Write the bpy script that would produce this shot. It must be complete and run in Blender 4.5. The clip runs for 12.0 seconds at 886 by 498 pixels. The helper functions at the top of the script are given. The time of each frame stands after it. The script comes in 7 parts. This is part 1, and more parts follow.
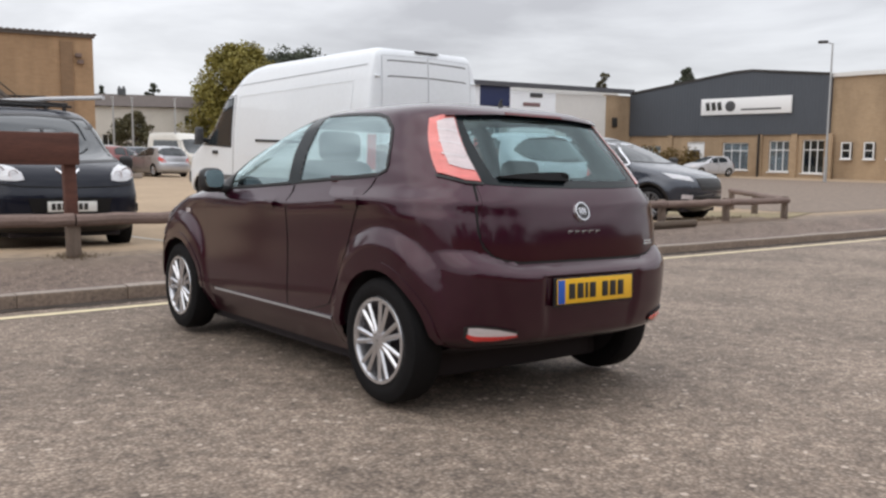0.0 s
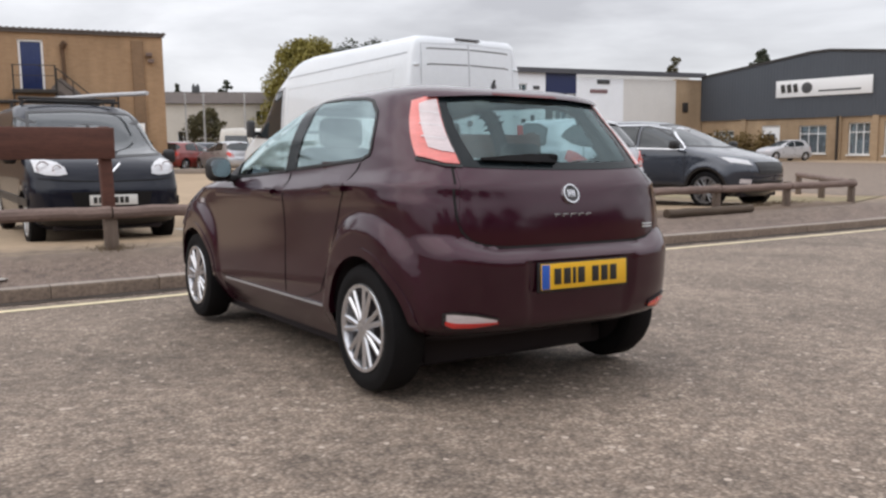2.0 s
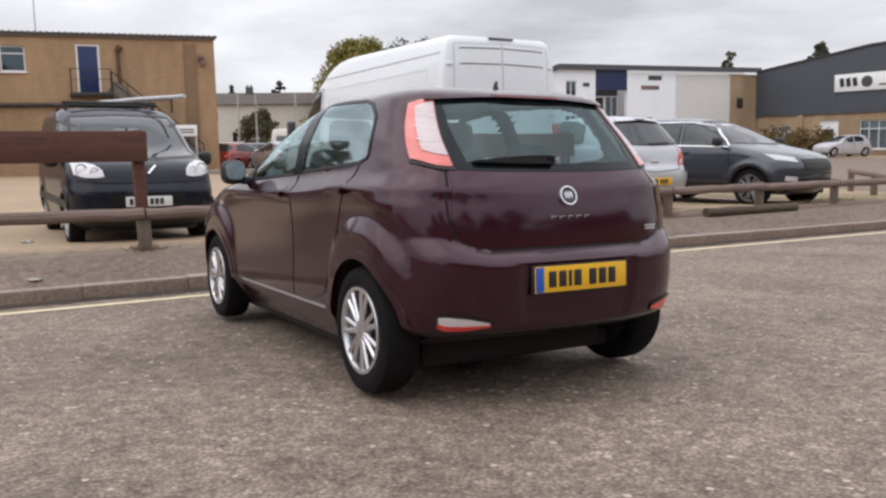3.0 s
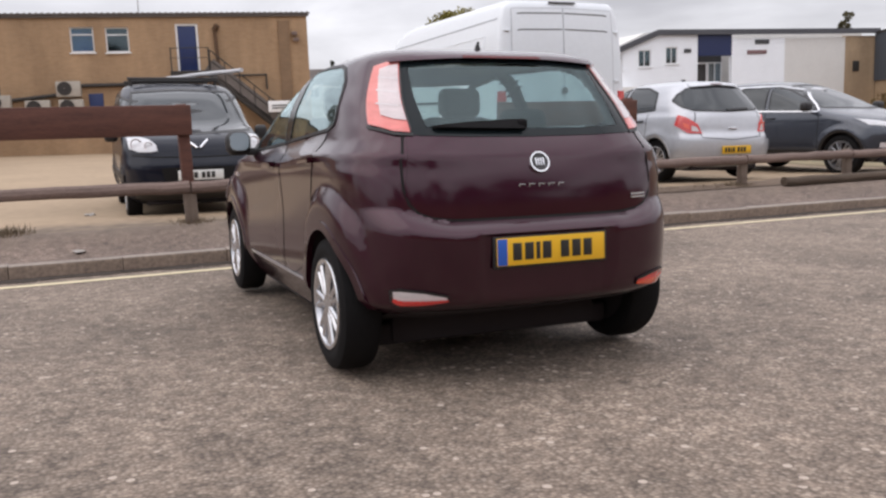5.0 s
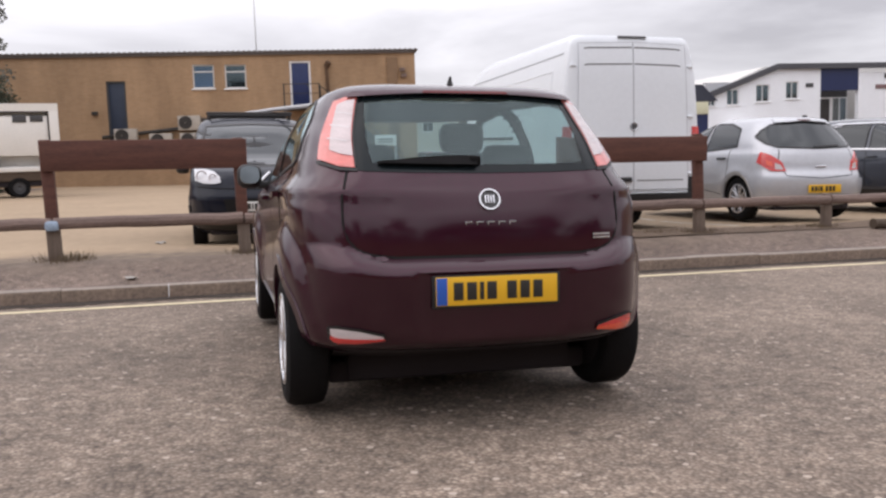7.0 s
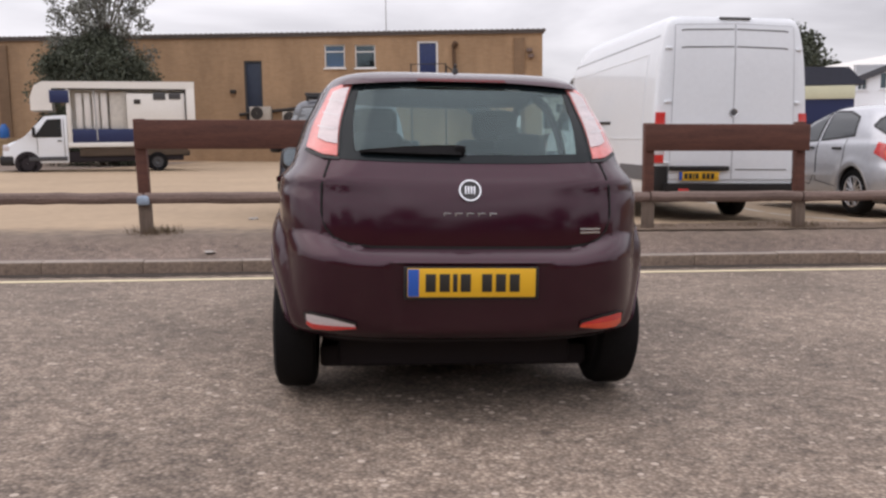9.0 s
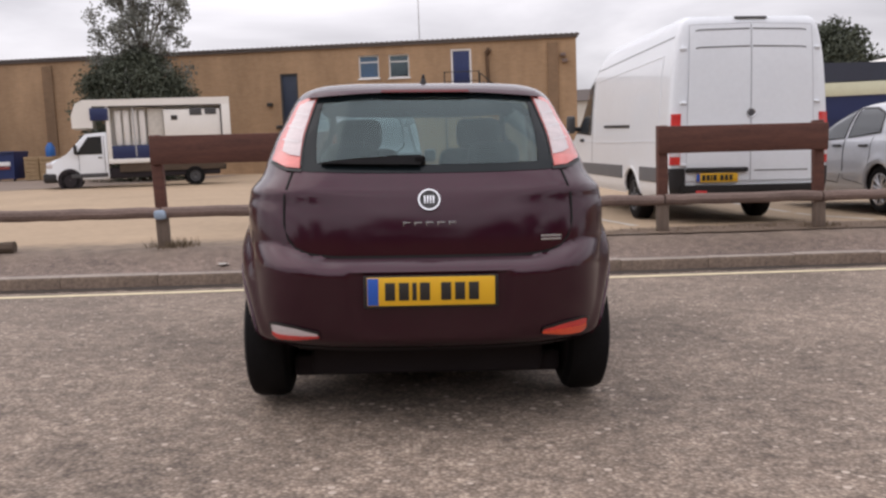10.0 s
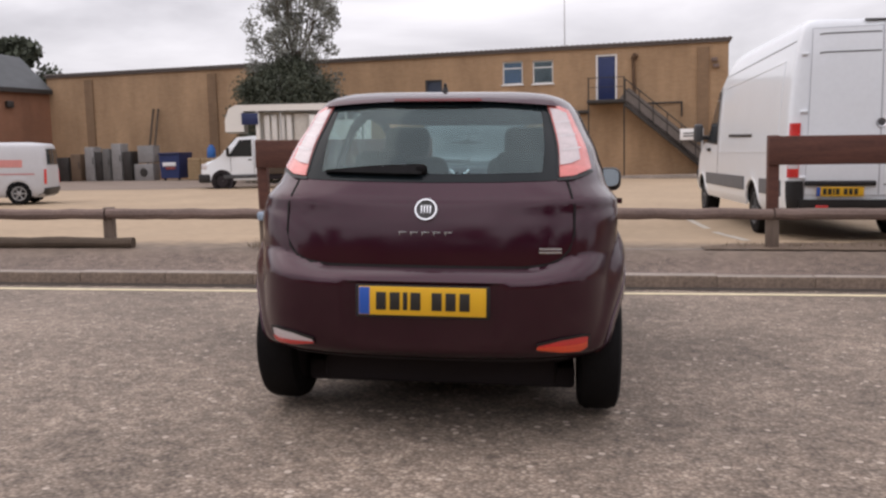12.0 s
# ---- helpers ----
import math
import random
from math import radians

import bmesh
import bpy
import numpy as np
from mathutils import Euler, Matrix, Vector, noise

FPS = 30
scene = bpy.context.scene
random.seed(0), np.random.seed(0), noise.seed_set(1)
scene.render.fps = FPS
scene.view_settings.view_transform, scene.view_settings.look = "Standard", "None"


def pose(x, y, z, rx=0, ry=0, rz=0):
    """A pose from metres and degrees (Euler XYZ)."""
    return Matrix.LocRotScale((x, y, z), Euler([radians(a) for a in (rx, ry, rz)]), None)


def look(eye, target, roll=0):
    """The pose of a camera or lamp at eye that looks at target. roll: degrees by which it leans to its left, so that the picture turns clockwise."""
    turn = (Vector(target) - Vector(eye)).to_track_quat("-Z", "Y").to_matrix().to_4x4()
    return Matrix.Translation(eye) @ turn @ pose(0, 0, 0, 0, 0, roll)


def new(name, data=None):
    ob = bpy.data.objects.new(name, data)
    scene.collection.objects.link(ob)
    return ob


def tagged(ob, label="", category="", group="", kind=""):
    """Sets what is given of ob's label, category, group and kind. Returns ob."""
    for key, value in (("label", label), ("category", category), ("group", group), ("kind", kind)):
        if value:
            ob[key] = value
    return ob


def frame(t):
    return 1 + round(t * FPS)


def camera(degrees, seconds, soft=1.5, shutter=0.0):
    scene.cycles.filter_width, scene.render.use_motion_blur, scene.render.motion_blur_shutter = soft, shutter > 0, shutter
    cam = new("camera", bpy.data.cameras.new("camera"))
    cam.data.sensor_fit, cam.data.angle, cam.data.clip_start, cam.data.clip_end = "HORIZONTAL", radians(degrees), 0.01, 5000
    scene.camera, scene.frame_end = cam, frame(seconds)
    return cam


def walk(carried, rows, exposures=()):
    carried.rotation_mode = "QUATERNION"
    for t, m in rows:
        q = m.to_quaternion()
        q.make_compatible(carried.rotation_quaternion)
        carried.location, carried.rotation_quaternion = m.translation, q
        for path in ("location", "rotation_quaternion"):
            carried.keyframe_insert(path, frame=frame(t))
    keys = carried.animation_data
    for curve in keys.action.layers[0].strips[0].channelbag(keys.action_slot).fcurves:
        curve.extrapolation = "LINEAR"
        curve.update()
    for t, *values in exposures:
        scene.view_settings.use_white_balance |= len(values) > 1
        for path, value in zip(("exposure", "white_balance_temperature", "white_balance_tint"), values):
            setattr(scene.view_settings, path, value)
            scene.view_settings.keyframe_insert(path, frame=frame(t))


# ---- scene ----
cam = camera(54.8, 12.0, soft=2.5)
PATH = [
    (0, (-3.05, -2.717, 1.214), (-1.827, -1.151, 0.987), 0.5),
    (0.5, (-2.976, -2.781, 1.215), (-1.744, -1.22, 1.0), 0.5),
    (1, (-2.845, -2.846, 1.213), (-1.659, -1.247, 1.022), -0.9),
    (1.5, (-2.765, -2.883, 1.191), (-1.648, -1.237, 0.98), -1.0),
    (2, (-2.655, -2.886, 1.176), (-1.572, -1.223, 0.928), -0.7),
    (2.5, (-2.533, -2.891, 1.178), (-1.523, -1.185, 0.912), -0.5),
    (3, (-2.425, -3.016, 1.191), (-1.448, -1.289, 0.941), -1.2),
    (3.2, (-2.396, -3.057, 1.193), (-1.465, -1.304, 0.936), -1.3),
    (4.8, (-1.825, -3.087, 1.127), (-1.073, -1.259, 0.832), -2.0),
    (5, (-1.782, -3.118, 1.137), (-1.028, -1.291, 0.832), -2.2),
    (5.5, (-1.619, -3.24, 1.16), (-0.962, -1.368, 0.908), -1.4),
    (6, (-1.449, -3.28, 1.148), (-0.883, -1.374, 0.933), -2.2),
    (6.5, (-1.266, -3.263, 1.126), (-0.731, -1.35, 0.893), -2.1),
    (6.7, (-1.189, -3.256, 1.118), (-0.667, -1.340, 0.902), -2.0),
    (8.3, (-0.637, -3.359, 1.118), (-0.334, -1.396, 0.877), -0.9),
    (8.5, (-0.584, -3.355, 1.123), (-0.341, -1.384, 0.884), -0.9),
    (9, (-0.438, -3.35, 1.144), (-0.243, -1.376, 0.888), -0.7),
    (9.5, (-0.271, -3.394, 1.156), (-0.139, -1.413, 0.915), -1.5),
    (10, (-0.095, -3.409, 1.146), (-0.003, -1.425, 0.909), -2.2),
    (10.5, (0.037, -3.35, 1.117), (0.032, -1.362, 0.906), -1.5),
    (11, (0.18, -3.321, 1.136), (0.085, -1.335, 0.92), -0.8),
    (11.5, (0.349, -3.29, 1.138), (0.203, -1.31, 0.895), -1.7),
    (12, (0.542, -3.347, 1.143), (0.283, -1.376, 0.93), -1.4),
]
walk(cam, [(t, look(eye, target, roll)) for t, eye, target, roll in PATH],
     exposures=[(0, 0.27, 6700, 9), (5, 0.30, 6720, 13), (12, 0.17, 6860, 16)])

# ---- world, sun ----
SLOPE = Vector((0.0273, 0.0235, -1)).rotation_difference(Vector((0, 0, -1))).to_matrix().to_4x4()


def make_world():
    w = bpy.data.worlds.new("overcast_sky")
    scene.world = w
    w.use_nodes = True
    nt = w.node_tree
    nt.nodes.clear()
    out = nt.nodes.new("ShaderNodeOutputWorld")
    bg = nt.nodes.new("ShaderNodeBackground")
    sky = nt.nodes.new("ShaderNodeTexSky")
    sky.sky_type = "NISHITA"
    sky.sun_disc = False
    sky.sun_elevation, sky.sun_rotation = radians(47), radians(277)
    dim = nt.nodes.new("ShaderNodeVectorMath")
    dim.operation = "SCALE"
    dim.inputs["Scale"].default_value = 0.10
    nt.links.new(sky.outputs[0], dim.inputs[0])
    co = nt.nodes.new("ShaderNodeTexCoord")
    mp = nt.nodes.new("ShaderNodeMapping")
    mp.inputs["Scale"].default_value = (1.0, 1.0, 4.2)
    nt.links.new(co.outputs["Generated"], mp.inputs["Vector"])
    nz = nt.nodes.new("ShaderNodeTexNoise")
    nz.inputs["Scale"].default_value, nz.inputs["Detail"].default_value = 2.3, 7
    nz.inputs["Roughness"].default_value, nz.inputs["Distortion"].default_value = 0.52, 0.35
    nt.links.new(mp.outputs[0], nz.inputs["Vector"])
    ramp = nt.nodes.new("ShaderNodeValToRGB")
    el = ramp.color_ramp.elements
    el[0].position, el[0].color = 0.30, (0.45, 0.46, 0.505, 1)
    el[1].position, el[1].color = 0.66, (0.875, 0.90, 0.965, 1)
    mid = el.new(0.47)
    mid.color = (0.66, 0.68, 0.735, 1)
    nt.links.new(nz.outputs["Fac"], ramp.inputs[0])
    mix = nt.nodes.new("ShaderNodeMix")
    mix.data_type = "RGBA"
    mix.inputs["Factor"].default_value = 0.93
    nt.links.new(dim.outputs[0], mix.inputs["A"])
    nt.links.new(ramp.outputs[0], mix.inputs["B"])
    up = nt.nodes.new("ShaderNodeSeparateXYZ")
    nt.links.new(co.outputs["Generated"], up.inputs[0])
    rise = nt.nodes.new("ShaderNodeMapRange")
    rise.inputs["From Min"].default_value, rise.inputs["From Max"].default_value = 0.0, 1.0
    rise.inputs["To Min"].default_value, rise.inputs["To Max"].default_value = 0.88, 2.1
    nt.links.new(up.outputs[2], rise.inputs["Value"])
    dome = nt.nodes.new("ShaderNodeVectorMath")
    dome.operation = "SCALE"
    nt.links.new(mix.outputs["Result"], dome.inputs[0])
    nt.links.new(rise.outputs[0], dome.inputs["Scale"])
    nt.links.new(dome.outputs[0], bg.inputs["Color"])
    bg.inputs["Strength"].default_value = SKY
    nt.links.new(bg.outputs[0], out.inputs[0])


SKY = 1.0
make_world()
sun = new("sun", bpy.data.lights.new("sun", "SUN"))
sun.data.energy, sun.data.angle, sun.data.color = 0.5, radians(70), (1.0, 0.96, 0.9)
sun.matrix_world = look((-24, 3, 26), (0, 0, 0))


# ---- materials ----
def nodes_of(name):
    m = bpy.data.materials.new(name)
    m.use_nodes = True
    nt = m.node_tree
    return m, nt, nt.nodes["Principled BSDF"]


def varied(nt, colour, spread, scale, coords="Object", stretch=(1, 1, 1), detail=5, rough=0.6):
    """A colour that wanders between darker and lighter by noise at two scales."""
    co = nt.nodes.new("ShaderNodeTexCoord")
    mp = nt.nodes.new("ShaderNodeMapping")
    mp.inputs["Scale"].default_value = stretch
    nt.links.new(co.outputs[coords], mp.inputs["Vector"])
    big = nt.nodes.new("ShaderNodeTexNoise")
    big.inputs["Scale"].default_value, big.inputs["Detail"].default_value = scale, detail
    big.inputs["Roughness"].default_value = rough
    fine = nt.nodes.new("ShaderNodeTexNoise")
    fine.inputs["Scale"].default_value, fine.inputs["Detail"].default_value = scale * 14, 3
    for n in (big, fine):
        nt.links.new(mp.outputs[0], n.inputs["Vector"])
    add = nt.nodes.new("ShaderNodeMath")
    add.operation = "ADD"
    half = nt.nodes.new("ShaderNodeMath")
    half.operation, half.inputs[1].default_value = "MULTIPLY", 0.5
    nt.links.new(big.outputs["Fac"], add.inputs[0])
    nt.links.new(fine.outputs["Fac"], add.inputs[1])
    nt.links.new(add.outputs[0], half.inputs[0])
    ramp = nt.nodes.new("ShaderNodeValToRGB")
    e = ramp.color_ramp.elements
    e[0].position, e[1].position = 0.33, 0.67
    e[0].color = (*[c * (1 - spread) for c in colour], 1)
    e[1].color = (*[min(1, c * (1 + spread)) for c in colour], 1)
    nt.links.new(half.outputs[0], ramp.inputs[0])
    return ramp, fine, mp


def bump(nt, bsdf, height, strength, distance=0.01):
    b = nt.nodes.new("ShaderNodeBump")
    b.inputs["Strength"].default_value, b.inputs["Distance"].default_value = strength, distance
    nt.links.new(height, b.inputs["Height"])
    nt.links.new(b.outputs[0], bsdf.inputs["Normal"])


def matte(name, colour, rough=0.7, spread=0.15, scale=3.0, metal=0.0, relief=0.15, stretch=(1, 1, 1), coords="Object"):
    m, nt, b = nodes_of(name)
    ramp, fine, _ = varied(nt, colour, spread, scale, coords, stretch)
    nt.links.new(ramp.outputs[0], b.inputs["Base Color"])
    b.inputs["Roughness"].default_value, b.inputs["Metallic"].default_value = rough, metal
    if relief:
        bump(nt, b, fine.outputs["Fac"], relief, 0.006)
    return m


def paint(name, colour, rough=0.28, metal=0.0, coat=1.0, spread=0.06, spec=0.5, gloss=0.06, ior=1.5):
    m, nt, b = nodes_of(name)
    ramp, fine, _ = varied(nt, colour, spread, 1.3)
    nt.links.new(ramp.outputs[0], b.inputs["Base Color"])
    b.inputs["Roughness"].default_value, b.inputs["Metallic"].default_value = rough, metal
    b.inputs["Coat Weight"].default_value, b.inputs["Coat Roughness"].default_value = coat, gloss
    b.inputs["Specular IOR Level"].default_value, b.inputs["Coat IOR"].default_value = spec, ior
    return m


def plain(name, colour, rough=0.5, metal=0.0):
    m, nt, b = nodes_of(name)
    b.inputs["Base Color"].default_value = (*colour, 1)
    b.inputs["Roughness"].default_value, b.inputs["Metallic"].default_value = rough, metal
    return m


def glass(name, tint=(0.75, 0.85, 0.85), see=0.75, rough=0.02):
    """A thin pane: it lets tinted light through and mirrors the sky by its angle."""
    m, nt, b = nodes_of(name)
    nt.nodes.remove(b)
    out = nt.nodes["Material Output"]
    clear = nt.nodes.new("ShaderNodeBsdfTransparent")
    clear.inputs[0].default_value = (*tint, 1)
    gloss = nt.nodes.new("ShaderNodeBsdfGlossy")
    gloss.inputs["Roughness"].default_value = rough
    gloss.inputs[0].default_value = (0.80, 0.98, 1.0, 1)
    lw = nt.nodes.new("ShaderNodeLayerWeight")
    lw.inputs["Blend"].default_value = 0.5
    fr = nt.nodes.new("ShaderNodeMath")
    fr.operation, fr.inputs[1].default_value = "POWER", 5.0
    nt.links.new(lw.outputs["Facing"], fr.inputs[0])
    base = 1 - see + 0.04
    mul = nt.nodes.new("ShaderNodeMath")
    mul.operation, mul.inputs[1].default_value = "MULTIPLY_ADD", 1 - base
    mul.inputs[2].default_value = base
    mul.use_clamp = True
    nt.links.new(fr.outputs[0], mul.inputs[0])
    mix = nt.nodes.new("ShaderNodeMixShader")
    nt.links.new(mul.outputs[0], mix.inputs[0])
    nt.links.new(clear.outputs[0], mix.inputs[1])
    nt.links.new(gloss.outputs[0], mix.inputs[2])
    nt.links.new(mix.outputs[0], out.inputs[0])
    return m


def asphalt(name, dark, light, chip, cell, spread, fleck=1.35):
    """Tarmac with pale stone chips in a darker binder, worn in broad patches."""
    m, nt, b = nodes_of(name)
    co = nt.nodes.new("ShaderNodeTexCoord")
    vo = nt.nodes.new("ShaderNodeTexVoronoi")
    vo.inputs["Scale"].default_value = cell
    vo.inputs["Randomness"].default_value = 1
    nt.links.new(co.outputs["Object"], vo.inputs["Vector"])
    sep = nt.nodes.new("ShaderNodeSeparateColor")
    nt.links.new(vo.outputs["Color"], sep.inputs[0])
    tone = nt.nodes.new("ShaderNodeValToRGB")
    e = tone.color_ramp.elements
    e[0].position, e[0].color = 0.0, (*dark, 1)
    e[1].position, e[1].color = 1.0, (*chip, 1)
    mid = e.new(0.62)
    mid.color = (*light, 1)
    nt.links.new(sep.outputs[0], tone.inputs[0])
    gap = nt.nodes.new("ShaderNodeValToRGB")
    gap.color_ramp.elements[0].position, gap.color_ramp.elements[0].color = 0.35, (1, 1, 1, 1)
    gap.color_ramp.elements[1].position, gap.color_ramp.elements[1].color = 0.75, (0.55, 0.53, 0.52, 1)
    nt.links.new(vo.outputs["Distance"], gap.inputs[0])
    mul = nt.nodes.new("ShaderNodeMix")
    mul.data_type, mul.blend_type = "RGBA", "MULTIPLY"
    mul.inputs["Factor"].default_value = 1
    nt.links.new(tone.outputs[0], mul.inputs["A"])
    nt.links.new(gap.outputs[0], mul.inputs["B"])
    patch = nt.nodes.new("ShaderNodeTexNoise")
    patch.inputs["Scale"].default_value, patch.inputs["Detail"].default_value = 0.7, 9
    patch.inputs["Roughness"].default_value = 0.65
    nt.links.new(co.outputs["Object"], patch.inputs["Vector"])
    pr = nt.nodes.new("ShaderNodeValToRGB")
    pr.color_ramp.elements[0].position, pr.color_ramp.elements[1].position = 0.3, 0.7
    pr.color_ramp.elements[0].color = (1 - spread, 1 - spread, 1 - spread, 1)
    pr.color_ramp.elements[1].color = (1 + spread, 1 + spread, 1 + spread, 1)
    nt.links.new(patch.outputs["Fac"], pr.inputs[0])
    mul2 = nt.nodes.new("ShaderNodeMix")
    mul2.data_type, mul2.blend_type = "RGBA", "MULTIPLY"
    mul2.inputs["Factor"].default_value = 1
    nt.links.new(mul.outputs["Result"], mul2.inputs["A"])
    nt.links.new(pr.outputs[0], mul2.inputs["B"])
    mott = nt.nodes.new("ShaderNodeTexNoise")
    mott.inputs["Scale"].default_value, mott.inputs["Detail"].default_value = 11, 7
    mott.inputs["Roughness"].default_value = 0.7
    nt.links.new(co.outputs["Object"], mott.inputs["Vector"])
    mr = nt.nodes.new("ShaderNodeValToRGB")
    mr.color_ramp.elements[0].position, mr.color_ramp.elements[1].position = 0.36, 0.66
    mr.color_ramp.elements[0].color, mr.color_ramp.elements[1].color = (0.67, 0.66, 0.64, 1), (1.33, 1.31, 1.26, 1)
    nt.links.new(mott.outputs["Fac"], mr.inputs[0])
    mul3 = nt.nodes.new("ShaderNodeMix")
    mul3.data_type, mul3.blend_type = "RGBA", "MULTIPLY"
    mul3.inputs["Factor"].default_value = 1
    nt.links.new(mul2.outputs["Result"], mul3.inputs["A"])
    nt.links.new(mr.outputs[0], mul3.inputs["B"])
    big = nt.nodes.new("ShaderNodeTexVoronoi")
    big.inputs["Scale"].default_value = cell * 0.34
    nt.links.new(co.outputs["Object"], big.inputs["Vector"])
    bs = nt.nodes.new("ShaderNodeSeparateColor")
    nt.links.new(big.outputs["Color"], bs.inputs[0])
    rare = nt.nodes.new("ShaderNodeMath")
    rare.operation, rare.inputs[1].default_value = "GREATER_THAN", 0.93
    nt.links.new(bs.outputs[1], rare.inputs[0])
    near = nt.nodes.new("ShaderNodeMath")
    near.operation, near.inputs[1].default_value = "LESS_THAN", 0.32
    nt.links.new(big.outputs["Distance"], near.inputs[0])
    both = nt.nodes.new("ShaderNodeMath")
    both.operation = "MULTIPLY"
    nt.links.new(rare.outputs[0], both.inputs[0])
    nt.links.new(near.outputs[0], both.inputs[1])
    stone = nt.nodes.new("ShaderNodeMix")
    stone.data_type = "RGBA"
    nt.links.new(both.outputs[0], stone.inputs["Factor"])
    nt.links.new(mul3.outputs["Result"], stone.inputs["A"])
    stone.inputs["B"].default_value = (*[min(1, c * fleck) for c in chip], 1)
    nt.links.new(stone.outputs["Result"], b.inputs["Base Color"])
    b.inputs["Roughness"].default_value = 0.85
    bump(nt, b, vo.outputs["Distance"], -0.7, 0.008)
    return m


def brickwork(name, c1, c2, mortar):
    m, nt, b = nodes_of(name)
    co = nt.nodes.new("ShaderNodeTexCoord")
    sep = nt.nodes.new("ShaderNodeSeparateXYZ")
    nt.links.new(co.outputs["Object"], sep.inputs[0])
    add = nt.nodes.new("ShaderNodeMath")
    nt.links.new(sep.outputs[0], add.inputs[0])
    nt.links.new(sep.outputs[1], add.inputs[1])
    com = nt.nodes.new("ShaderNodeCombineXYZ")
    nt.links.new(add.outputs[0], com.inputs[0])
    nt.links.new(sep.outputs[2], com.inputs[1])
    br = nt.nodes.new("ShaderNodeTexBrick")
    br.inputs["Scale"].default_value = 1
    br.inputs["Brick Width"].default_value, br.inputs["Row Height"].default_value = 0.225, 0.075
    br.inputs["Mortar Size"].default_value = 0.008
    br.inputs["Color1"].default_value, br.inputs["Color2"].default_value = (*c1, 1), (*c2, 1)
    br.inputs["Mortar"].default_value = (*mortar, 1)
    nt.links.new(com.outputs[0], br.inputs["Vector"])
    st = nt.nodes.new("ShaderNodeTexNoise")
    st.inputs["Scale"].default_value, st.inputs["Detail"].default_value = 0.45, 8
    st.inputs["Roughness"].default_value = 0.65
    mp = nt.nodes.new("ShaderNodeMapping")
    mp.inputs["Scale"].default_value = (1.6, 1.6, 0.45)
    nt.links.new(co.outputs["Object"], mp.inputs[0])
    nt.links.new(mp.outputs[0], st.inputs["Vector"])
    ra = nt.nodes.new("ShaderNodeValToRGB")
    ra.color_ramp.elements[0].position, ra.color_ramp.elements[1].position = 0.3, 0.7
    ra.color_ramp.elements[0].color, ra.color_ramp.elements[1].color = (0.72, 0.7, 0.68, 1), (1.15, 1.14, 1.12, 1)
    nt.links.new(st.outputs["Fac"], ra.inputs[0])
    mx = nt.nodes.new("ShaderNodeMix")
    mx.data_type, mx.blend_type = "RGBA", "MULTIPLY"
    mx.inputs["Factor"].default_value = 1
    nt.links.new(br.outputs["Color"], mx.inputs["A"])
    nt.links.new(ra.outputs[0], mx.inputs["B"])
    nt.links.new(mx.outputs["Result"], b.inputs["Base Color"])
    b.inputs["Roughness"].default_value = 0.9
    bump(nt, b, br.outputs["Fac"], -0.5, 0.006)
    return m


def ribbed(name, colour, pitch, rough=0.5):
    """Profiled metal cladding with upright ribs."""
    m, nt, b = nodes_of(name)
    ramp, fine, _ = varied(nt, colour, 0.08, 0.5, stretch=(1, 1, 0.3))
    nt.links.new(ramp.outputs[0], b.inputs["Base Color"])
    co = nt.nodes.new("ShaderNodeTexCoord")
    wv = nt.nodes.new("ShaderNodeTexWave")
    wv.bands_direction = "DIAGONAL"
    wv.inputs["Scale"].default_value = 1 / pitch
    mp = nt.nodes.new("ShaderNodeMapping")
    mp.inputs["Scale"].default_value = (1, 1, 0)
    nt.links.new(co.outputs["Object"], mp.inputs[0])
    nt.links.new(mp.outputs[0], wv.inputs["Vector"])
    bump(nt, b, wv.outputs["Fac"], 0.5, 0.03)
    b.inputs["Roughness"].default_value = rough
    return m


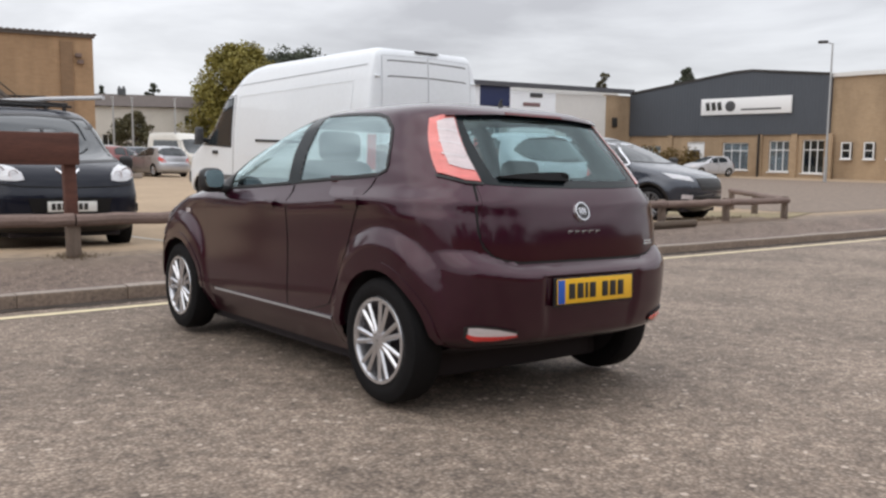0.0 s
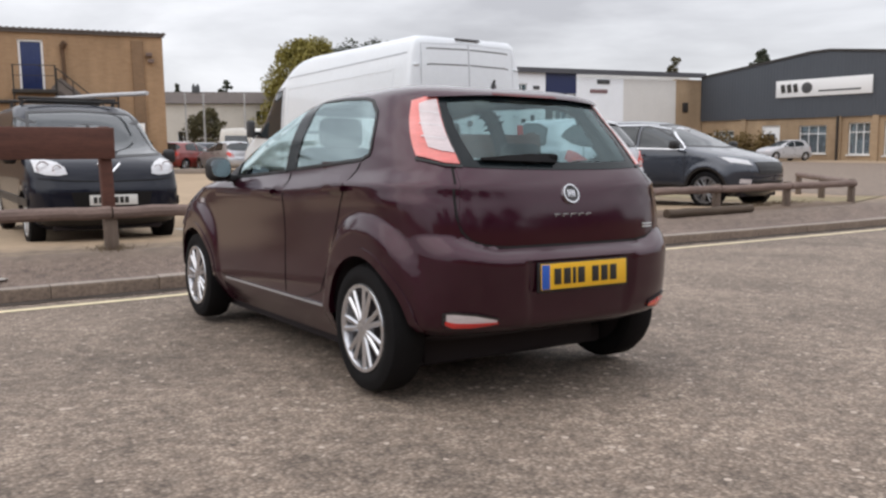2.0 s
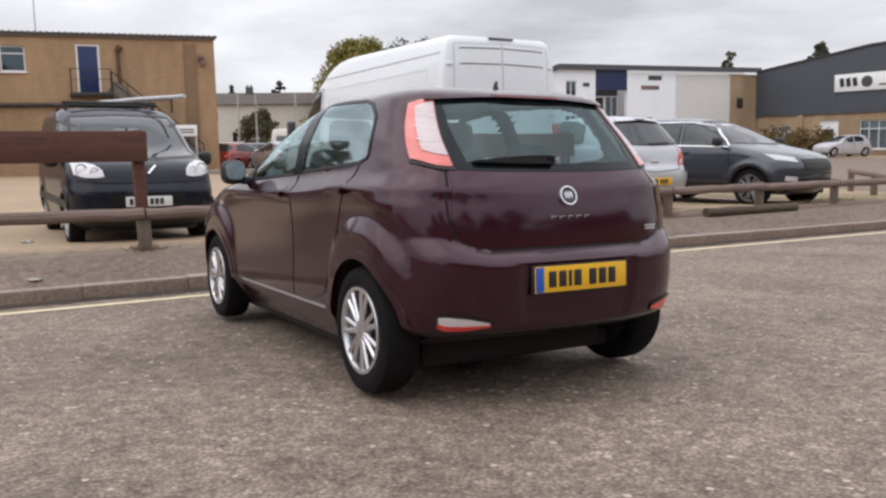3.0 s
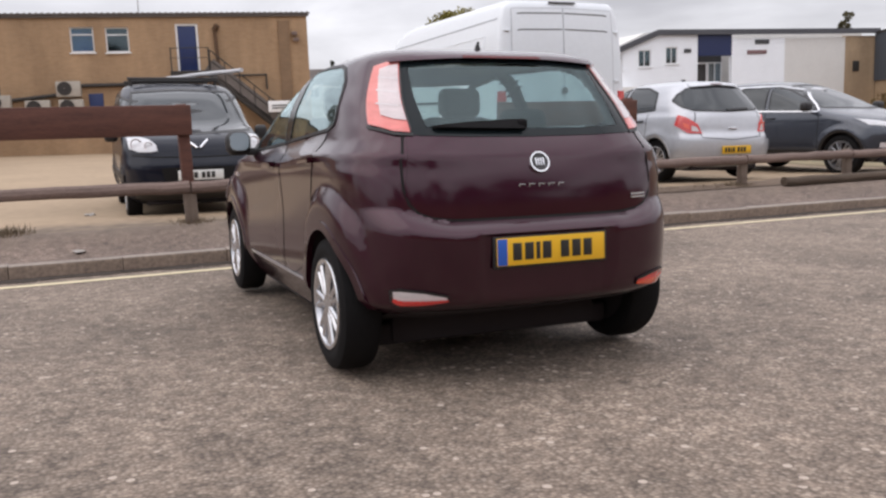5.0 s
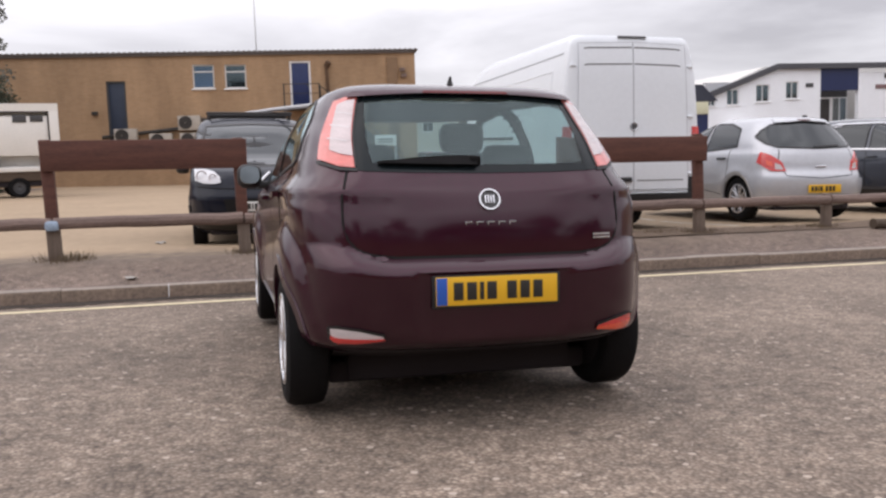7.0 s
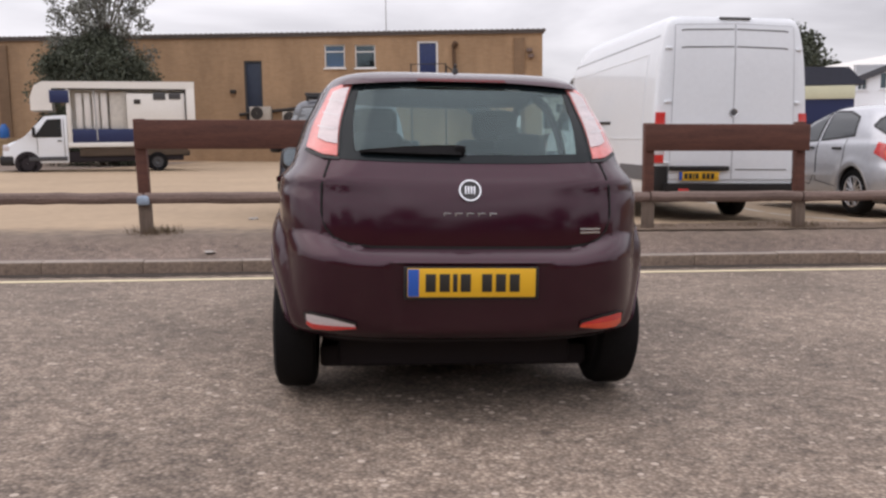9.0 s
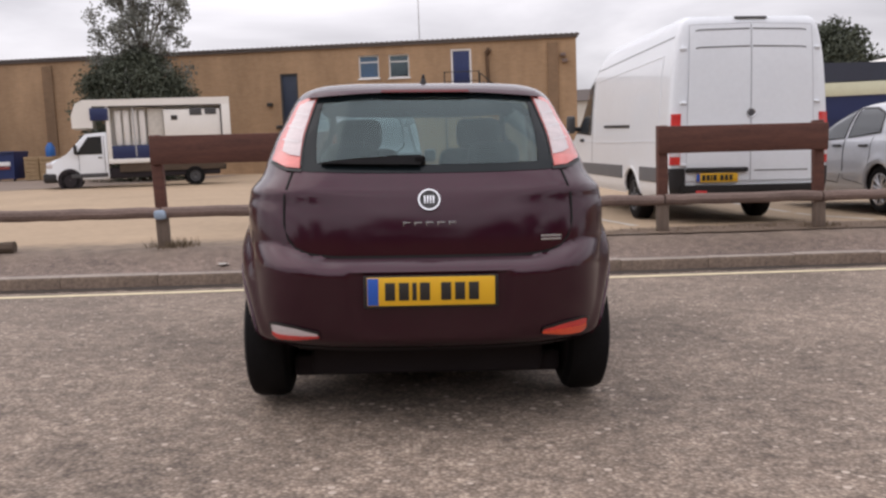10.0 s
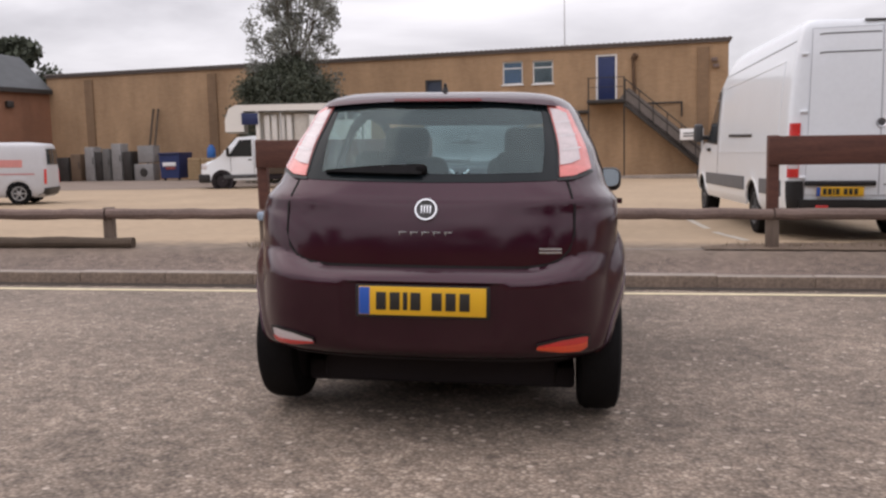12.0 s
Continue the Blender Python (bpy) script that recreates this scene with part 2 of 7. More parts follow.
def earthy(m, near, far, colour):
    """Bare earth with a ragged edge over a ground material, between two distances (start, full) from the fence line."""
    nt = m.node_tree
    b = nt.nodes["Principled BSDF"]
    base = b.inputs["Base Color"].links[0].from_socket
    co = nt.nodes.new("ShaderNodeTexCoord")
    sep = nt.nodes.new("ShaderNodeSeparateXYZ")
    nt.links.new(co.outputs["Object"], sep.inputs[0])
    lin = nt.nodes.new("ShaderNodeMath")
    lin.operation = "MULTIPLY_ADD"
    lin.inputs[1].default_value, lin.inputs[2].default_value = -0.035, -5.95
    nt.links.new(sep.outputs[0], lin.inputs[0])
    dist = nt.nodes.new("ShaderNodeMath")
    nt.links.new(lin.outputs[0], dist.inputs[0])
    nt.links.new(sep.outputs[1], dist.inputs[1])
    nz = nt.nodes.new("ShaderNodeTexNoise")
    nz.inputs["Scale"].default_value, nz.inputs["Detail"].default_value = 1.6, 8
    nz.inputs["Roughness"].default_value = 0.7
    nt.links.new(co.outputs["Object"], nz.inputs["Vector"])
    sw = nt.nodes.new("ShaderNodeMath")
    sw.operation, sw.inputs[1].default_value, sw.inputs[2].default_value = "MULTIPLY_ADD", 1.3, -0.65
    nt.links.new(nz.outputs["Fac"], sw.inputs[0])
    add = nt.nodes.new("ShaderNodeMath")
    nt.links.new(dist.outputs[0], add.inputs[0])
    nt.links.new(sw.outputs[0], add.inputs[1])
    mr = nt.nodes.new("ShaderNodeMapRange")
    mr.inputs["From Min"].default_value, mr.inputs["From Max"].default_value = near, far
    nt.links.new(add.outputs[0], mr.inputs["Value"])
    ear = nt.nodes.new("ShaderNodeValToRGB")
    ear.color_ramp.elements[0].position, ear.color_ramp.elements[1].position = 0.35, 0.7
    ear.color_ramp.elements[0].color = (*[c * 0.75 for c in colour], 1)
    ear.color_ramp.elements[1].color = (*[c * 1.25 for c in colour], 1)
    fine = nt.nodes.new("ShaderNodeTexNoise")
    fine.inputs["Scale"].default_value, fine.inputs["Detail"].default_value = 7, 6
    nt.links.new(co.outputs["Object"], fine.inputs["Vector"])
    nt.links.new(fine.outputs["Fac"], ear.inputs[0])
    mx = nt.nodes.new("ShaderNodeMix")
    mx.data_type = "RGBA"
    nt.links.new(mr.outputs[0], mx.inputs["Factor"])
    nt.links.new(base, mx.inputs["A"])
    nt.links.new(ear.outputs[0], mx.inputs["B"])
    nt.links.new(mx.outputs["Result"], b.inputs["Base Color"])


M_ROAD = asphalt("road_asphalt", (0.194, 0.151, 0.122), (0.248, 0.195, 0.158), (0.345, 0.283, 0.236), 62, 0.34)
M_PAVE = asphalt("pavement_tarmac", (0.143, 0.105, 0.087), (0.205, 0.153, 0.127), (0.292, 0.230, 0.193), 120, 0.26, 1.0)
M_YARD = matte("yard_concrete", (0.36, 0.263, 0.172), 0.9, 0.16, 0.5, relief=0.2)
earthy(M_PAVE, -0.55, -0.1, (0.20, 0.15, 0.115))
earthy(M_YARD, 0.75, 0.2, (0.22, 0.165, 0.12))
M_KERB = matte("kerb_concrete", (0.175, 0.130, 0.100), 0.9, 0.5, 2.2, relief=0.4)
# paler kerb concrete with the sky light on top faces put into its colour
M_KERBTOP = matte("lit_kerb_top", (0.30, 0.255, 0.22), 0.9, 0.3, 2.5, relief=0.4)
M_GUTTER = matte("gutter_dirt", (0.055, 0.042, 0.034), 0.95, 0.4, 6)
M_LOG = matte("dark_log", (0.085, 0.06, 0.042), 0.85, 0.4, 3, stretch=(0.6, 6, 6), relief=0.6)
M_LINE = matte("worn_road_paint", (0.70, 0.60, 0.40), 0.8, 0.22, 9, relief=0.3)
M_WHITELINE = matte("white_bay_paint", (0.46, 0.42, 0.36), 0.8, 0.2, 9)
M_BRICK = brickwork("buff_brick", (0.42, 0.268, 0.155), (0.365, 0.232, 0.132), (0.365, 0.265, 0.18))
M_BRICKSTAIN = brickwork("stained_brick", (0.25, 0.155, 0.092), (0.215, 0.135, 0.08), (0.21, 0.15, 0.10))
M_BRICKRED = brickwork("red_brick", (0.25, 0.108, 0.06), (0.22, 0.093, 0.052), (0.27, 0.17, 0.12))
M_CLAD = ribbed("grey_cladding", (0.061, 0.069, 0.083), 0.35)
M_BRICKPALE = brickwork("pale_buff_brick", (0.42, 0.30, 0.19), (0.37, 0.26, 0.16), (0.36, 0.28, 0.2))
M_ROOF = ribbed("roof_sheeting", (0.13, 0.11, 0.10), 0.3, 0.7)
M_SLATE = matte("roof_slate", (0.09, 0.095, 0.10), 0.8, 0.2, 2)
M_RENDER = matte("white_render", (0.90, 0.92, 0.95), 0.75, 0.05, 0.7)
M_CREAM = matte("cream_render", (0.70, 0.68, 0.65), 0.75, 0.06, 0.7)
M_HOUSE = matte("house_render", (0.55, 0.52, 0.47), 0.8, 0.12, 0.6)
M_NAVY = matte("navy_panel", (0.012, 0.022, 0.085), 0.4, 0.1, 1)
M_BLUE = matte("blue_paint", (0.012, 0.026, 0.105), 0.45, 0.15, 2)
M_UPVC = plain("white_upvc", (0.8, 0.8, 0.8), 0.35)
M_DARKWIN = glass("window_glass", (0.62, 0.66, 0.70), 0.96, 0.03)
M_ROOMDARK = plain("dark_room", (0.03, 0.035, 0.045), 0.9)
M_BLIND = plain("blue_blind", (0.07, 0.22, 0.52), 0.8)
M_STEEL = matte("dark_steel", (0.045, 0.04, 0.037), 0.55, 0.25, 4, metal=0.4)
M_GALV = matte("galvanised_steel", (0.42, 0.42, 0.42), 0.5, 0.12, 3, metal=0.6)
M_WOOD = matte("brown_stained_timber", (0.098, 0.036, 0.024), 0.75, 0.42, 3, stretch=(0.5, 6, 6), relief=0.5)
M_RAIL = matte("weathered_timber", (0.185, 0.130, 0.110), 0.85, 0.45, 2.5, stretch=(0.6, 6, 6), relief=0.6)
M_POST = matte("weathered_post", (0.16, 0.12, 0.095), 0.85, 0.35, 4, stretch=(6, 6, 0.8), relief=0.6)
M_TAPE = matte("pale_blue_tape", (0.30, 0.38, 0.48), 0.5, 0.4, 20)
M_EARTH = matte("bare_earth", (0.17, 0.12, 0.085), 0.95, 0.3, 5, relief=0.6)
M_GRASS = matte("dry_grass", (0.15, 0.11, 0.07), 0.9, 0.4, 6)
M_DRYCORNER = matte("dry_grass_ground", (0.25, 0.20, 0.115), 0.95, 0.35, 2.5, relief=0.6)
M_BARK = matte("bark", (0.10, 0.075, 0.055), 0.9, 0.3, 6, stretch=(5, 5, 1), relief=0.6)
M_LEAFY = matte("yellow_green_leaf", (0.20, 0.17, 0.032), 0.7, 0.45, 0.8)
M_LEAFD = matte("dark_leaf", (0.06, 0.07, 0.045), 0.75, 0.4, 0.8)
M_LEAFG = matte("silver_green_leaf", (0.17, 0.175, 0.15), 0.7, 0.4, 0.8)
M_OLIVE = matte("olive_leaf", (0.085, 0.075, 0.035), 0.75, 0.4, 0.8)
M_HEDGE = matte("ochre_hedge_leaf", (0.13, 0.085, 0.025), 0.8, 0.35, 1.5)

P_WINE = paint("burgundy_paint", (0.0355, 0.0037, 0.0132), 0.36, 0.6, 0.95, spec=0.02, gloss=0.12, ior=1.52)
P_WHITE = paint("white_paint", (0.79, 0.825, 0.86), 0.35, 0.0, 0.6, 0.03)
P_BLACK = paint("blue_black_paint", (0.008, 0.010, 0.019), 0.35, 0.0, 0.55, spec=0.03, gloss=0.05)
P_DULLWHITE = paint("dull_white_paint", (0.50, 0.50, 0.52), 0.45, 0.0, 0.3)
P_TRUCK = paint("ivory_white_paint", (0.74, 0.72, 0.68), 0.45, 0.0, 0.3)
P_SILVER = paint("silver_paint", (0.52, 0.53, 0.56), 0.33, 0.4)
P_GREY = paint("graphite_paint", (0.042, 0.049, 0.066), 0.27, 0.4)
P_RED = paint("red_paint", (0.25, 0.03, 0.025), 0.35)
P_CREAM = paint("cream_paint", (0.62, 0.60, 0.55), 0.45, 0.0, 0.3)
M_TYRE = matte("tyre_rubber", (0.008, 0.0075, 0.008), 0.8, 0.3, 8, relief=0.3)
M_TYRE.node_tree.nodes["Principled BSDF"].inputs["Specular IOR Level"].default_value = 0.15
M_BLACK = matte("black_plastic", (0.014, 0.013, 0.014), 0.5, 0.2, 8, relief=0.1)
M_GREYPL = matte("grey_plastic", (0.06, 0.06, 0.063), 0.6, 0.15, 6, relief=0.1)
M_GAP = plain("panel_gap", (0.004, 0.003, 0.003), 0.9)
M_ALLOY = paint("silver_alloy", (0.58, 0.58, 0.60), 0.25, 0.85, 0.5)
M_CHROME = plain("chrome", (0.75, 0.75, 0.77), 0.12, 1.0)
M_GLASS = glass("car_glass", (0.80, 0.92, 0.92), 0.75)
M_REARGLASS = glass("rear_car_glass", (0.56, 0.74, 0.76), 0.968)
M_FRIT = plain("black_glass_border", (0.008, 0.012, 0.014), 0.15)
M_FRIT.node_tree.nodes["Principled BSDF"].inputs["Specular IOR Level"].default_value = 0.22
M_CLOTH = matte("seat_cloth", (0.03, 0.032, 0.034), 0.9, 0.2, 20)
M_LINER = plain("black_liner", (0.022, 0.017, 0.020), 0.9)
M_YELLOW = plain("yellow_plate", (0.78, 0.44, 0.02), 0.4)
M_PLATEW = plain("white_plate", (0.75, 0.75, 0.72), 0.4)
M_EUBLUE = plain("plate_blue_band", (0.02, 0.10, 0.45), 0.4)
M_INK = plain("plate_characters", (0.02, 0.018, 0.015), 0.5)
M_SKIRT = matte("lower_panel", (0.12, 0.12, 0.125), 0.6, 0.1, 3)


def lens(name, colour, rough=0.12):
    m, nt, b = nodes_of(name)
    ramp, fine, mp = varied(nt, colour, 0.2, 8, stretch=(1, 1, 6))
    nt.links.new(ramp.outputs[0], b.inputs["Base Color"])
    b.inputs["Roughness"].default_value = rough
    b.inputs["Coat Weight"].default_value = 1.0
    b.inputs["Subsurface Weight"].default_value = 0.0
    return m


L_RED = lens("red_lens", (0.62, 0.035, 0.03))
L_CORAL = lens("coral_red_lens", (0.68, 0.145, 0.125))
L_CLEAR = lens("clear_lens", (0.60, 0.55, 0.56))
L_DARKRED = lens("dark_red_lens", (0.10, 0.006, 0.008))
L_DARKRED.node_tree.nodes["Principled BSDF"].inputs["Coat Weight"].default_value = 0.15
L_DARKRED.node_tree.nodes["Principled BSDF"].inputs["Specular IOR Level"].default_value = 0.15
L_AMBER = lens("amber_lens", (0.82, 0.085, 0.025))
L_CORE = lens("tail_lamp_core", (0.55, 0.46, 0.465), 0.22)
L_HEAD = lens("headlamp_lens", (0.56, 0.56, 0.58), 0.2)
M_DARKALLOY = paint("dark_alloy", (0.26, 0.26, 0.27), 0.35, 0.7, 0.3)

# ---- mesh helpers ----
def mesh_object(name, bm, material, smooth=True, edge=35):
    me = bpy.data.meshes.new(name)
    bmesh.ops.recalc_face_normals(bm, faces=bm.faces)
    bm.to_mesh(me)
    bm.free()
    for m in (material if isinstance(material, (list, tuple)) else [material]):
        me.materials.append(m)
    if smooth:
        me.polygons.foreach_set("use_smooth", [True] * len(me.polygons))
        me.set_sharp_from_angle(angle=radians(edge))
    return new(name, me)


def part(name, bm, material, parent, label="", smooth=True, edge=35):
    ob = mesh_object(name, bm, material, smooth, edge)
    ob.parent = parent
    if label:
        ob["label"] = label
    return ob


def root(name, m, label, category, group="", kind=""):
    ob = new(name)
    ob.empty_display_size = 0.2
    ob.matrix_basis = m
    return tagged(ob, label, category, group, kind)


def box(bm, c, s, bevel=0.0, rot=None, seg=2):
    """A box of size s round c, with its edges rounded."""
    made = bmesh.ops.create_cube(bm, size=1)["verts"]
    m = Matrix.Translation(c) @ (rot or Matrix.Identity(4)) @ Matrix.Diagonal((*s, 1))
    bmesh.ops.transform(bm, matrix=m, verts=made)
    if bevel:
        edges = list({e for v in made for e in v.link_edges})
        bmesh.ops.bevel(bm, geom=edges, offset=min(bevel, 0.45 * min(s)), segments=seg, profile=0.5, affect="EDGES")
    return bm


def boxed(c, s, bevel=0.0, rot=None, seg=2):
    return box(bmesh.new(), c, s, bevel, rot, seg)


def rod(bm, a, b, r1, r2=None, sides=10):
    a, b = Vector(a), Vector(b)
    d = b - a
    m = Matrix.Translation((a + b) / 2) @ d.to_track_quat("Z", "Y").to_matrix().to_4x4()
    bmesh.ops.create_cone(bm, cap_ends=True, segments=sides, radius1=r1, radius2=r1 if r2 is None else r2, depth=d.length, matrix=m)
    return bm


def lathe(bm, profile, sides=48, axis="X", centre=(0, 0, 0), closed=True):
    """Turns a profile of (along, radius) round an axis through centre."""
    rings = []
    for i in range(sides):
        a = 2 * math.pi * i / sides
        ring = []
        for u, r in profile:
            p = {"X": (u, r * math.cos(a), r * math.sin(a)), "Y": (r * math.cos(a), u, r * math.sin(a)), "Z": (r * math.cos(a), r * math.sin(a), u)}[axis]
            ring.append(bm.verts.new(Vector(centre) + Vector(p)))
        rings.append(ring)
    n = len(profile)
    for i in range(sides):
        p, q = rings[i], rings[(i + 1) % sides]
        for k in range(n if closed else n - 1):
            bm.faces.new((p[k], p[(k + 1) % n], q[(k + 1) % n], q[k]))
    return bm


def prism(bm, outline, lo, hi, axis="Y"):
    """Pushes a flat outline along an axis: outline is (x, z) for Y, (y, z) for X, (x, y) for Z."""
    def at(p, h):
        return {"Y": (p[0], h, p[1]), "X": (h, p[0], p[1]), "Z": (p[0], p[1], h)}[axis]
    a = [bm.verts.new(at(p, lo)) for p in outline]
    b = [bm.verts.new(at(p, hi)) for p in outline]
    bm.faces.new(a)
    bm.faces.new(b[::-1])
    for i in range(len(a)):
        j = (i + 1) % len(a)
        bm.faces.new((a[i], b[i], b[j], a[j]))
    return bm


def smoothstep(a, b, x):
    t = np.clip((x - a) / (b - a), 0, 1)
    return t * t * (3 - 2 * t)


def pchip(xs, ys, x):
    """A curve through the given points that does not overshoot."""
    xs, ys = np.asarray(xs, float), np.asarray(ys, float)
    h = np.diff(xs)
    d = np.diff(ys) / h
    s = np.zeros(len(xs))
    for i in range(1, len(xs) - 1):
        if d[i - 1] * d[i] > 0:
            w1, w2 = 2 * h[i] + h[i - 1], h[i] + 2 * h[i - 1]
            s[i] = (w1 + w2) / (w1 / d[i - 1] + w2 / d[i])
    s[0], s[-1] = d[0], d[-1]
    i = int(np.clip(np.searchsorted(xs, x) - 1, 0, len(h) - 1))
    t = (min(max(x, xs[0]), xs[-1]) - xs[i]) / h[i]
    return ((1 + 2 * t) * (1 - t) ** 2 * ys[i] + t * (1 - t) ** 2 * h[i] * s[i] + t * t * (3 - 2 * t) * ys[i + 1] + t * t * (t - 1) * h[i] * s[i + 1])


# ---- vehicles ----
class Shape:
    """A vehicle body as plan outlines stacked upwards. It points along +y, its rear bumper stands at y = 0.
    keys: rows of height, rear y, front y, half width."""

    def __init__(self, keys, rear=(0.55, 3.2), front=(0.75, 2.6), axles=(), wheel=0.31, arch=0.045, flare=0.02):
        self.keys, self.rear, self.front = keys, rear, front
        self.axles, self.wheel, self.arch, self.flare_size = axles, wheel, arch, flare
        self.z0, self.z1 = keys[0][0], keys[-1][0]

    def row(self, z):
        zs = [k[0] for k in self.keys]
        yr, yf, w = (float(pchip(zs, [k[i] for k in self.keys], z)) for i in (1, 2, 3))
        dr, df = min(self.rear[0], 0.48 * (yf - yr)), min(self.front[0], 0.48 * (yf - yr))
        return yr, yf, w, dr, df

    def flare(self, y, z):
        f = 0.0
        for a in self.axles:
            r = math.hypot(y - a, z - self.wheel)
            if z > self.wheel - 0.1:
                f += self.flare_size * math.exp(-((r - self.wheel - 0.085) / 0.055) ** 2)
        return f

    def half(self, y, z):
        yr, yf, w, dr, df = self.row(z)
        if y < yr + dr:
            s = min(max((yr + dr - y) / dr, 0), 1)
            return w * (1 - s ** self.rear[1]) ** (1 / self.rear[1]) + self.flare(y, z)
        if y > yf - df:
            s = min(max((y - yf + df) / df, 0), 1)
            return w * (1 - s ** self.front[1]) ** (1 / self.front[1]) + self.flare(y, z)
        return w + self.flare(y, z)

    def back(self, x, z):
        yr, yf, w, dr, df = self.row(z)
        s = (1 - min(abs(x) / w, 1) ** self.rear[1]) ** (1 / self.rear[1])
        return yr + dr * (1 - s)

    def nose(self, x, z):
        yr, yf, w, dr, df = self.row(z)
        s = (1 - min(abs(x) / w, 1) ** self.front[1]) ** (1 / self.front[1])
        return yf - df * (1 - s)

    # places on the skin, pushed out by d
    def on_side(self, sign):
        return lambda p, d: Vector((sign * (self.half(p[0], p[1]) + d), p[0], p[1]))

    def on_back(self, p, d):
        return Vector((p[0], self.back(p[0], p[1]) - d, p[1]))

    def on_back_share(self, p, d):
        x = p[0] * self.row(p[1])[2]
        e = 0.01
        n = Vector((-(self.back(x + e, p[1]) - self.back(x - e, p[1])) / (2 * e), 1, 0)).normalized()
        return Vector((x, self.back(x, p[1]), p[1])) - n * d

    def on_nose(self, p, d):
        return Vector((p[0], self.nose(p[0], p[1]) + d, p[1]))

    def shell(self, levels=60, n=(22, 60, 16), holes=()):
        """The skin, with wheel arches cut and holes for glass: each hole is a test of (side, x, y, z)."""
        bm = bmesh.new()
        nr, ns, nf = n
        zs = np.linspace(self.z0, self.z1, levels)
        rings = []
        for z in zs:
            yr, yf, w, dr, df = self.row(float(z))
            half = []
            for i in range(nr + 1):
                a = 0.5 * math.pi * i / nr
                half.append((w * math.sin(a) ** (2 / self.rear[1]), yr + dr * (1 - math.cos(a) ** (2 / self.rear[1]))))
            for i in range(1, ns):
                half.append((w, yr + dr + (yf - df - yr - dr) * i / ns))
            for i in range(nf, -1, -1):
                a = 0.5 * math.pi * i / nf
                half.append((w * math.sin(a) ** (2 / self.front[1]), yf - df * (1 - math.cos(a) ** (2 / self.front[1]))))
            pts = [(x + (self.flare(y, z) if x > 0.6 * w else 0), y) for x, y in half]
            ring = pts + [(-x, y) for x, y in reversed(pts[1:-1])]
            rings.append([bm.verts.new((x, y, z)) for x, y in ring])
        k = len(rings[0])
        for a, b in zip(rings, rings[1:]):
            for i in range(k):
                j = (i + 1) % k
                v = [a[i], a[j], b[j], b[i]]
                c = sum((q.co for q in v), Vector()) / 4
                if any(math.hypot(c.y - ax, c.z - self.wheel) < self.wheel + self.arch - 0.012 for ax in self.axles) and abs(c.x) > 0.55 * self.keys[3][3]:
                    continue
                if any(h(c) for h in holes):
                    continue
                bm.faces.new(v)
        bm.faces.new(rings[-1])
        return bm


def patch(bm, where, low, high, d, nu=14, nv=8, lip=0.012):
    """A panel on the skin between two lines of skin points, pushed out by d, with its edge turned in."""
    def along(line, t):
        seg = [math.dist(a, b) for a, b in zip(line, line[1:])]
        want, k = t * sum(seg), 0
        while k < len(seg) - 1 and want > seg[k]:
            want -= seg[k]
            k += 1
        u = min(want / max(seg[k], 1e-9), 1)
        return [p + (q - p) * u for p, q in zip(line[k], line[k + 1])]
    grid = []
    for i in range(nu + 1):
        a, b = along(low, i / nu), along(high, i / nu)
        grid.append([[p + (q - p) * j / nv for p, q in zip(a, b)] for j in range(nv + 1)])
    top = [[bm.verts.new(where(p, d)) for p in col] for col in grid]
    for i in range(nu):
        for j in range(nv):
            bm.faces.new((top[i][j], top[i + 1][j], top[i + 1][j + 1], top[i][j + 1]))
    if lip:
        edge = [(i, 0) for i in range(nu)] + [(nu, j) for j in range(nv)] + [(i, nv) for i in range(nu, 0, -1)] + [(0, j) for j in range(nv, 0, -1)]
        low_ring = [bm.verts.new(where(grid[i][j], d - lip)) for i, j in edge]
        for e in range(len(edge)):
            f = (e + 1) % len(edge)
            bm.faces.new((top[edge[e][0]][edge[e][1]], top[edge[f][0]][edge[f][1]], low_ring[f], low_ring[e]))
    return bm


def strip(bm, where, line, width, d, closed=False, step=0.04, thick=0.004):
    """A narrow band along a line of skin points."""
    pts = []
    line = list(line) + ([line[0]] if closed else [])
    for a, b in zip(line, line[1:]):
        n = max(1, int(math.dist(a, b) / step))
        pts += [[p + (q - p) * i / n for p, q in zip(a, b)] for i in range(n)]
    if not closed:
        pts.append(list(line[-1]))
    rows = []
    m = len(pts)
    for i, p in enumerate(pts):
        a = pts[(i - 1) % m] if closed or i else p
        b = pts[(i + 1) % m] if closed or i < m - 1 else p
        t = Vector((b[0] - a[0], b[1] - a[1])).normalized()
        s = Vector((-t.y, t.x)) * width / 2
        l, r = (p[0] + s.x, p[1] + s.y), (p[0] - s.x, p[1] - s.y)
        rows.append([bm.verts.new(where(l, d - thick)), bm.verts.new(where(l, d)), bm.verts.new(where(r, d)), bm.verts.new(where(r, d - thick))])
    for i in range(m if closed else m - 1):
        a, b = rows[i], rows[(i + 1) % m]
        for k in range(3):
            bm.faces.new((a[k], b[k], b[k + 1], a[k + 1]))
    return bm


def outline(low, high):
    return list(low) + list(reversed(high))


def inside(poly, x, y):
    hit = False
    for (x1, y1), (x2, y2) in zip(poly, poly[1:] + poly[:1]):
        if (y1 > y) != (y2 > y) and x < (x2 - x1) * (y - y1) / (y2 - y1) + x1:
            hit = not hit
    return hit


def shrunk(poly, k):
    cx, cy = sum(p[0] for p in poly) / len(poly), sum(p[1] for p in poly) / len(poly)
    out = []
    for x, y in poly:
        d = math.hypot(x - cx, y - cy)
        out.append((cx + (x - cx) * (1 - k / d), cy + (y - cy) * (1 - k / d)))
    return out


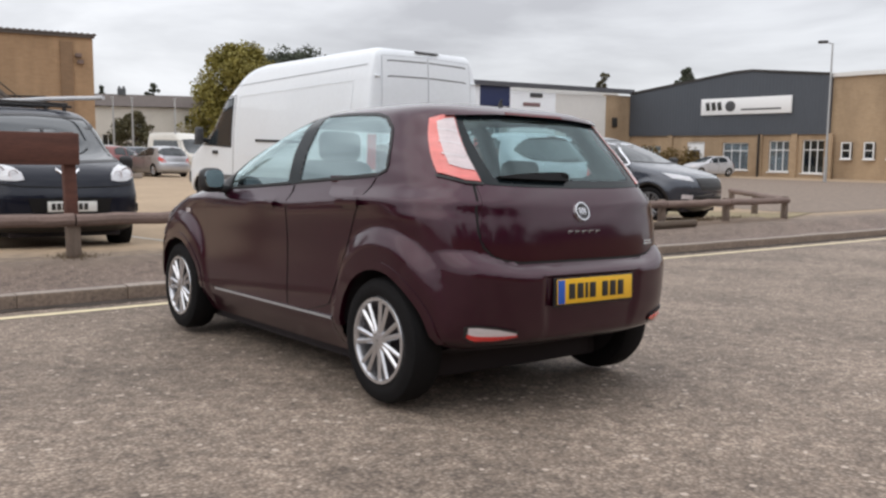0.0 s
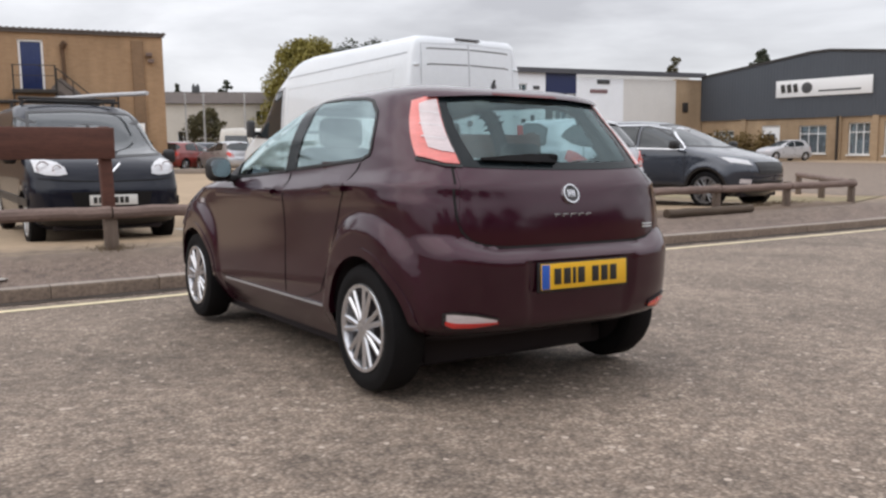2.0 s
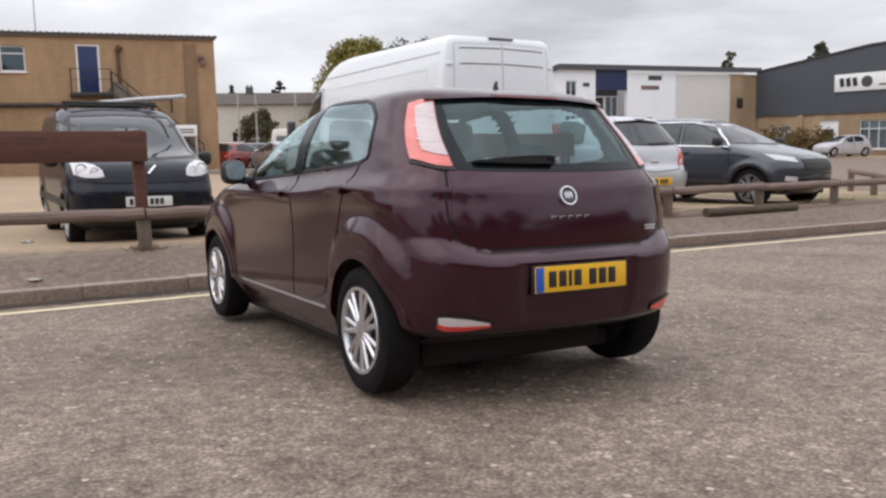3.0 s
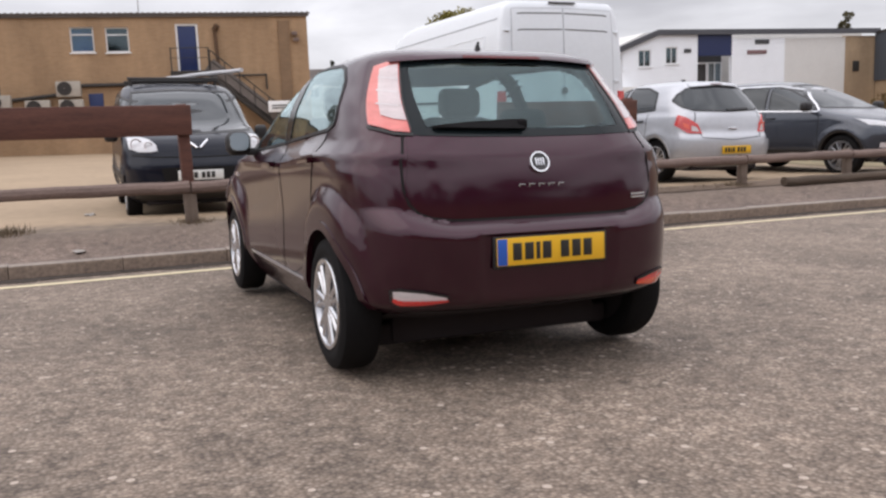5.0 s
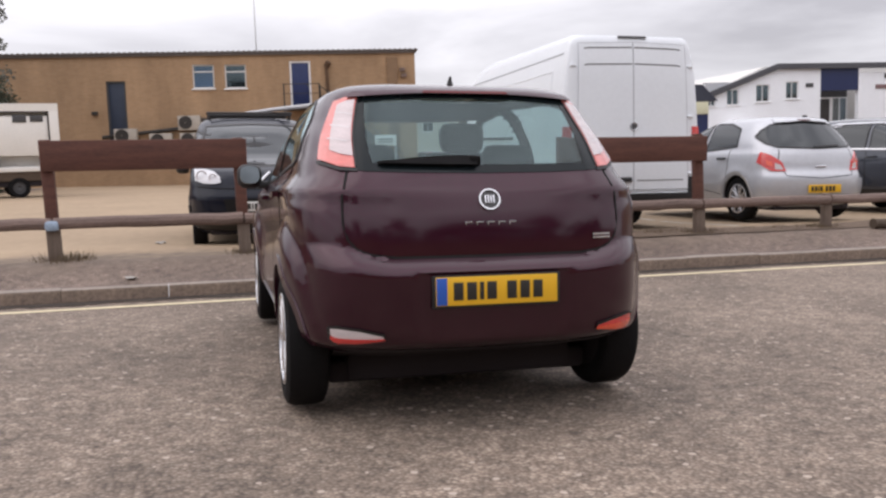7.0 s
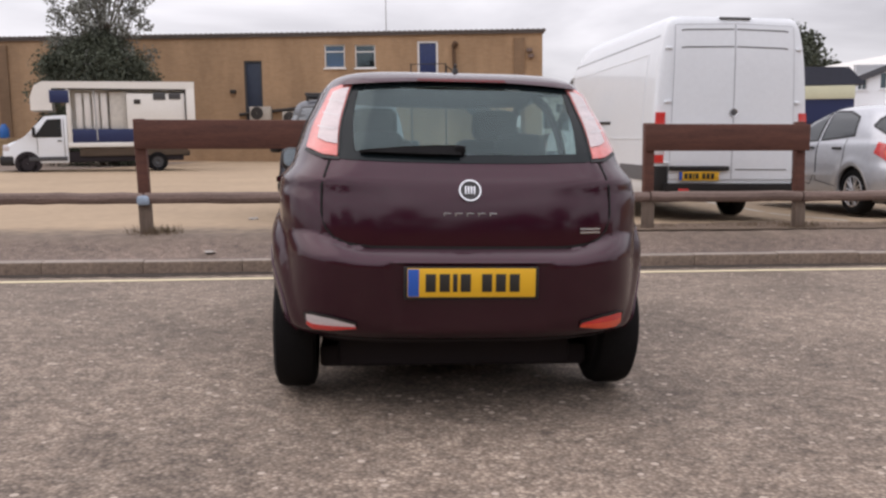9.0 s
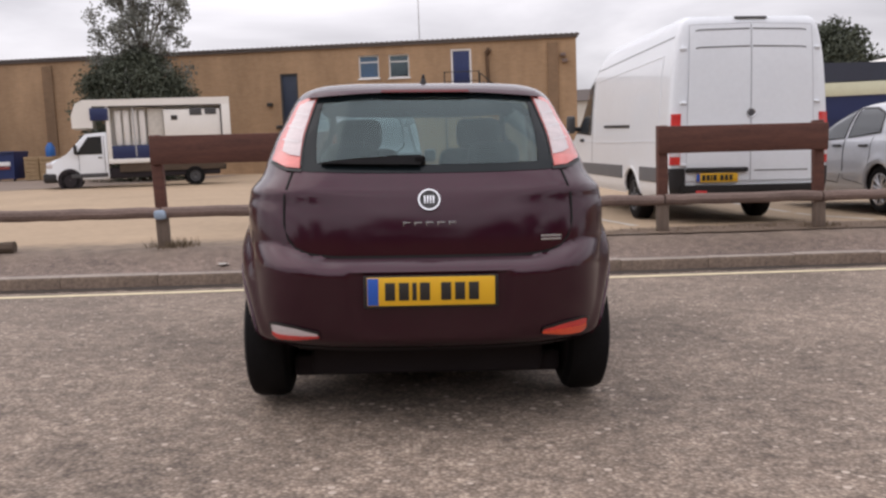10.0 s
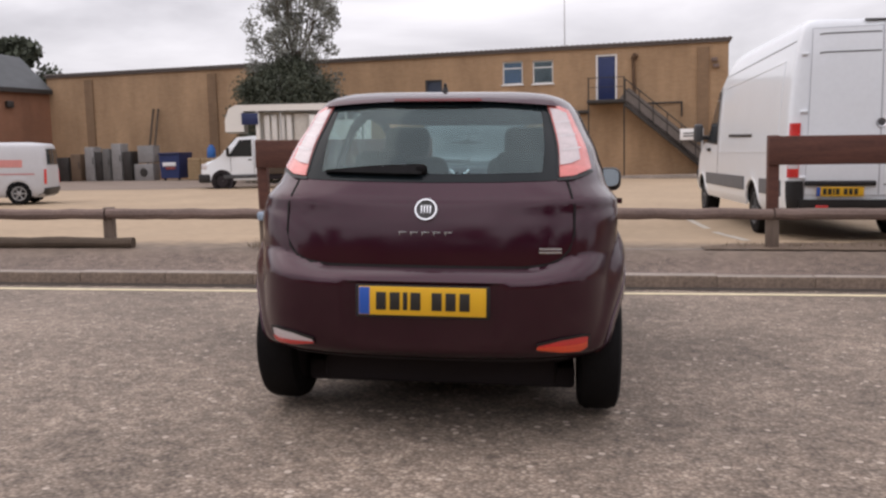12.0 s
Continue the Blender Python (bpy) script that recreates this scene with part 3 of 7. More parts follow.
def wheel_thing(parent, x, y, r, width, rim_r, side, spokes=8, alloy=M_ALLOY, double=True):
    """A wheel whose outer face looks to side (-1 or 1)."""
    hub = new("wheel")
    hub.parent = parent
    hub.matrix_basis = Matrix.Translation((x, y, r))
    w = width / 2
    b = bmesh.new()
    prof = [(-w * 0.8, rim_r), (-w, rim_r + 0.03), (-w, r - 0.04), (-w * 0.86, r - 0.012), (-w * 0.55, r), (w * 0.55, r), (w * 0.86, r - 0.012), (w, r - 0.04), (w, rim_r + 0.03), (w * 0.8, rim_r)]
    lathe(b, prof, 48)
    part("tyre", b, M_TYRE, hub)
    b = bmesh.new()
    o = side * w
    lathe(b, [(o * 0.92, rim_r + 0.012), (o * 1.0, rim_r + 0.008), (o * 1.0, rim_r - 0.008), (o * 0.72, rim_r - 0.02), (-o * 0.8, rim_r - 0.02), (-o * 0.8, rim_r + 0.005)], 48)
    part("rim", b, alloy, hub)
    b = bmesh.new()
    lathe(b, [(-o * 0.1, 0.01), (-o * 0.1, rim_r - 0.022), (-o * 0.2, rim_r - 0.022), (-o * 0.2, 0.01)], 32)
    part("brake_backing", b, M_LINER, hub)
    b = bmesh.new()
    lathe(b, [(-o * 0.86, 0.01), (-o * 0.86, rim_r + 0.02), (-o * 0.7, rim_r + 0.02), (-o * 0.7, 0.01)], 32)
    part("inner_cover", b, M_LINER, hub)
    for k in range(spokes):
        a0 = 2 * math.pi * k / spokes
        b = bmesh.new()
        for da in ((-0.165, 0.165) if double else (0,)):
            a = a0 + da
            c, s = math.cos(a), math.sin(a)
            mid = Vector((o * 0.84, c * rim_r * 0.56, s * rim_r * 0.56))
            rot = Matrix.Rotation(a, 4, "X")
            box(b, mid, (0.022, rim_r * 0.86, rim_r * (0.14 if double else 0.2)), 0.009, rot, 1)
        part("spoke", b, alloy, hub)
    b = bmesh.new()
    lathe(b, [(o * 0.6, 0.005), (o * 0.6, rim_r * 0.32), (o * 0.88, rim_r * 0.30), (o * 0.98, rim_r * 0.17), (o * 0.98, 0.005)], 28)
    part("hub_cap", b, alloy, hub)
    return hub


def arch_parts(car, sh, lip_mat, inner=0.52, lip=True, sides=(-1, 1), foot=0.2):
    for a in sh.axles:
        for sg in sides:
            b = bmesh.new()
            R = sh.wheel + sh.arch
            where = sh.on_side(sg)
            lo = max(sh.z0 + 0.03, foot)
            t0 = math.asin(max(-0.9, (lo - sh.wheel) / R))
            line = [(a + R * math.cos(t), sh.wheel + R * math.sin(t)) for t in np.linspace(t0, math.pi - t0, 26)]
            if lip:
                strip(b, where, line, 0.042, 0.006, thick=0.03)
                part("arch_lip", b, lip_mat, car)
                b = bmesh.new()
            ring = [[], []]
            for p in line:
                q = where(p, -0.004)
                ring[0].append(b.verts.new(q))
                ring[1].append(b.verts.new((sg * inner, q.y, q.z)))
            for i in range(len(line) - 1):
                b.faces.new((ring[0][i], ring[0][i + 1], ring[1][i + 1], ring[1][i]))
            cap = [b.verts.new((sg * inner, p[0], p[1])) for p in line]
            b.faces.new(cap)
            part("arch_liner", b, M_LINER, car)


def number_plate(car, x, y, z, tilt, face, band, front=1, width=0.52, height=0.111, bars=(0.05, 0.05, 0.022, 0.05, 0, 0.05, 0.05, 0.05)):
    """A plate with bars for its characters. front: -1 looks along -y, 1 along +y."""
    holder = new("number_plate")
    holder.parent = car
    holder.matrix_basis = Matrix.Translation((x, y, z)) @ Matrix.Rotation(tilt, 4, "X") @ (Matrix.Identity(4) if front < 0 else Matrix.Rotation(math.pi, 4, "Z"))
    part("plate", boxed((0, 0, 0), (width, 0.008, height), 0.003), face, holder)
    if band:
        part("band", boxed((-width / 2 + 0.024, -0.0045, 0), (0.044, 0.004, height - 0.006), 0.001), M_EUBLUE, holder)
    u = -width / 2 + (0.068 if band else 0.035)
    gap = 0.0128
    for w in bars:
        if w:
            part("character_bar", boxed((u + w / 2, -0.0055, 0), (w * 0.82, 0.003, height * 0.62), 0.001), M_INK, holder)
            u += w + gap * 0.5
        else:
            u += 0.03
    return holder

# ---- ground ----
def line_y(x):
    """The road edge line."""
    return 4.61 + 0.19 * np.tanh(x / 3.5)


def kerb_y(x):
    return line_y(x) + 0.32


def fence_y(x):
    return 5.95 + 0.035 * x


def base_tilt(x, y):
    xx = 20 * np.tanh(x / 20)
    return -(0.0273 - 0.0095 * smoothstep(1, 4.2, y)) * xx


def road_z(x, y):
    return base_tilt(x, y) - 0.0235 * np.maximum(y, -12) - 0.025


KERB = 0.132


def pave_z(x, y):
    k = kerb_y(x)
    rise = smoothstep(0.05, 0.95, y - k)
    return base_tilt(x, y) + (1 - rise) * (KERB - 0.025 - 0.0235 * k) + rise * 0.15


def yard_z(x, y):
    return base_tilt(x, y) + 0.15 - 0.085 * smoothstep(6.4, 9.2, y)


def sheet(name, xs, rows, height, material, label):
    """A strip of ground; rows give y for each x."""
    bm = bmesh.new()
    grid = [[bm.verts.new((x, f(x), float(height(x, f(x))))) for f in rows] for x in xs]
    for i in range(len(xs) - 1):
        for j in range(len(rows) - 1):
            bm.faces.new((grid[i][j], grid[i + 1][j], grid[i + 1][j + 1], grid[i][j + 1]))
    return tagged(mesh_object(name, bm, material), label, "ground", kind="structure")


XS = sorted(set([-900, -300, -120, -60] + [round(v * 1.0, 2) for v in range(-40, 41)] + [60, 120, 300, 900]))
sheet("road", XS, [lambda x, v=v: v for v in (-900, -200, -60, -30, -12, -8, -5, -3, -1.5, 0, 1, 1.7, 2.4, 3.1, 3.7)] + [lambda x: kerb_y(x) - 0.35, lambda x: kerb_y(x) + 0.02], road_z, M_ROAD, "worn grey asphalt road with pale stone chips")
sheet("pavement", XS, [lambda x, v=v: kerb_y(x) + 0.10 + v * (fence_y(x) - 0.2 - kerb_y(x)) for v in (0, 0.12, 0.25, 0.4, 0.55, 0.7, 0.85, 1)], pave_z, M_PAVE, "worn tarmac pavement between kerb and fence")
sheet("yard", XS, [lambda x, v=v: fence_y(x) + v for v in (-0.1, 0.1, 0.4, 0.75, 1.2, 1.8, 2.5, 4, 7, 12, 20, 30, 45, 70, 110, 200, 900)], yard_z, M_YARD, "pale concrete yard behind the fence")


def kerb_run():
    kerb = tagged(new("kerb"), "row of weathered concrete kerb stones", "kerb", kind="structure")
    x = -27.0
    rnd = random.Random(4)
    while x < 28:
        a, b = x, x + 0.905
        bm = bmesh.new()
        ya, yb = float(kerb_y(a)), float(kerb_y(b))
        ang = math.atan2(yb - ya, b - a)
        mid = ((a + b) / 2, (ya + yb) / 2)
        z = float(pave_z(mid[0], mid[1] + 0.02)) + rnd.uniform(-0.004, 0.004)
        tilt = math.atan2(float(pave_z(b, yb)) - float(pave_z(a, ya)), b - a)
        out = [(0.0, -0.25), (0.0, -0.028), (0.012, -0.006), (0.03, 0.0), (0.125, 0.003), (0.125, -0.25)]
        va = [bm.verts.new((-0.452, p[0], p[1])) for p in out]
        vb = [bm.verts.new((0.452, p[0], p[1])) for p in out]
        bm.faces.new(va)
        bm.faces.new(vb[::-1])
        for i in range(len(out)):
            j = (i + 1) % len(out)
            f = bm.faces.new((va[i], va[j], vb[j], vb[i]))
            # upward faces get the lighter tone, a painted highlight along the kerb
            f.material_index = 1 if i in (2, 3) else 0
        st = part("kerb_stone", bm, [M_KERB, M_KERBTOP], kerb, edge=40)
        st.matrix_basis = Matrix.Translation((mid[0], mid[1] + rnd.uniform(-0.006, 0.006), z)) @ Matrix.Rotation(ang + rnd.uniform(-0.004, 0.004), 4, "Z") @ Matrix.Rotation(-tilt, 4, "Y")
        x += 0.909
    for off, w in ((-0.04, 0.055),):
        bm = bmesh.new()
        prev = None
        for x in np.arange(-30, 30.01, 0.25):
            y = float(line_y(x)) + off
            pr = [bm.verts.new((x, y + s * w, float(road_z(x, y + s * w)) + 0.004)) for s in (-1, 1)]
            if prev:
                bm.faces.new((prev[0], pr[0], pr[1], prev[1]))
            prev = pr
        tagged(mesh_object("road_line", bm, M_LINE), "worn pale yellow line along the kerb", "road marking", kind="structure")


kerb_run()


def gutter():
    """A ragged line of dirt where the road meets the kerb."""
    rnd = random.Random(9)
    bm = bmesh.new()
    prev = None
    for x in np.arange(-28, 28.01, 0.12):
        k = float(kerb_y(x))
        w = rnd.uniform(0.05, 0.13)
        pr = [bm.verts.new((x, y, float(road_z(x, y)) + 0.006 + 0.012 * (y - k + w) / w)) for y in (k - w, k + 0.01)]
        if prev:
            bm.faces.new((prev[0], pr[0], pr[1], prev[1]))
        prev = pr
    tagged(mesh_object("gutter_dirt", bm, M_GUTTER), "dark dirt gathered along the foot of the kerb", "dirt", kind="structure")


gutter()


# ---- timber fence ----
def fence_point(x, h, dy=0.0):
    y = float(fence_y(x)) + dy
    return Vector((x, y, float(yard_z(x, y)) + h))


POSTS = [-8.14, -6.31, -4.48, -2.65, -0.82, 1.0, 2.825, 4.655, 6.55, 8.57, 10.5, 12.57]
RAIL_H = 0.37


def log(bm, a, b, r, seed, sides=10, n=9):
    """A slightly crooked round timber."""
    rnd = random.Random(seed)
    a, b = Vector(a), Vector(b)
    q = (b - a).to_track_quat("Z", "Y").to_matrix()
    rings = []
    for i in range(n + 1):
        c = a.lerp(b, i / n) + q @ Vector((rnd.uniform(-1, 1) * 0.006, rnd.uniform(-1, 1) * 0.006, 0))
        k = r * rnd.uniform(0.94, 1.05)
        rings.append([bm.verts.new(c + q @ Vector((k * math.cos(2 * math.pi * j / sides), k * math.sin(2 * math.pi * j / sides), 0))) for j in range(sides)])
    for p, s in zip(rings, rings[1:]):
        for j in range(sides):
            bm.faces.new((p[j], p[(j + 1) % sides], s[(j + 1) % sides], s[j]))
    bm.faces.new(rings[0][::-1])
    bm.faces.new(rings[-1])
    return bm


def timber_fence():
    fence = root("timber_fence", Matrix.Identity(4), "low weathered timber rail fence with square posts", "fence")
    rnd = random.Random(7)
    tall = {-2.65: 1.19, -0.82: 1.20, 2.825: 1.19, 4.655: 1.22}
    for k, x in enumerate(POSTS):
        lean = Matrix.Rotation(rnd.uniform(-0.02, 0.02), 4, "Y") @ Matrix.Rotation(rnd.uniform(-0.02, 0.02), 4, "X")
        h = tall.get(x, RAIL_H + 0.075)
        bm = boxed((0, 0, h / 2 - 0.1), (0.115, 0.10, h + 0.2), 0.014)
        p = part("post", bm, M_WOOD if x in tall else M_POST, fence, "dark brown tall post" if x in tall else "")
        p.matrix_basis = Matrix.Translation(fence_point(x, 0)) @ lean
        if x in tall:
            cap = part("post_foot", boxed((0, -0.012, (RAIL_H + 0.02) / 2 - 0.02), (0.125, 0.10, RAIL_H + 0.06), 0.012), M_POST, fence)
            cap.matrix_basis = p.matrix_basis.copy()
    for k, (a, b) in enumerate(zip(POSTS, POSTS[1:])):
        bm = log(bmesh.new(), fence_point(a + 0.01, RAIL_H, -0.06), fence_point(b - 0.01, RAIL_H, -0.06), 0.062, k)
        part("rail", bm, M_RAIL, fence)
    for a, b in ((-2.65, -0.82), (2.825, 4.655)):
        pa, pb = fence_point(a, 1.03, -0.075), fence_point(b, 1.04, -0.075)
        d = pb - pa
        rot = d.to_track_quat("X", "Z").to_matrix().to_4x4()
        bm = boxed((0, 0, 0), (d.length + 0.13, 0.035, 0.30), 0.01)
        bmesh.ops.subdivide_edges(bm, edges=[e for e in bm.edges if e.calc_length() > 1], cuts=8)
        bd = part("board", bm, M_WOOD, fence, "wide dark brown board")
        bd.matrix_basis = Matrix.Translation((pa + pb) / 2) @ rot
    t = part("tape", boxed((0, -0.03, 0), (0.128, 0.205, 0.10), 0.03), M_TAPE, fence, "pale blue tape round the post")
    t.matrix_basis = Matrix.Translation(fence_point(-2.65, RAIL_H - 0.02, -0.012))
    # the corner and its return
    c = fence_point(12.57, 0)
    for k, (dx, dy) in enumerate(((-1.6, 1.65), (-3.2, 3.3))):
        p = part("post", boxed((0, 0, 0.14), (0.11, 0.11, 0.66), 0.014), M_POST, fence)
        p.matrix_basis = Matrix.Translation((c.x - dx, c.y + dy, float(yard_z(c.x - dx, c.y + dy))))
    part("rail", log(bmesh.new(), c + Vector((0, 0, RAIL_H)), c + Vector((3.3, 3.4, RAIL_H - 0.02)), 0.06, 40), M_RAIL, fence)
    return fence


timber_fence()


def ground_log(x1, x2, dy, seed):
    bm = log(bmesh.new(), Vector((-(x2 - x1) / 2, 0, 0)), Vector(((x2 - x1) / 2, 0, 0)), 0.065, seed)
    ob = mesh_object("timber_log", bm, M_LOG)
    xm = (x1 + x2) / 2
    p = fence_point(xm, 0.05, dy)
    ob.matrix_basis = Matrix.Translation(p) @ Matrix.Rotation(math.atan2(0.035, 1), 4, "Z") @ Matrix.Rotation(0.018, 4, "Y")
    tagged(ob, "loose weathered round timber lying by the fence", "timber", "loose timbers")


ground_log(-6.0, -4.15, -0.12, 11)
ground_log(7.05, 9.1, -0.28, 12)


def bay_line(x, y0, y1):
    bm = bmesh.new()
    prev = None
    for y in np.linspace(y0, y1, 14):
        pr = [bm.verts.new((x + s, y, float(yard_z(x + s, y)) + 0.005)) for s in (-0.05, 0.05)]
        if prev:
            bm.faces.new((prev[0], prev[1], pr[1], pr[0]))
        prev = pr
    tagged(mesh_object("bay_line", bm, M_WHITELINE), "worn white parking bay line in the yard", "road marking", kind="structure")


for bx in (2.75, 5.75, 0.6):
    bay_line(bx, 6.9, 11.5)


# the side road and its dry grass corner
def flat_patch(name, outline_xy, lift, material, label, cat="ground", step=1.5):
    bm = bmesh.new()
    vs = [bm.verts.new((x, y, 0)) for x, y in outline_xy]
    bm.faces.new(vs)
    bmesh.ops.triangulate(bm, faces=bm.faces)
    for _ in range(4):
        long = [e for e in bm.edges if e.calc_length() > step]
        if long:
            bmesh.ops.subdivide_edges(bm, edges=long, cuts=1)
            bmesh.ops.triangulate(bm, faces=[f for f in bm.faces if len(f.verts) > 3])
    for v in bm.verts:
        v.co.z = float(yard_z(v.co.x, v.co.y)) + lift
    return tagged(mesh_object(name, bm, material), label, cat, kind="structure")


flat_patch("side_road", [(15.5, 7.3), (38, 8.2), (44, 14), (44, 60), (24, 60), (19, 20)], 0.006, M_PAVE, "grey side road leading past the units", step=3)
flat_patch("grass_corner", [(11.9, 6.5), (12.2, 8.4), (11.9, 10.2), (12.2, 11.5), (13.2, 12.5), (14.4, 9.5), (15.3, 7.3), (12.9, 6.45)], 0.012, M_DRYCORNER, "dry grass and earth at the fence corner", step=0.8)

flat_patch("apron", [(-44, 24.5), (-13, 24.8), (-10, 28), (-8.5, 33), (-7.5, 37.5), (-30, 41), (-44, 42)], 0.006, matte("grey_brown_tarmac", (0.20, 0.152, 0.12), 0.9, 0.2, 0.8), "darker tarmac apron before the workshop", step=3)


def verge():
    """Ragged strip of bare earth along the yard side of the fence."""
    rnd = random.Random(31)
    bm = bmesh.new()
    prev = None
    for x in np.arange(2.1, 12.6, 0.14):
        wide = 0.62 + 0.16 * math.sin(1.7 * x) + rnd.uniform(-0.12, 0.12)
        wide *= min(1.0, (x - 1.9) / 0.8)
        y0 = float(fence_y(x)) - 0.16 - rnd.uniform(0, 0.05)
        row = []
        for k in range(5):
            y = y0 + (wide + 0.16) * k / 4
            lift = 0.006 + (rnd.uniform(0.0, 0.022) if 0 < k < 4 else 0.0)
            row.append(bm.verts.new((x, y, float(yard_z(x, y)) + lift)))
        if prev:
            for k in range(4):
                bm.faces.new((prev[k], row[k], row[k + 1], prev[k + 1]))
        prev = row
    tagged(mesh_object("verge", bm, M_EARTH), "bare brown earth strip along the fence foot", "ground", kind="structure")


verge()

# ---- burgundy hatchback ----
class FlaredShape(Shape):
    """A hatchback body with a bumper ledge, a sunk plate panel and crisp flares over its wheels."""

    def flare(self, y, z):
        f = 0.0
        for a in self.axles:
            dy, dz = y - a, z - self.wheel
            r = math.hypot(dy, dz)
            if r > 0.7:
                continue
            up = float(smoothstep(0.35, 0.92, dz / max(r, 1e-6)))
            keep = 0.35 + 0.65 * up if dy < 0 else 0.7 + 0.3 * up
            start, end = 0.425 + 0.038 * up, 0.460 + 0.088 * up
            t = float(np.clip((end - r) / (end - start), 0, 1))
            t = t * (1.25 - 0.25 * t) if t < 1 else 1.0
            f += self.flare_size * keep * t * float(smoothstep(0.10, 0.36, z))
        return f

    def ledge(self, x, z):
        """How far the bumper stands out behind the tailgate at x, z."""
        out = smoothstep(0.40, 0.70, abs(x))
        top = 0.702 + 0.055 * out
        u = float(np.clip((top - z) / (0.078 + 0.035 * out), 0, 1))
        b = 0.072 * (1 - (1 - u) ** 2.1)
        edge = 0.30 + 0.10 * (z - 0.47)
        sunk = smoothstep(0.02, 0.0, abs(x) - edge) * smoothstep(0.30, 0.47, z) * smoothstep(0.650, 0.634, z)
        return b - 0.014 * float(sunk)

    def bend(self, z):
        """Depth and squareness of the rear corners: the upper body tapers longer."""
        u = float(smoothstep(0.90, 1.0, z))
        return 0.55 + 0.45 * u, 3.5 + 1.5 * u

    def row(self, z):
        yr, yf, w, dr, df = super().row(z)
        return yr, yf, w, min(self.bend(z)[0], 0.48 * (yf - yr)), df

    def wide(self, y, z):
        """The half width, with a shoulder that climbs towards the tail."""
        lift = 0.042 * float(smoothstep(1.7, 0.72, y) * smoothstep(0.86, 0.96, z) * smoothstep(1.16, 1.08, z))
        return self.row(z - lift)[2]

    def half(self, y, z):
        yr, yf, w, dr, df = self.row(z)
        w, k = self.wide(y, z), self.bend(z)[1]
        e = y + self.ledge(0.75, z) * float(smoothstep(0.36, 0.10, y))
        if e < yr + dr:
            s = min(max((yr + dr - e) / dr, 0), 1)
            return w * (1 - s ** k) ** (1 / k) + self.flare(y, z)
        if y > yf - df:
            return super().half(y, z)
        return w + self.flare(y, z)

    def back(self, x, z):
        yr, yf, w, dr, df = self.row(z)
        w, k = self.wide(0.3, z), self.bend(z)[1]
        s = (1 - min(abs(x) / w, 1) ** k) ** (1 / k)
        y = yr + dr * (1 - s)
        return y - self.ledge(x, z) * float(smoothstep(0.36, 0.10, y))

    def shell(self, levels=60, n=(22, 60, 16), holes=()):
        bm = bmesh.new()
        nr, ns, nf = n
        zs = np.linspace(self.z0, self.z1, levels)
        rings = []
        for z in (float(v) for v in zs):
            yr, yf, _, dr, df = self.row(z)
            w, k = self.wide(0.3, z), self.bend(z)[1]
            a0 = math.asin(0.72 ** (k / 2))
            half = []
            xs = [0.72 * w * i / nr for i in range(nr)] + [w * math.sin(a0 + (0.5 * math.pi - a0) * i / nr) ** (2 / k) for i in range(nr + 1)]
            for x in xs:
                half.append((x, self.back(x, z)))
            for i in range(1, ns):
                y = yr + dr + (yf - df - yr - dr) * i / ns
                half.append((self.wide(y, z), y))
            w = self.row(z)[2]
            for i in range(nf, -1, -1):
                a = 0.5 * math.pi * i / nf
                half.append((w * math.sin(a) ** (2 / self.front[1]), yf - df * (1 - math.cos(a) ** (2 / self.front[1]))))
            pts = [(x + (self.flare(y, z) if x > 0.6 * w else 0), y) for x, y in half]
            ring = pts + [(-x, y) for x, y in reversed(pts[1:-1])]
            rings.append([bm.verts.new((x, y, z)) for x, y in ring])
        m = len(rings[0])
        for a, b in zip(rings, rings[1:]):
            for i in range(m):
                j = (i + 1) % m
                c = (a[i].co + a[j].co + b[j].co + b[i].co) / 4
                if any(math.hypot(c.y - ax, c.z - self.wheel) < self.wheel + self.arch - 0.012 for ax in self.axles) and abs(c.x) > 0.45:
                    continue
                if any(h(c) for h in holes):
                    continue
                bm.faces.new((a[i], a[j], b[j], b[i]))
        bm.faces.new(rings[-1])
        return bm


HERO = FlaredShape(
    [(0.17, 0.66, 3.82, 0.70), (0.25, 0.40, 3.93, 0.752), (0.31, 0.18, 4.0, 0.782), (0.36, 0.108, 4.03, 0.797), (0.45, 0.084, 4.05, 0.800), (0.59, 0.072, 4.06, 0.797),
     (0.66, 0.070, 4.04, 0.796), (0.72, 0.074, 4.0, 0.797), (0.80, 0.083, 3.95, 0.802), (0.89, 0.101, 3.72, 0.809), (0.920, 0.110, 3.62, 0.812), (0.936, 0.115, 3.57, 0.811), (0.945, 0.118, 3.53, 0.806), (0.960, 0.123, 3.46, 0.794), (0.980, 0.132, 3.38, 0.777),
     (1.00, 0.144, 3.29, 0.763), (1.02, 0.156, 3.20, 0.756), (1.05, 0.176, 3.08, 0.750), (1.10, 0.215, 2.92, 0.741), (1.20, 0.30, 2.68, 0.717), (1.30, 0.385, 2.42, 0.672), (1.38, 0.455, 2.18, 0.630),
     (1.42, 0.50, 2.02, 0.597), (1.45, 0.58, 1.85, 0.540), (1.472, 0.74, 1.70, 0.44), (1.485, 0.95, 1.58, 0.28), (1.49, 1.15, 1.42, 0.08)],
    rear=(0.55, 3.5), front=(0.8, 2.6), axles=(0.635, 3.18), wheel=0.30, arch=0.066, flare=0.042)


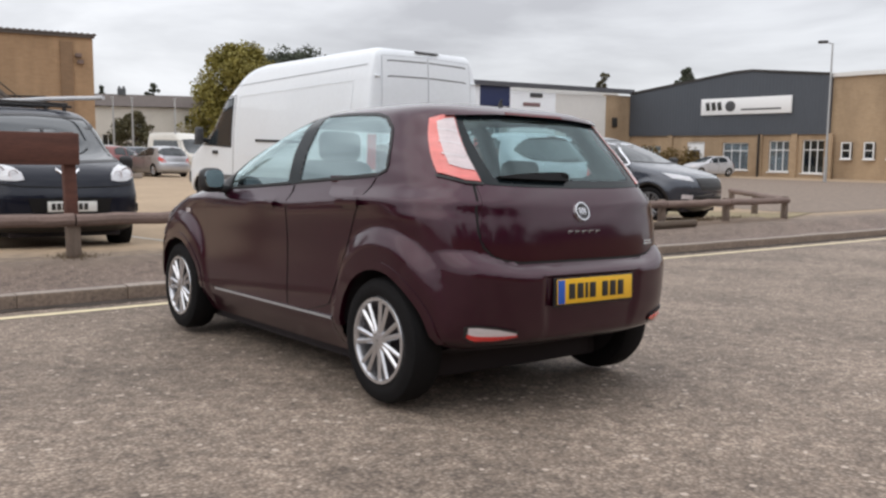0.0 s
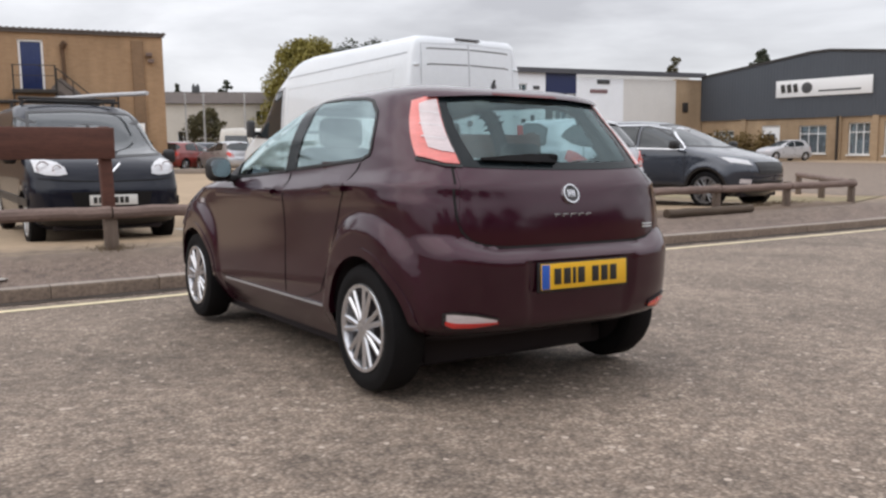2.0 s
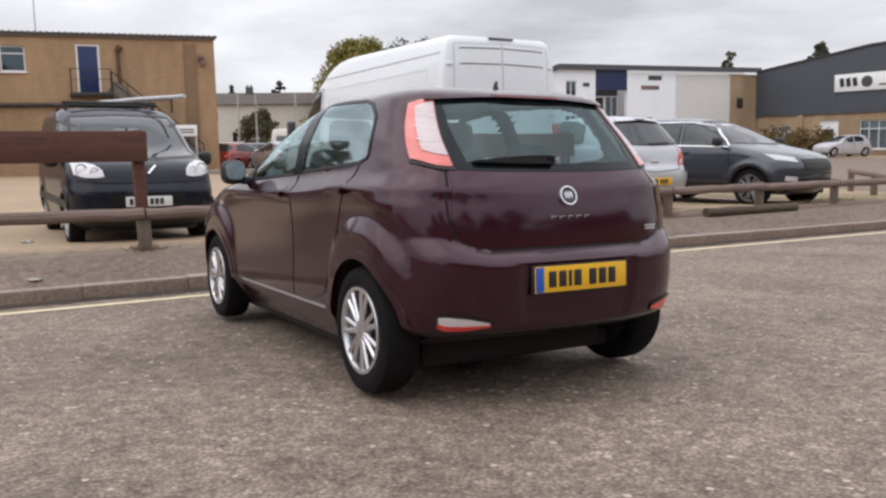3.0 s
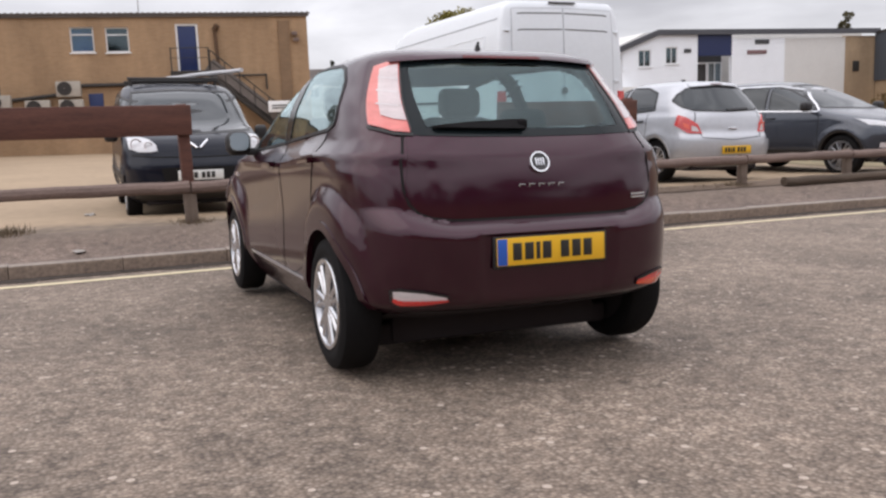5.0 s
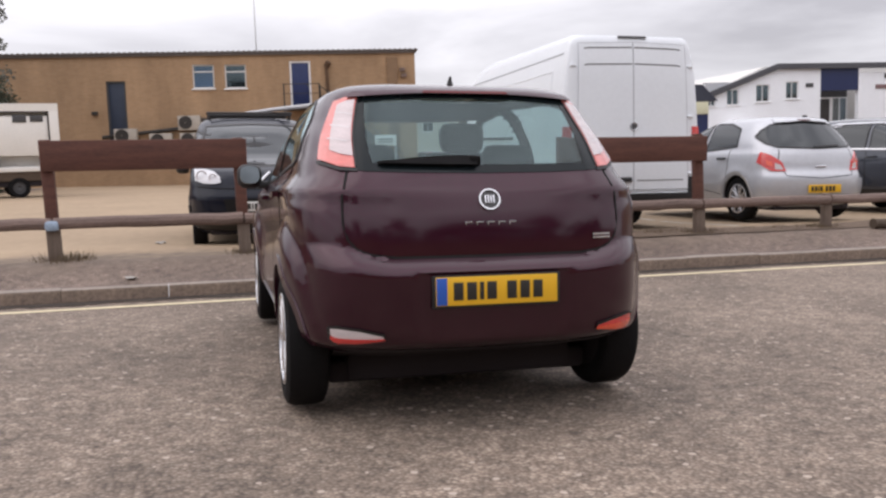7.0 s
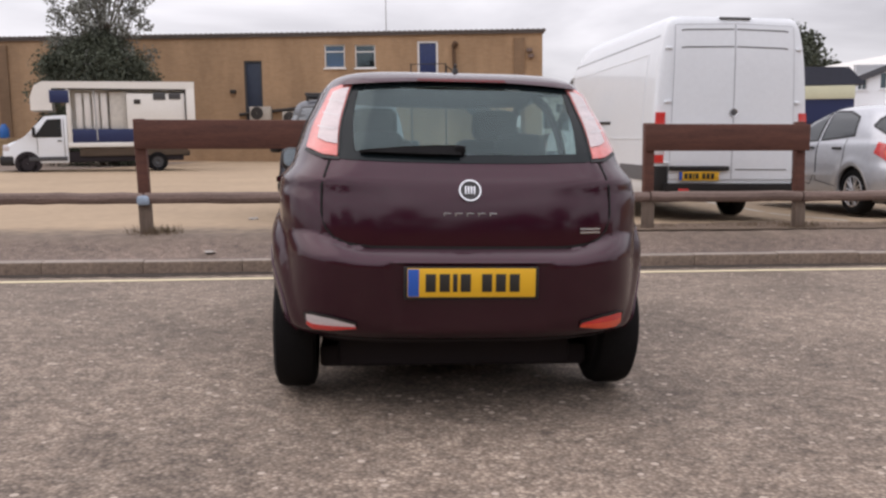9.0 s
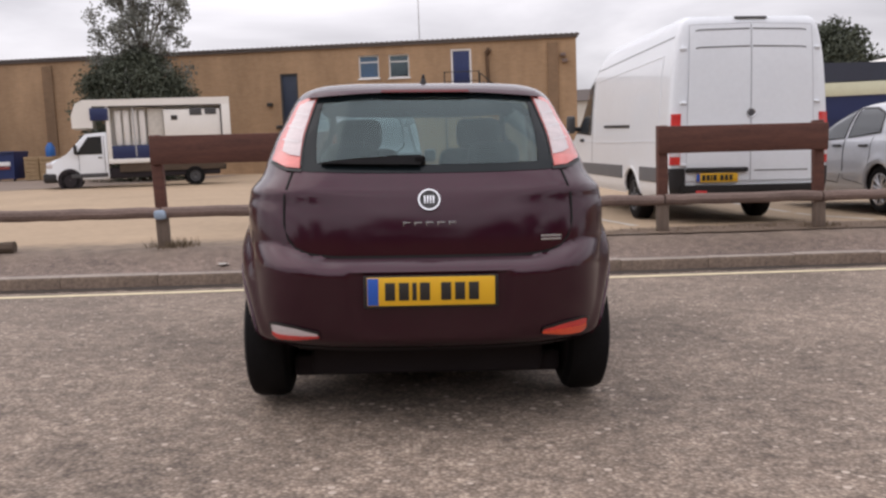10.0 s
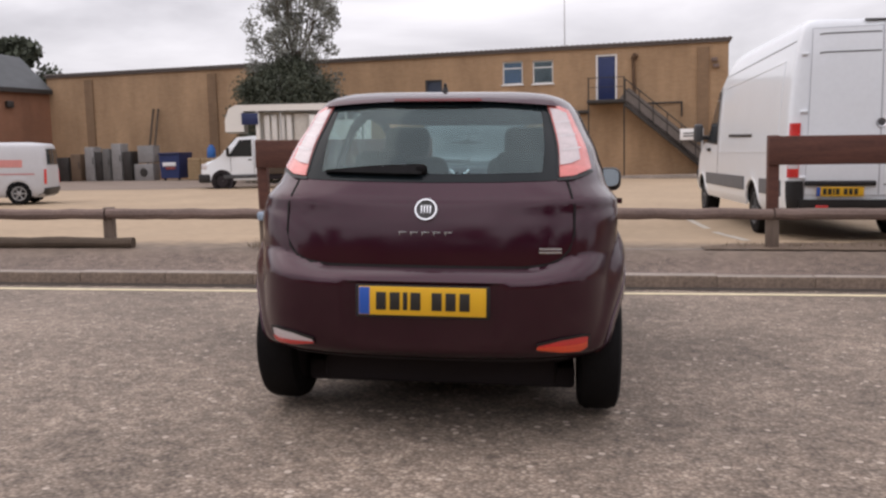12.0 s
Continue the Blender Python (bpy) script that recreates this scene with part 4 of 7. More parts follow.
def hatchback(sh, m, body, label):
    car = root("hatchback_car", m, label, "car")
    fw_lo = [(2.60, 1.0), (2.2, 1.02), (1.66, 1.045)]
    fw_hi = [(2.58, 1.012), (2.38, 1.20), (2.16, 1.318), (1.9, 1.385), (1.645, 1.42)]
    rw_lo = [(1.54, 1.055), (1.1, 1.078), (0.76, 1.098), (0.70, 1.12)]
    rw_hi = [(1.515, 1.428), (1.2, 1.422), (0.96, 1.408), (0.86, 1.385), (0.78, 1.33), (0.725, 1.23), (0.702, 1.14)]
    bk_lo = [(-0.715, 1.075), (-0.4, 1.066), (0, 1.063), (0.4, 1.066), (0.715, 1.075)]
    bk_hi = [(-0.795, 1.375), (-0.4, 1.395), (0, 1.40), (0.4, 1.395), (0.795, 1.375)]
    fp, rp, bp = shrunk(outline(fw_lo, fw_hi), 0.012), shrunk(outline(rw_lo, rw_hi), 0.012), shrunk(outline(bk_lo, bk_hi), 0.012)

    def glazed(c):
        w = sh.row(c.z)[2]
        if abs(c.x) > 0.85 * w and c.y > 0.55:
            return inside(fp, c.y, c.z) or inside(rp, c.y, c.z)
        if c.y < 1.0 and abs(c.x) < 0.85 * w:
            return inside(bp, c.x / w, c.z)
        if c.z > 1.06 and c.z < 1.39 and c.y > sh.row(c.z)[1] - 0.45 and abs(c.x) < 0.80 * w:
            return True
        return False

    part("body", sh.shell(120, (26, 110, 20), [glazed]), body, car)
    arch_parts(car, sh, body, 0.52, foot=0.33)
    for sg in (-1, 1):
        where = sh.on_side(sg)
        for nm, lo, hi, ylo, yhi in (("front_door", fw_lo, fw_hi, [(2.70, 0.36), (2.3, 0.35), (1.60, 0.35)], [(2.74, 0.985), (2.2, 1.005), (1.60, 1.035)]),
                                     ("rear_door", rw_lo, rw_hi, [(1.575, 0.35), (1.35, 0.36), (1.13, 0.42)], [(1.575, 1.04), (1.2, 1.06), (0.77, 1.08)])):
            door = part(nm, patch(bmesh.new(), where, ylo, yhi, 0.003, 18, 16, 0.006), body, car)
            edge = outline(ylo, yhi)
            part("door_gap", strip(bmesh.new(), where, edge, 0.007, 0.0022, True, thick=0.002), M_GAP, door)
            part("window", patch(bmesh.new(), where, lo, hi, 0.002, 20, 12, 0), M_GLASS, door, "tinted side window").visible_shadow = False
            part("window_surround", strip(bmesh.new(), where, outline(lo, hi), 0.015, 0.006, True, thick=0.010), M_BLACK, door)
            hy, hz = ((1.80, 0.925) if nm == "front_door" else (0.905, 0.955))
            bm = bmesh.new()
            patch(bm, where, [(hy + 0.10, hz - 0.014), (hy - 0.10, hz - 0.010)], [(hy + 0.10, hz + 0.012), (hy - 0.10, hz + 0.016)], 0.034, 8, 3, 0.03)
            part("handle", bm, body, door)
            part("handle_recess", patch(bmesh.new(), where, [(hy + 0.07, hz - 0.03), (hy - 0.06, hz - 0.03)], [(hy + 0.07, hz + 0.025), (hy - 0.06, hz + 0.03)], 0.005, 6, 3, 0.002), body, door)
        part("b_pillar_trim", patch(bmesh.new(), where, [(1.67, 1.04), (1.53, 1.05)], [(1.65, 1.42), (1.51, 1.425)], 0.006, 4, 10), M_FRIT, car)
        part("sill_strip", strip(bmesh.new(), where, [(2.60, 0.345), (1.10, 0.348)], 0.012, 0.012, thick=0.012), P_SILVER, car, "thin bright sill strip")
        part("side_repeater", patch(bmesh.new(), where, [(3.06, 0.83), (3.0, 0.83)], [(3.06, 0.86), (3.0, 0.86)], 0.008, 3, 2), L_CLEAR, car)
        # tail lamp: pale red surround, clear core
        bsh = lambda p, d, s=sg: sh.on_back_share((s * p[0], p[1]), d)
        lamp = part("tail_lamp", patch(bmesh.new(), bsh, [(0.722, 1.072), (0.80, 1.078), (0.902, 1.110)], [(0.765, 1.392), (0.84, 1.388), (0.894, 1.372)], 0.014, 14, 20, 0.03), L_CORAL, car, "tall lamp with red border and clear core")
        part("clear_core", patch(bmesh.new(), bsh, [(0.729, 1.122), (0.79, 1.130), (0.843, 1.148)], [(0.769, 1.376), (0.82, 1.370), (0.860, 1.356)], 0.019, 10, 16, 0.01), L_CORE, lamp, "clear ribbed core")
        for z in (1.19, 1.25, 1.31):
            part("core_rib", strip(bmesh.new(), bsh, [(0.758, z - 0.004), (0.858, z + 0.010)], 0.006, 0.021, thick=0.004), L_CLEAR, lamp)
        part("inner_edge", strip(bmesh.new(), bsh, [(0.717, 1.080), (0.760, 1.388)], 0.008, 0.012, thick=0.008), M_BLACK, lamp)
        part("lamp_foot", strip(bmesh.new(), bsh, [(0.71, 1.062), (0.80, 1.068), (0.912, 1.098)], 0.012, 0.010, thick=0.01), M_BLACK, lamp)
        # lower lamps in the bumper
        fl = [(0.462, 0.374), (0.56, 0.360), (0.645, 0.357), (0.668, 0.374)]
        fh = [(0.465, 0.396), (0.56, 0.418), (0.645, 0.427), (0.676, 0.422)]
        wb = lambda p, d, s=sg: sh.on_back((s * p[0], p[1]), d)
        left = sg < 0
        lo2 = part("bumper_lamp", patch(bmesh.new(), wb, fl, fh, 0.008, 12, 6, 0.02), L_RED if not left else L_CLEAR, car, "red fog lamp" if not left else "clear reversing lamp over a red reflector")
        part("reflector", patch(bmesh.new(), wb, fl, [(a, b * 0.66 + c * 0.34) for (a, b), (_, c) in zip(fl, fh)] if left else [(a, b * 0.5 + c * 0.5) for (a, b), (_, c) in zip(fl, fh)], 0.0125, 12, 3, 0.006), L_RED if left else L_AMBER, lo2)
        part("lamp_rim", strip(bmesh.new(), wb, outline(fl, fh), 0.010, 0.010, True, thick=0.012), M_BLACK, lo2)
        # door mirror
        mir = new("door_mirror")
        mir.parent = car
        mir.matrix_basis = Matrix.Translation((sg * 0.885, 2.46, 1.055))
        bm = boxed((0, 0, 0), (0.158, 0.12, 0.155), 0.058, None, 5)
        part("housing", bm, M_BLACK, mir)
        bm = lathe(bmesh.new(), [(-0.063, 0.001), (-0.063, 0.061), (-0.050, 0.064), (-0.050, 0.001)], 32, "Y")
        for v in bm.verts:
            r = math.hypot(v.co.x, v.co.z)
            q = (abs(v.co.x / r) ** 3 + abs(v.co.z / r) ** 3) ** (1 / 3)
            v.co.x, v.co.z = 0.98 * v.co.x / q, 0.92 * v.co.z / q
        part("mirror_glass", bm, plain("mirror_silver", (0.20, 0.225, 0.24), 0.12, 1.0), mir).matrix_basis = Matrix.Rotation(radians(-9), 4, "X")
        bm = boxed((-sg * 0.11, 0.01, -0.055), (0.12, 0.07, 0.05), 0.015)
        part("arm", bm, M_BLACK, mir)
        part("mirror_sail", patch(bmesh.new(), where, [(2.62, 0.99), (2.42, 1.0)], [(2.56, 1.06), (2.44, 1.10)], 0.012, 4, 4), M_BLACK, car)
        part("headlamp", patch(bmesh.new(), where, [(3.72, 0.62), (3.45, 0.66)], [(3.55, 0.80), (3.30, 0.82)], 0.006, 8, 6), L_CLEAR, car)
    # rear window
    rear = part("tailgate", patch(bmesh.new(), sh.on_back, [(-0.50, 0.722), (-0.40, 0.710), (0, 0.709), (0.40, 0.710), (0.50, 0.722)], [(-0.565, 1.062), (0, 1.052), (0.565, 1.062)], 0.004, 34, 18, 0.01), body, car)
    for sg in (-1, 1):
        bm = patch(bmesh.new(), sh.on_back, [(sg * 0.50, 0.722), (sg * 0.555, 0.745), (sg * 0.60, 0.81)], [(sg * 0.50, 1.057), (sg * 0.53, 1.058), (sg * 0.565, 1.06)], 0.004, 12, 14, 0.01)
        part("tailgate_edge", bm, body, rear)
    gate = [(-0.572, 1.066), (-0.606, 0.95), (-0.606, 0.84), (-0.588, 0.775), (-0.55, 0.735), (-0.48, 0.713), (-0.40, 0.704), (0, 0.703), (0.40, 0.704), (0.48, 0.713), (0.55, 0.735), (0.588, 0.775), (0.606, 0.84), (0.606, 0.95), (0.572, 1.066)]
    part("tailgate_gap", strip(bmesh.new(), sh.on_back, gate, 0.009, 0.0025, thick=0.003), M_GAP, rear)
    part("rear_window", patch(bmesh.new(), sh.on_back_share, bk_lo, bk_hi, 0.004, 36, 14, 0), M_REARGLASS, rear, "tinted rear window").visible_shadow = False
    part("window_border", strip(bmesh.new(), sh.on_back_share, outline(bk_lo, bk_hi), 0.036, 0.007, True, thick=0.012), M_FRIT, rear)
    for sg in (-1, 1):
        part("window_side_border", patch(bmesh.new(), sh.on_back_share, [(sg * 0.630, 1.085), (sg * 0.715, 1.08)], [(sg * 0.715, 1.375), (sg * 0.80, 1.37)], 0.006, 6, 12, 0), M_FRIT, rear)
    part("spoiler", patch(bmesh.new(), sh.on_back_share, [(-0.82, 1.385), (-0.4, 1.402), (0, 1.406), (0.4, 1.402), (0.82, 1.385)], [(-0.80, 1.412), (-0.4, 1.424), (0, 1.427), (0.4, 1.424), (0.80, 1.412)], 0.033, 30, 6, 0.08), body, rear)
    part("brake_lamp", patch(bmesh.new(), sh.on_back, [(-0.20, 1.404), (0.20, 1.404)], [(-0.19, 1.419), (0.19, 1.419)], 0.039, 14, 3, 0.02), L_DARKRED, rear, "dark red high brake lamp")
    # wiper
    wp = part("wiper", patch(bmesh.new(), sh.on_back, [(-0.44, 1.090), (-0.25, 1.084), (-0.03, 1.080)], [(-0.44, 1.097), (-0.30, 1.111), (-0.14, 1.120), (-0.03, 1.122)], 0.034, 16, 4, 0.022), M_TYRE, rear, "black tapered wiper cover")
    part("wiper_blade", strip(bmesh.new(), sh.on_back, [(-0.45, 1.090), (-0.25, 1.084), (-0.12, 1.080)], 0.012, 0.02, thick=0.014), M_TYRE, wp)
    part("wiper_pivot", boxed(sh.on_back((-0.035, 1.098), 0.018), (0.05, 0.04, 0.042), 0.014), M_TYRE, wp)
    # badge and lettering as plain shapes
    by = sh.back(0, 0.932) - 0.006
    tl = Matrix.Translation((0, by, 0.932)) @ Matrix.Rotation(radians(-20), 4, "X")
    bm = lathe(bmesh.new(), [(-0.012, 0.040), (-0.012, 0.046), (0.008, 0.050), (0.008, 0.036)], 32, "Y")
    bg = part("badge", bm, M_CHROME, rear, "round chrome badge")
    bg.matrix_basis = tl
    bm = lathe(bmesh.new(), [(-0.005, 0.001), (-0.005, 0.039), (0.006, 0.039), (0.006, 0.001)], 28, "Y")
    part("badge_face", bm, M_GREYPL, bg)
    for k in range(4):
        part("badge_bar", boxed((-0.018 + 0.012 * k, -0.008, 0), (0.006, 0.006, 0.036), 0.001), M_CHROME, bg)
    for k in range(5):
        x = -0.095 + 0.0475 * k
        bm = boxed((x, sh.back(x, 0.842) - 0.007, 0.842), (0.032, 0.005, 0.004), 0.001)
        box(bm, (x - 0.012, sh.back(x, 0.842) - 0.007, 0.836), (0.004, 0.005, 0.014), 0.001)
        part("name_bar", bm, M_ALLOY, rear)
    for k in range(2):
        part("trim_bar", strip(bmesh.new(), sh.on_back, [(0.465, 0.765 + 0.014 * k), (0.555, 0.765 + 0.014 * k)], 0.008, 0.009, thick=0.006), M_ALLOY, rear)
    # bumper: recess, plate
    part("plate_surround", boxed((0, sh.back(0, 0.56) - 0.006, 0.566), (0.548, 0.014, 0.134), 0.005), M_BLACK, car, "black plate surround")
    number_plate(car, 0.0, sh.back(0, 0.56) - 0.016, 0.568, radians(-1.5), M_YELLOW, True, -1, height=0.116)
    # underside, interior
    part("rear_valance", patch(bmesh.new(), sh.on_back, [(-0.60, 0.20), (0, 0.20), (0.60, 0.20)], [(-0.64, 0.325), (0, 0.31), (0.64, 0.325)], 0.006, 30, 8, 0.01), M_LINER, car, "black underside panel")
    part("floor_pan", boxed((0, 2.0, 0.145), (1.26, 2.9, 0.10), 0.02), M_LINER, car)
    part("undertray", boxed((0, 0.80, 0.17), (1.10, 0.56, 0.14), 0.04), M_LINER, car)
    part("sill_floor", boxed((0, 1.9, 0.175), (1.36, 1.84, 0.06), 0.02), M_LINER, car)
    part("cabin_floor", boxed((0, 1.9, 0.55), (1.40, 3.0, 0.04), 0.01), M_LINER, car)
    part("parcel_shelf", boxed((0, 0.62, 0.985), (1.16, 0.55, 0.03), 0.01), M_BLACK, car)
    part("dashboard", boxed((0, 2.75, 0.90), (1.36, 0.45, 0.24), 0.08), M_BLACK, car)
    bm = boxed((0, 0.98, 0.80), (1.22, 0.18, 0.50), 0.06)
    bs = part("rear_seat", bm, M_CLOTH, car)
    for x in (-0.36, 0.36):
        part("headrest", boxed((x, 0.93, 1.12), (0.26, 0.11, 0.15), 0.05, None, 3), M_CLOTH, bs)
        st = part("front_seat", boxed((x, 1.85, 0.88), (0.48, 0.17, 0.62), 0.07, Matrix.Rotation(radians(12), 4, "X"), 3), M_CLOTH, car)
        part("headrest", boxed((x, 1.76, 1.27), (0.27, 0.11, 0.18), 0.05, None, 3), M_CLOTH, st)
    ws = patch(bmesh.new(), sh.on_nose, [(-0.58, 1.05), (0, 1.045), (0.58, 1.05)], [(-0.47, 1.385), (0, 1.40), (0.47, 1.385)], 0.0, 24, 12, 0)
    part("windscreen", ws, M_GLASS, car).visible_shadow = False
    bm = bmesh.new()
    lathe(bm, [(-0.03, 0.020), (0.0, 0.019), (0.032, 0.009), (0.036, 0.001)], 12, "Z", (0, 0.71, 1.462), False)
    rod(bm, (0, 0.71, 1.490), (0, 0.70, 1.508), 0.009, 0.006)
    part("aerial", bm, M_BLACK, car)
    for y in sh.axles:
        for sg in (-1, 1):
            wheel_thing(car, sg * 0.734, y, 0.306, 0.185, 0.20, sg, 7).matrix_basis = Matrix.Translation((sg * 0.734, y, 0.302))
    return car


hatchback(HERO, SLOPE @ Matrix.Translation((-0.006, 0, 0)), P_WINE, "burgundy five-door hatchback parked nose to the kerb")

# ---- buildings ----
def frame_of(origin, along):
    """A pose whose x runs along a wall, whose -y looks out of it."""
    a = Vector((along[0], along[1], 0)).normalized()
    m = Matrix(((a.x, -a.y, 0, origin[0]), (a.y, a.x, 0, origin[1]), (0, 0, 1, origin[2]), (0, 0, 0, 1)))
    return m


def wall_with_holes(length, height, thick, holes, top=None):
    """An upright wall from x = 0 to length; holes are (x0, x1, z0, z1); top gives the height at x."""
    bm = bmesh.new()
    xs = sorted({0.0, length, *[h[0] for h in holes], *[h[1] for h in holes], *([p[0] for p in top] if top else [])})
    zs = sorted({0.0, height, *[h[2] for h in holes], *[h[3] for h in holes]})
    lim = lambda x: float(np.interp(x, [p[0] for p in top], [p[1] for p in top])) if top else height
    for a, b in zip(xs, xs[1:]):
        for c, d in zip(zs, zs[1:]):
            if any(h[0] <= a and b <= h[1] and h[2] <= c and d <= h[3] for h in holes):
                continue
            da, db = (lim(a), lim(b)) if d == height else (d, d)
            out = [(a, c), (b, c), (b, db), (a, da)]
            prism(bm, out, 0, thick, "Y")
    bmesh.ops.remove_doubles(bm, verts=bm.verts, dist=0.0005)
    seen = {}
    for f in bm.faces:
        seen.setdefault(tuple(round(v, 3) for v in f.calc_center_median()), []).append(f)
    bmesh.ops.delete(bm, geom=[f for g in seen.values() if len(g) > 1 for f in g], context="FACES")
    return bm


def window_part(parent, x0, x1, z0, z1, bars=1, transom=0.72, back=M_ROOMDARK, frame=M_UPVC, deep=0.14, ledge=True):
    w, h = x1 - x0, z1 - z0
    win = new("window")
    win.parent = parent
    win.matrix_basis = Matrix.Translation((x0, 0, z0))
    bm = bmesh.new()
    t = 0.06
    for c, s in (((t / 2, deep, h / 2), (t, 0.06, h)), ((w - t / 2, deep, h / 2), (t, 0.06, h)), ((w / 2, deep, t / 2), (w - 2 * t, 0.06, t)), ((w / 2, deep, h - t / 2), (w - 2 * t, 0.06, t))):
        box(bm, c, s)
    for k in range(bars):
        box(bm, (w * (k + 1) / (bars + 1), deep, h / 2), (0.045, 0.05, h - 2 * t))
    if transom:
        box(bm, (w / 2, deep - 0.002, h * transom), (w - 2 * t, 0.056, 0.05))
    part("window_frame", bm, frame, win, smooth=False)
    part("pane", boxed((w / 2, deep + 0.01, h / 2), (w - 2 * t, 0.008, h - 2 * t)), M_DARKWIN, win, smooth=False).visible_shadow = False
    part("blind", boxed((w / 2, deep + 0.12, h / 2), (w, 0.02, h)), back, win, smooth=False)
    if ledge:
        part("sill", boxed((w / 2, -0.03, -0.035), (w + 0.12, 0.10, 0.06), 0.008), frame, win)
    return win


def door_part(parent, x0, x1, z0, z1, leaf, frame=M_UPVC, deep=0.1, panes=0):
    w, h = x1 - x0, z1 - z0
    d = new("door")
    d.parent = parent
    d.matrix_basis = Matrix.Translation((x0, 0, z0))
    bm = bmesh.new()
    t = 0.09
    for c, s in (((t / 2, deep, h / 2), (t, 0.1, h)), ((w - t / 2, deep, h / 2), (t, 0.1, h)), ((w / 2, deep, h - t / 2), (w - 2 * t, 0.1, t))):
        box(bm, c, s)
    part("door_frame", bm, frame, d, smooth=False)
    lf = part("leaf", boxed((w / 2, deep + 0.02, h / 2 - t / 2), (w - 2 * t, 0.05, h - t), 0.005), leaf, d)
    for k in range(panes):
        part("panel", boxed((w * (k + 0.5) / panes, deep - 0.01, h * 0.5), (w / panes * 0.55, 0.02, h * 0.7), 0.005), leaf, lf)
    part("door_handle", boxed((w * 0.82, deep - 0.03, h * 0.48), (0.12, 0.04, 0.03), 0.008), M_STEEL, d)
    return d


M_ACBOX = matte("weathered_white_casing", (0.40, 0.36, 0.31), 0.6, 0.2, 2)


def brick_hall():
    """The long two-storey buff brick building across the yard."""
    ORG = (-27.4, 41.75, -0.35)
    L, H = 36.1, 6.5
    hall = root("brick_workshop", frame_of(ORG, (35.84, -4.45)), "long two-storey buff brick workshop with low sheet roof", "building")
    # along: x = 30.2 is the upper door
    U = lambda x: (x + 27.4) * 1.0077
    d0 = U(2.66) - 0.12
    holes = [(d0, d0 + 0.98, 3.98, 6.1), (U(-1.87), U(-1.87) + 0.98, 4.90, 6.0), (U(-0.42), U(-0.42) + 0.98, 4.88, 5.98), (U(-5.72), U(-4.86), 2.0, 5.3)]
    part("wall", wall_with_holes(L, H, 0.3, holes), M_BRICK, hall, smooth=False)
    bm = boxed((L - 0.15, 7.65, H / 2), (0.3, 14.7, H))
    part("end_wall", bm, M_BRICK, hall, smooth=False)
    part("end_wall", boxed((0.15, 7.65, H / 2), (0.3, 14.7, H)), M_BRICK, hall, smooth=False)
    bm = bmesh.new()
    n = 150
    prev = None
    for i in range(n * 2 + 1):
        x = -0.1 + (L + 0.25) * i / (2 * n)
        z = H + 0.05 + (0.05 if i % 2 else 0.0)
        pr = [bm.verts.new((x, -0.16, z)), bm.verts.new((x, 14.9, z + 0.3)), bm.verts.new((x, 14.9, H)), bm.verts.new((x, -0.16, H + 0.01))]
        if prev:
            for k in range(4):
                bm.faces.new((prev[k], prev[(k + 1) % 4], pr[(k + 1) % 4], pr[k]))
        prev = pr
    part("roof", bm, M_ROOF, hall, "corrugated sheet roof edge", smooth=False)
    part("fascia", boxed((L / 2 + 0.02, -0.06, H - 0.06), (L + 0.1, 0.10, 0.12), 0.01), matte("fascia_board", (0.11, 0.09, 0.08), 0.7, 0.15, 2), hall)
    for x, w in ((2.7, 0.5), (10.2, 0.5), (L - 1.1, 0.5)):
        part("pilaster", boxed((x, -0.05, H / 2 - 0.15), (w, 0.10, H - 0.34)), M_BRICKSTAIN, hall, "damp-stained brick pier", smooth=False)
    window_part(hall, holes[1][0], holes[1][1], 4.90, 6.0, 0, 0.70, M_BLIND)
    window_part(hall, holes[2][0], holes[2][1], 4.88, 5.98, 0, 0.70, M_ROOMDARK)
    door_part(hall, d0, d0 + 0.98, 3.98, 6.1, M_BLUE, panes=2)
    door_part(hall, holes[3][0], holes[3][1], 2.0, 5.3, matte("dark_blue_door", (0.02, 0.03, 0.055), 0.5, 0.2, 3), M_GREYPL)
    part("foot_kerb", boxed((d0 + 3.2, -1.75, 0.38), (8.6, 0.2, 0.22), 0.02), M_KERBTOP, hall, "pale low kerb along the wall foot")
    # fire escape
    esc = new("fire_escape")
    esc.parent = hall
    part("landing", boxed((d0 + 0.55, -0.62, 3.86), (1.75, 1.2, 0.16), 0.02), M_STEEL, esc)
    x0, z0, x1, z1 = d0 + 1.4, 3.78, d0 + 5.1, 0.6
    run, rise = x1 - x0, z1 - z0
    ang = math.atan2(-rise, run)
    ln = math.hypot(run, rise)
    for y in (-0.12, -1.12):
        part("stringer", boxed(((x0 + x1) / 2, y, (z0 + z1) / 2), (ln, 0.06, 0.28), 0.01, Matrix.Rotation(ang, 4, "Y")), M_STEEL, esc)
    for k in range(15):
        f = (k + 0.5) / 15
        part("tread", boxed((x0 + run * f, -0.62, z0 + rise * f + 0.04), (0.26, 0.95, 0.04), 0.004), M_STEEL, esc)
    for y in (-1.15,):
        bm = bmesh.new()
        rod(bm, (x0, y, z0 + 1.05), (x1, y, z1 + 1.05), 0.026)
        rod(bm, (x0, y, z0 + 0.6), (x1, y, z1 + 0.6), 0.025)
        rod(bm, (d0 - 0.3, y, 4.93), (x0, y, 4.93), 0.02)
        rod(bm, (d0 - 0.3, y, 4.5), (x0, y, 4.5), 0.014)
        part("handrail", bm, M_STEEL, esc)
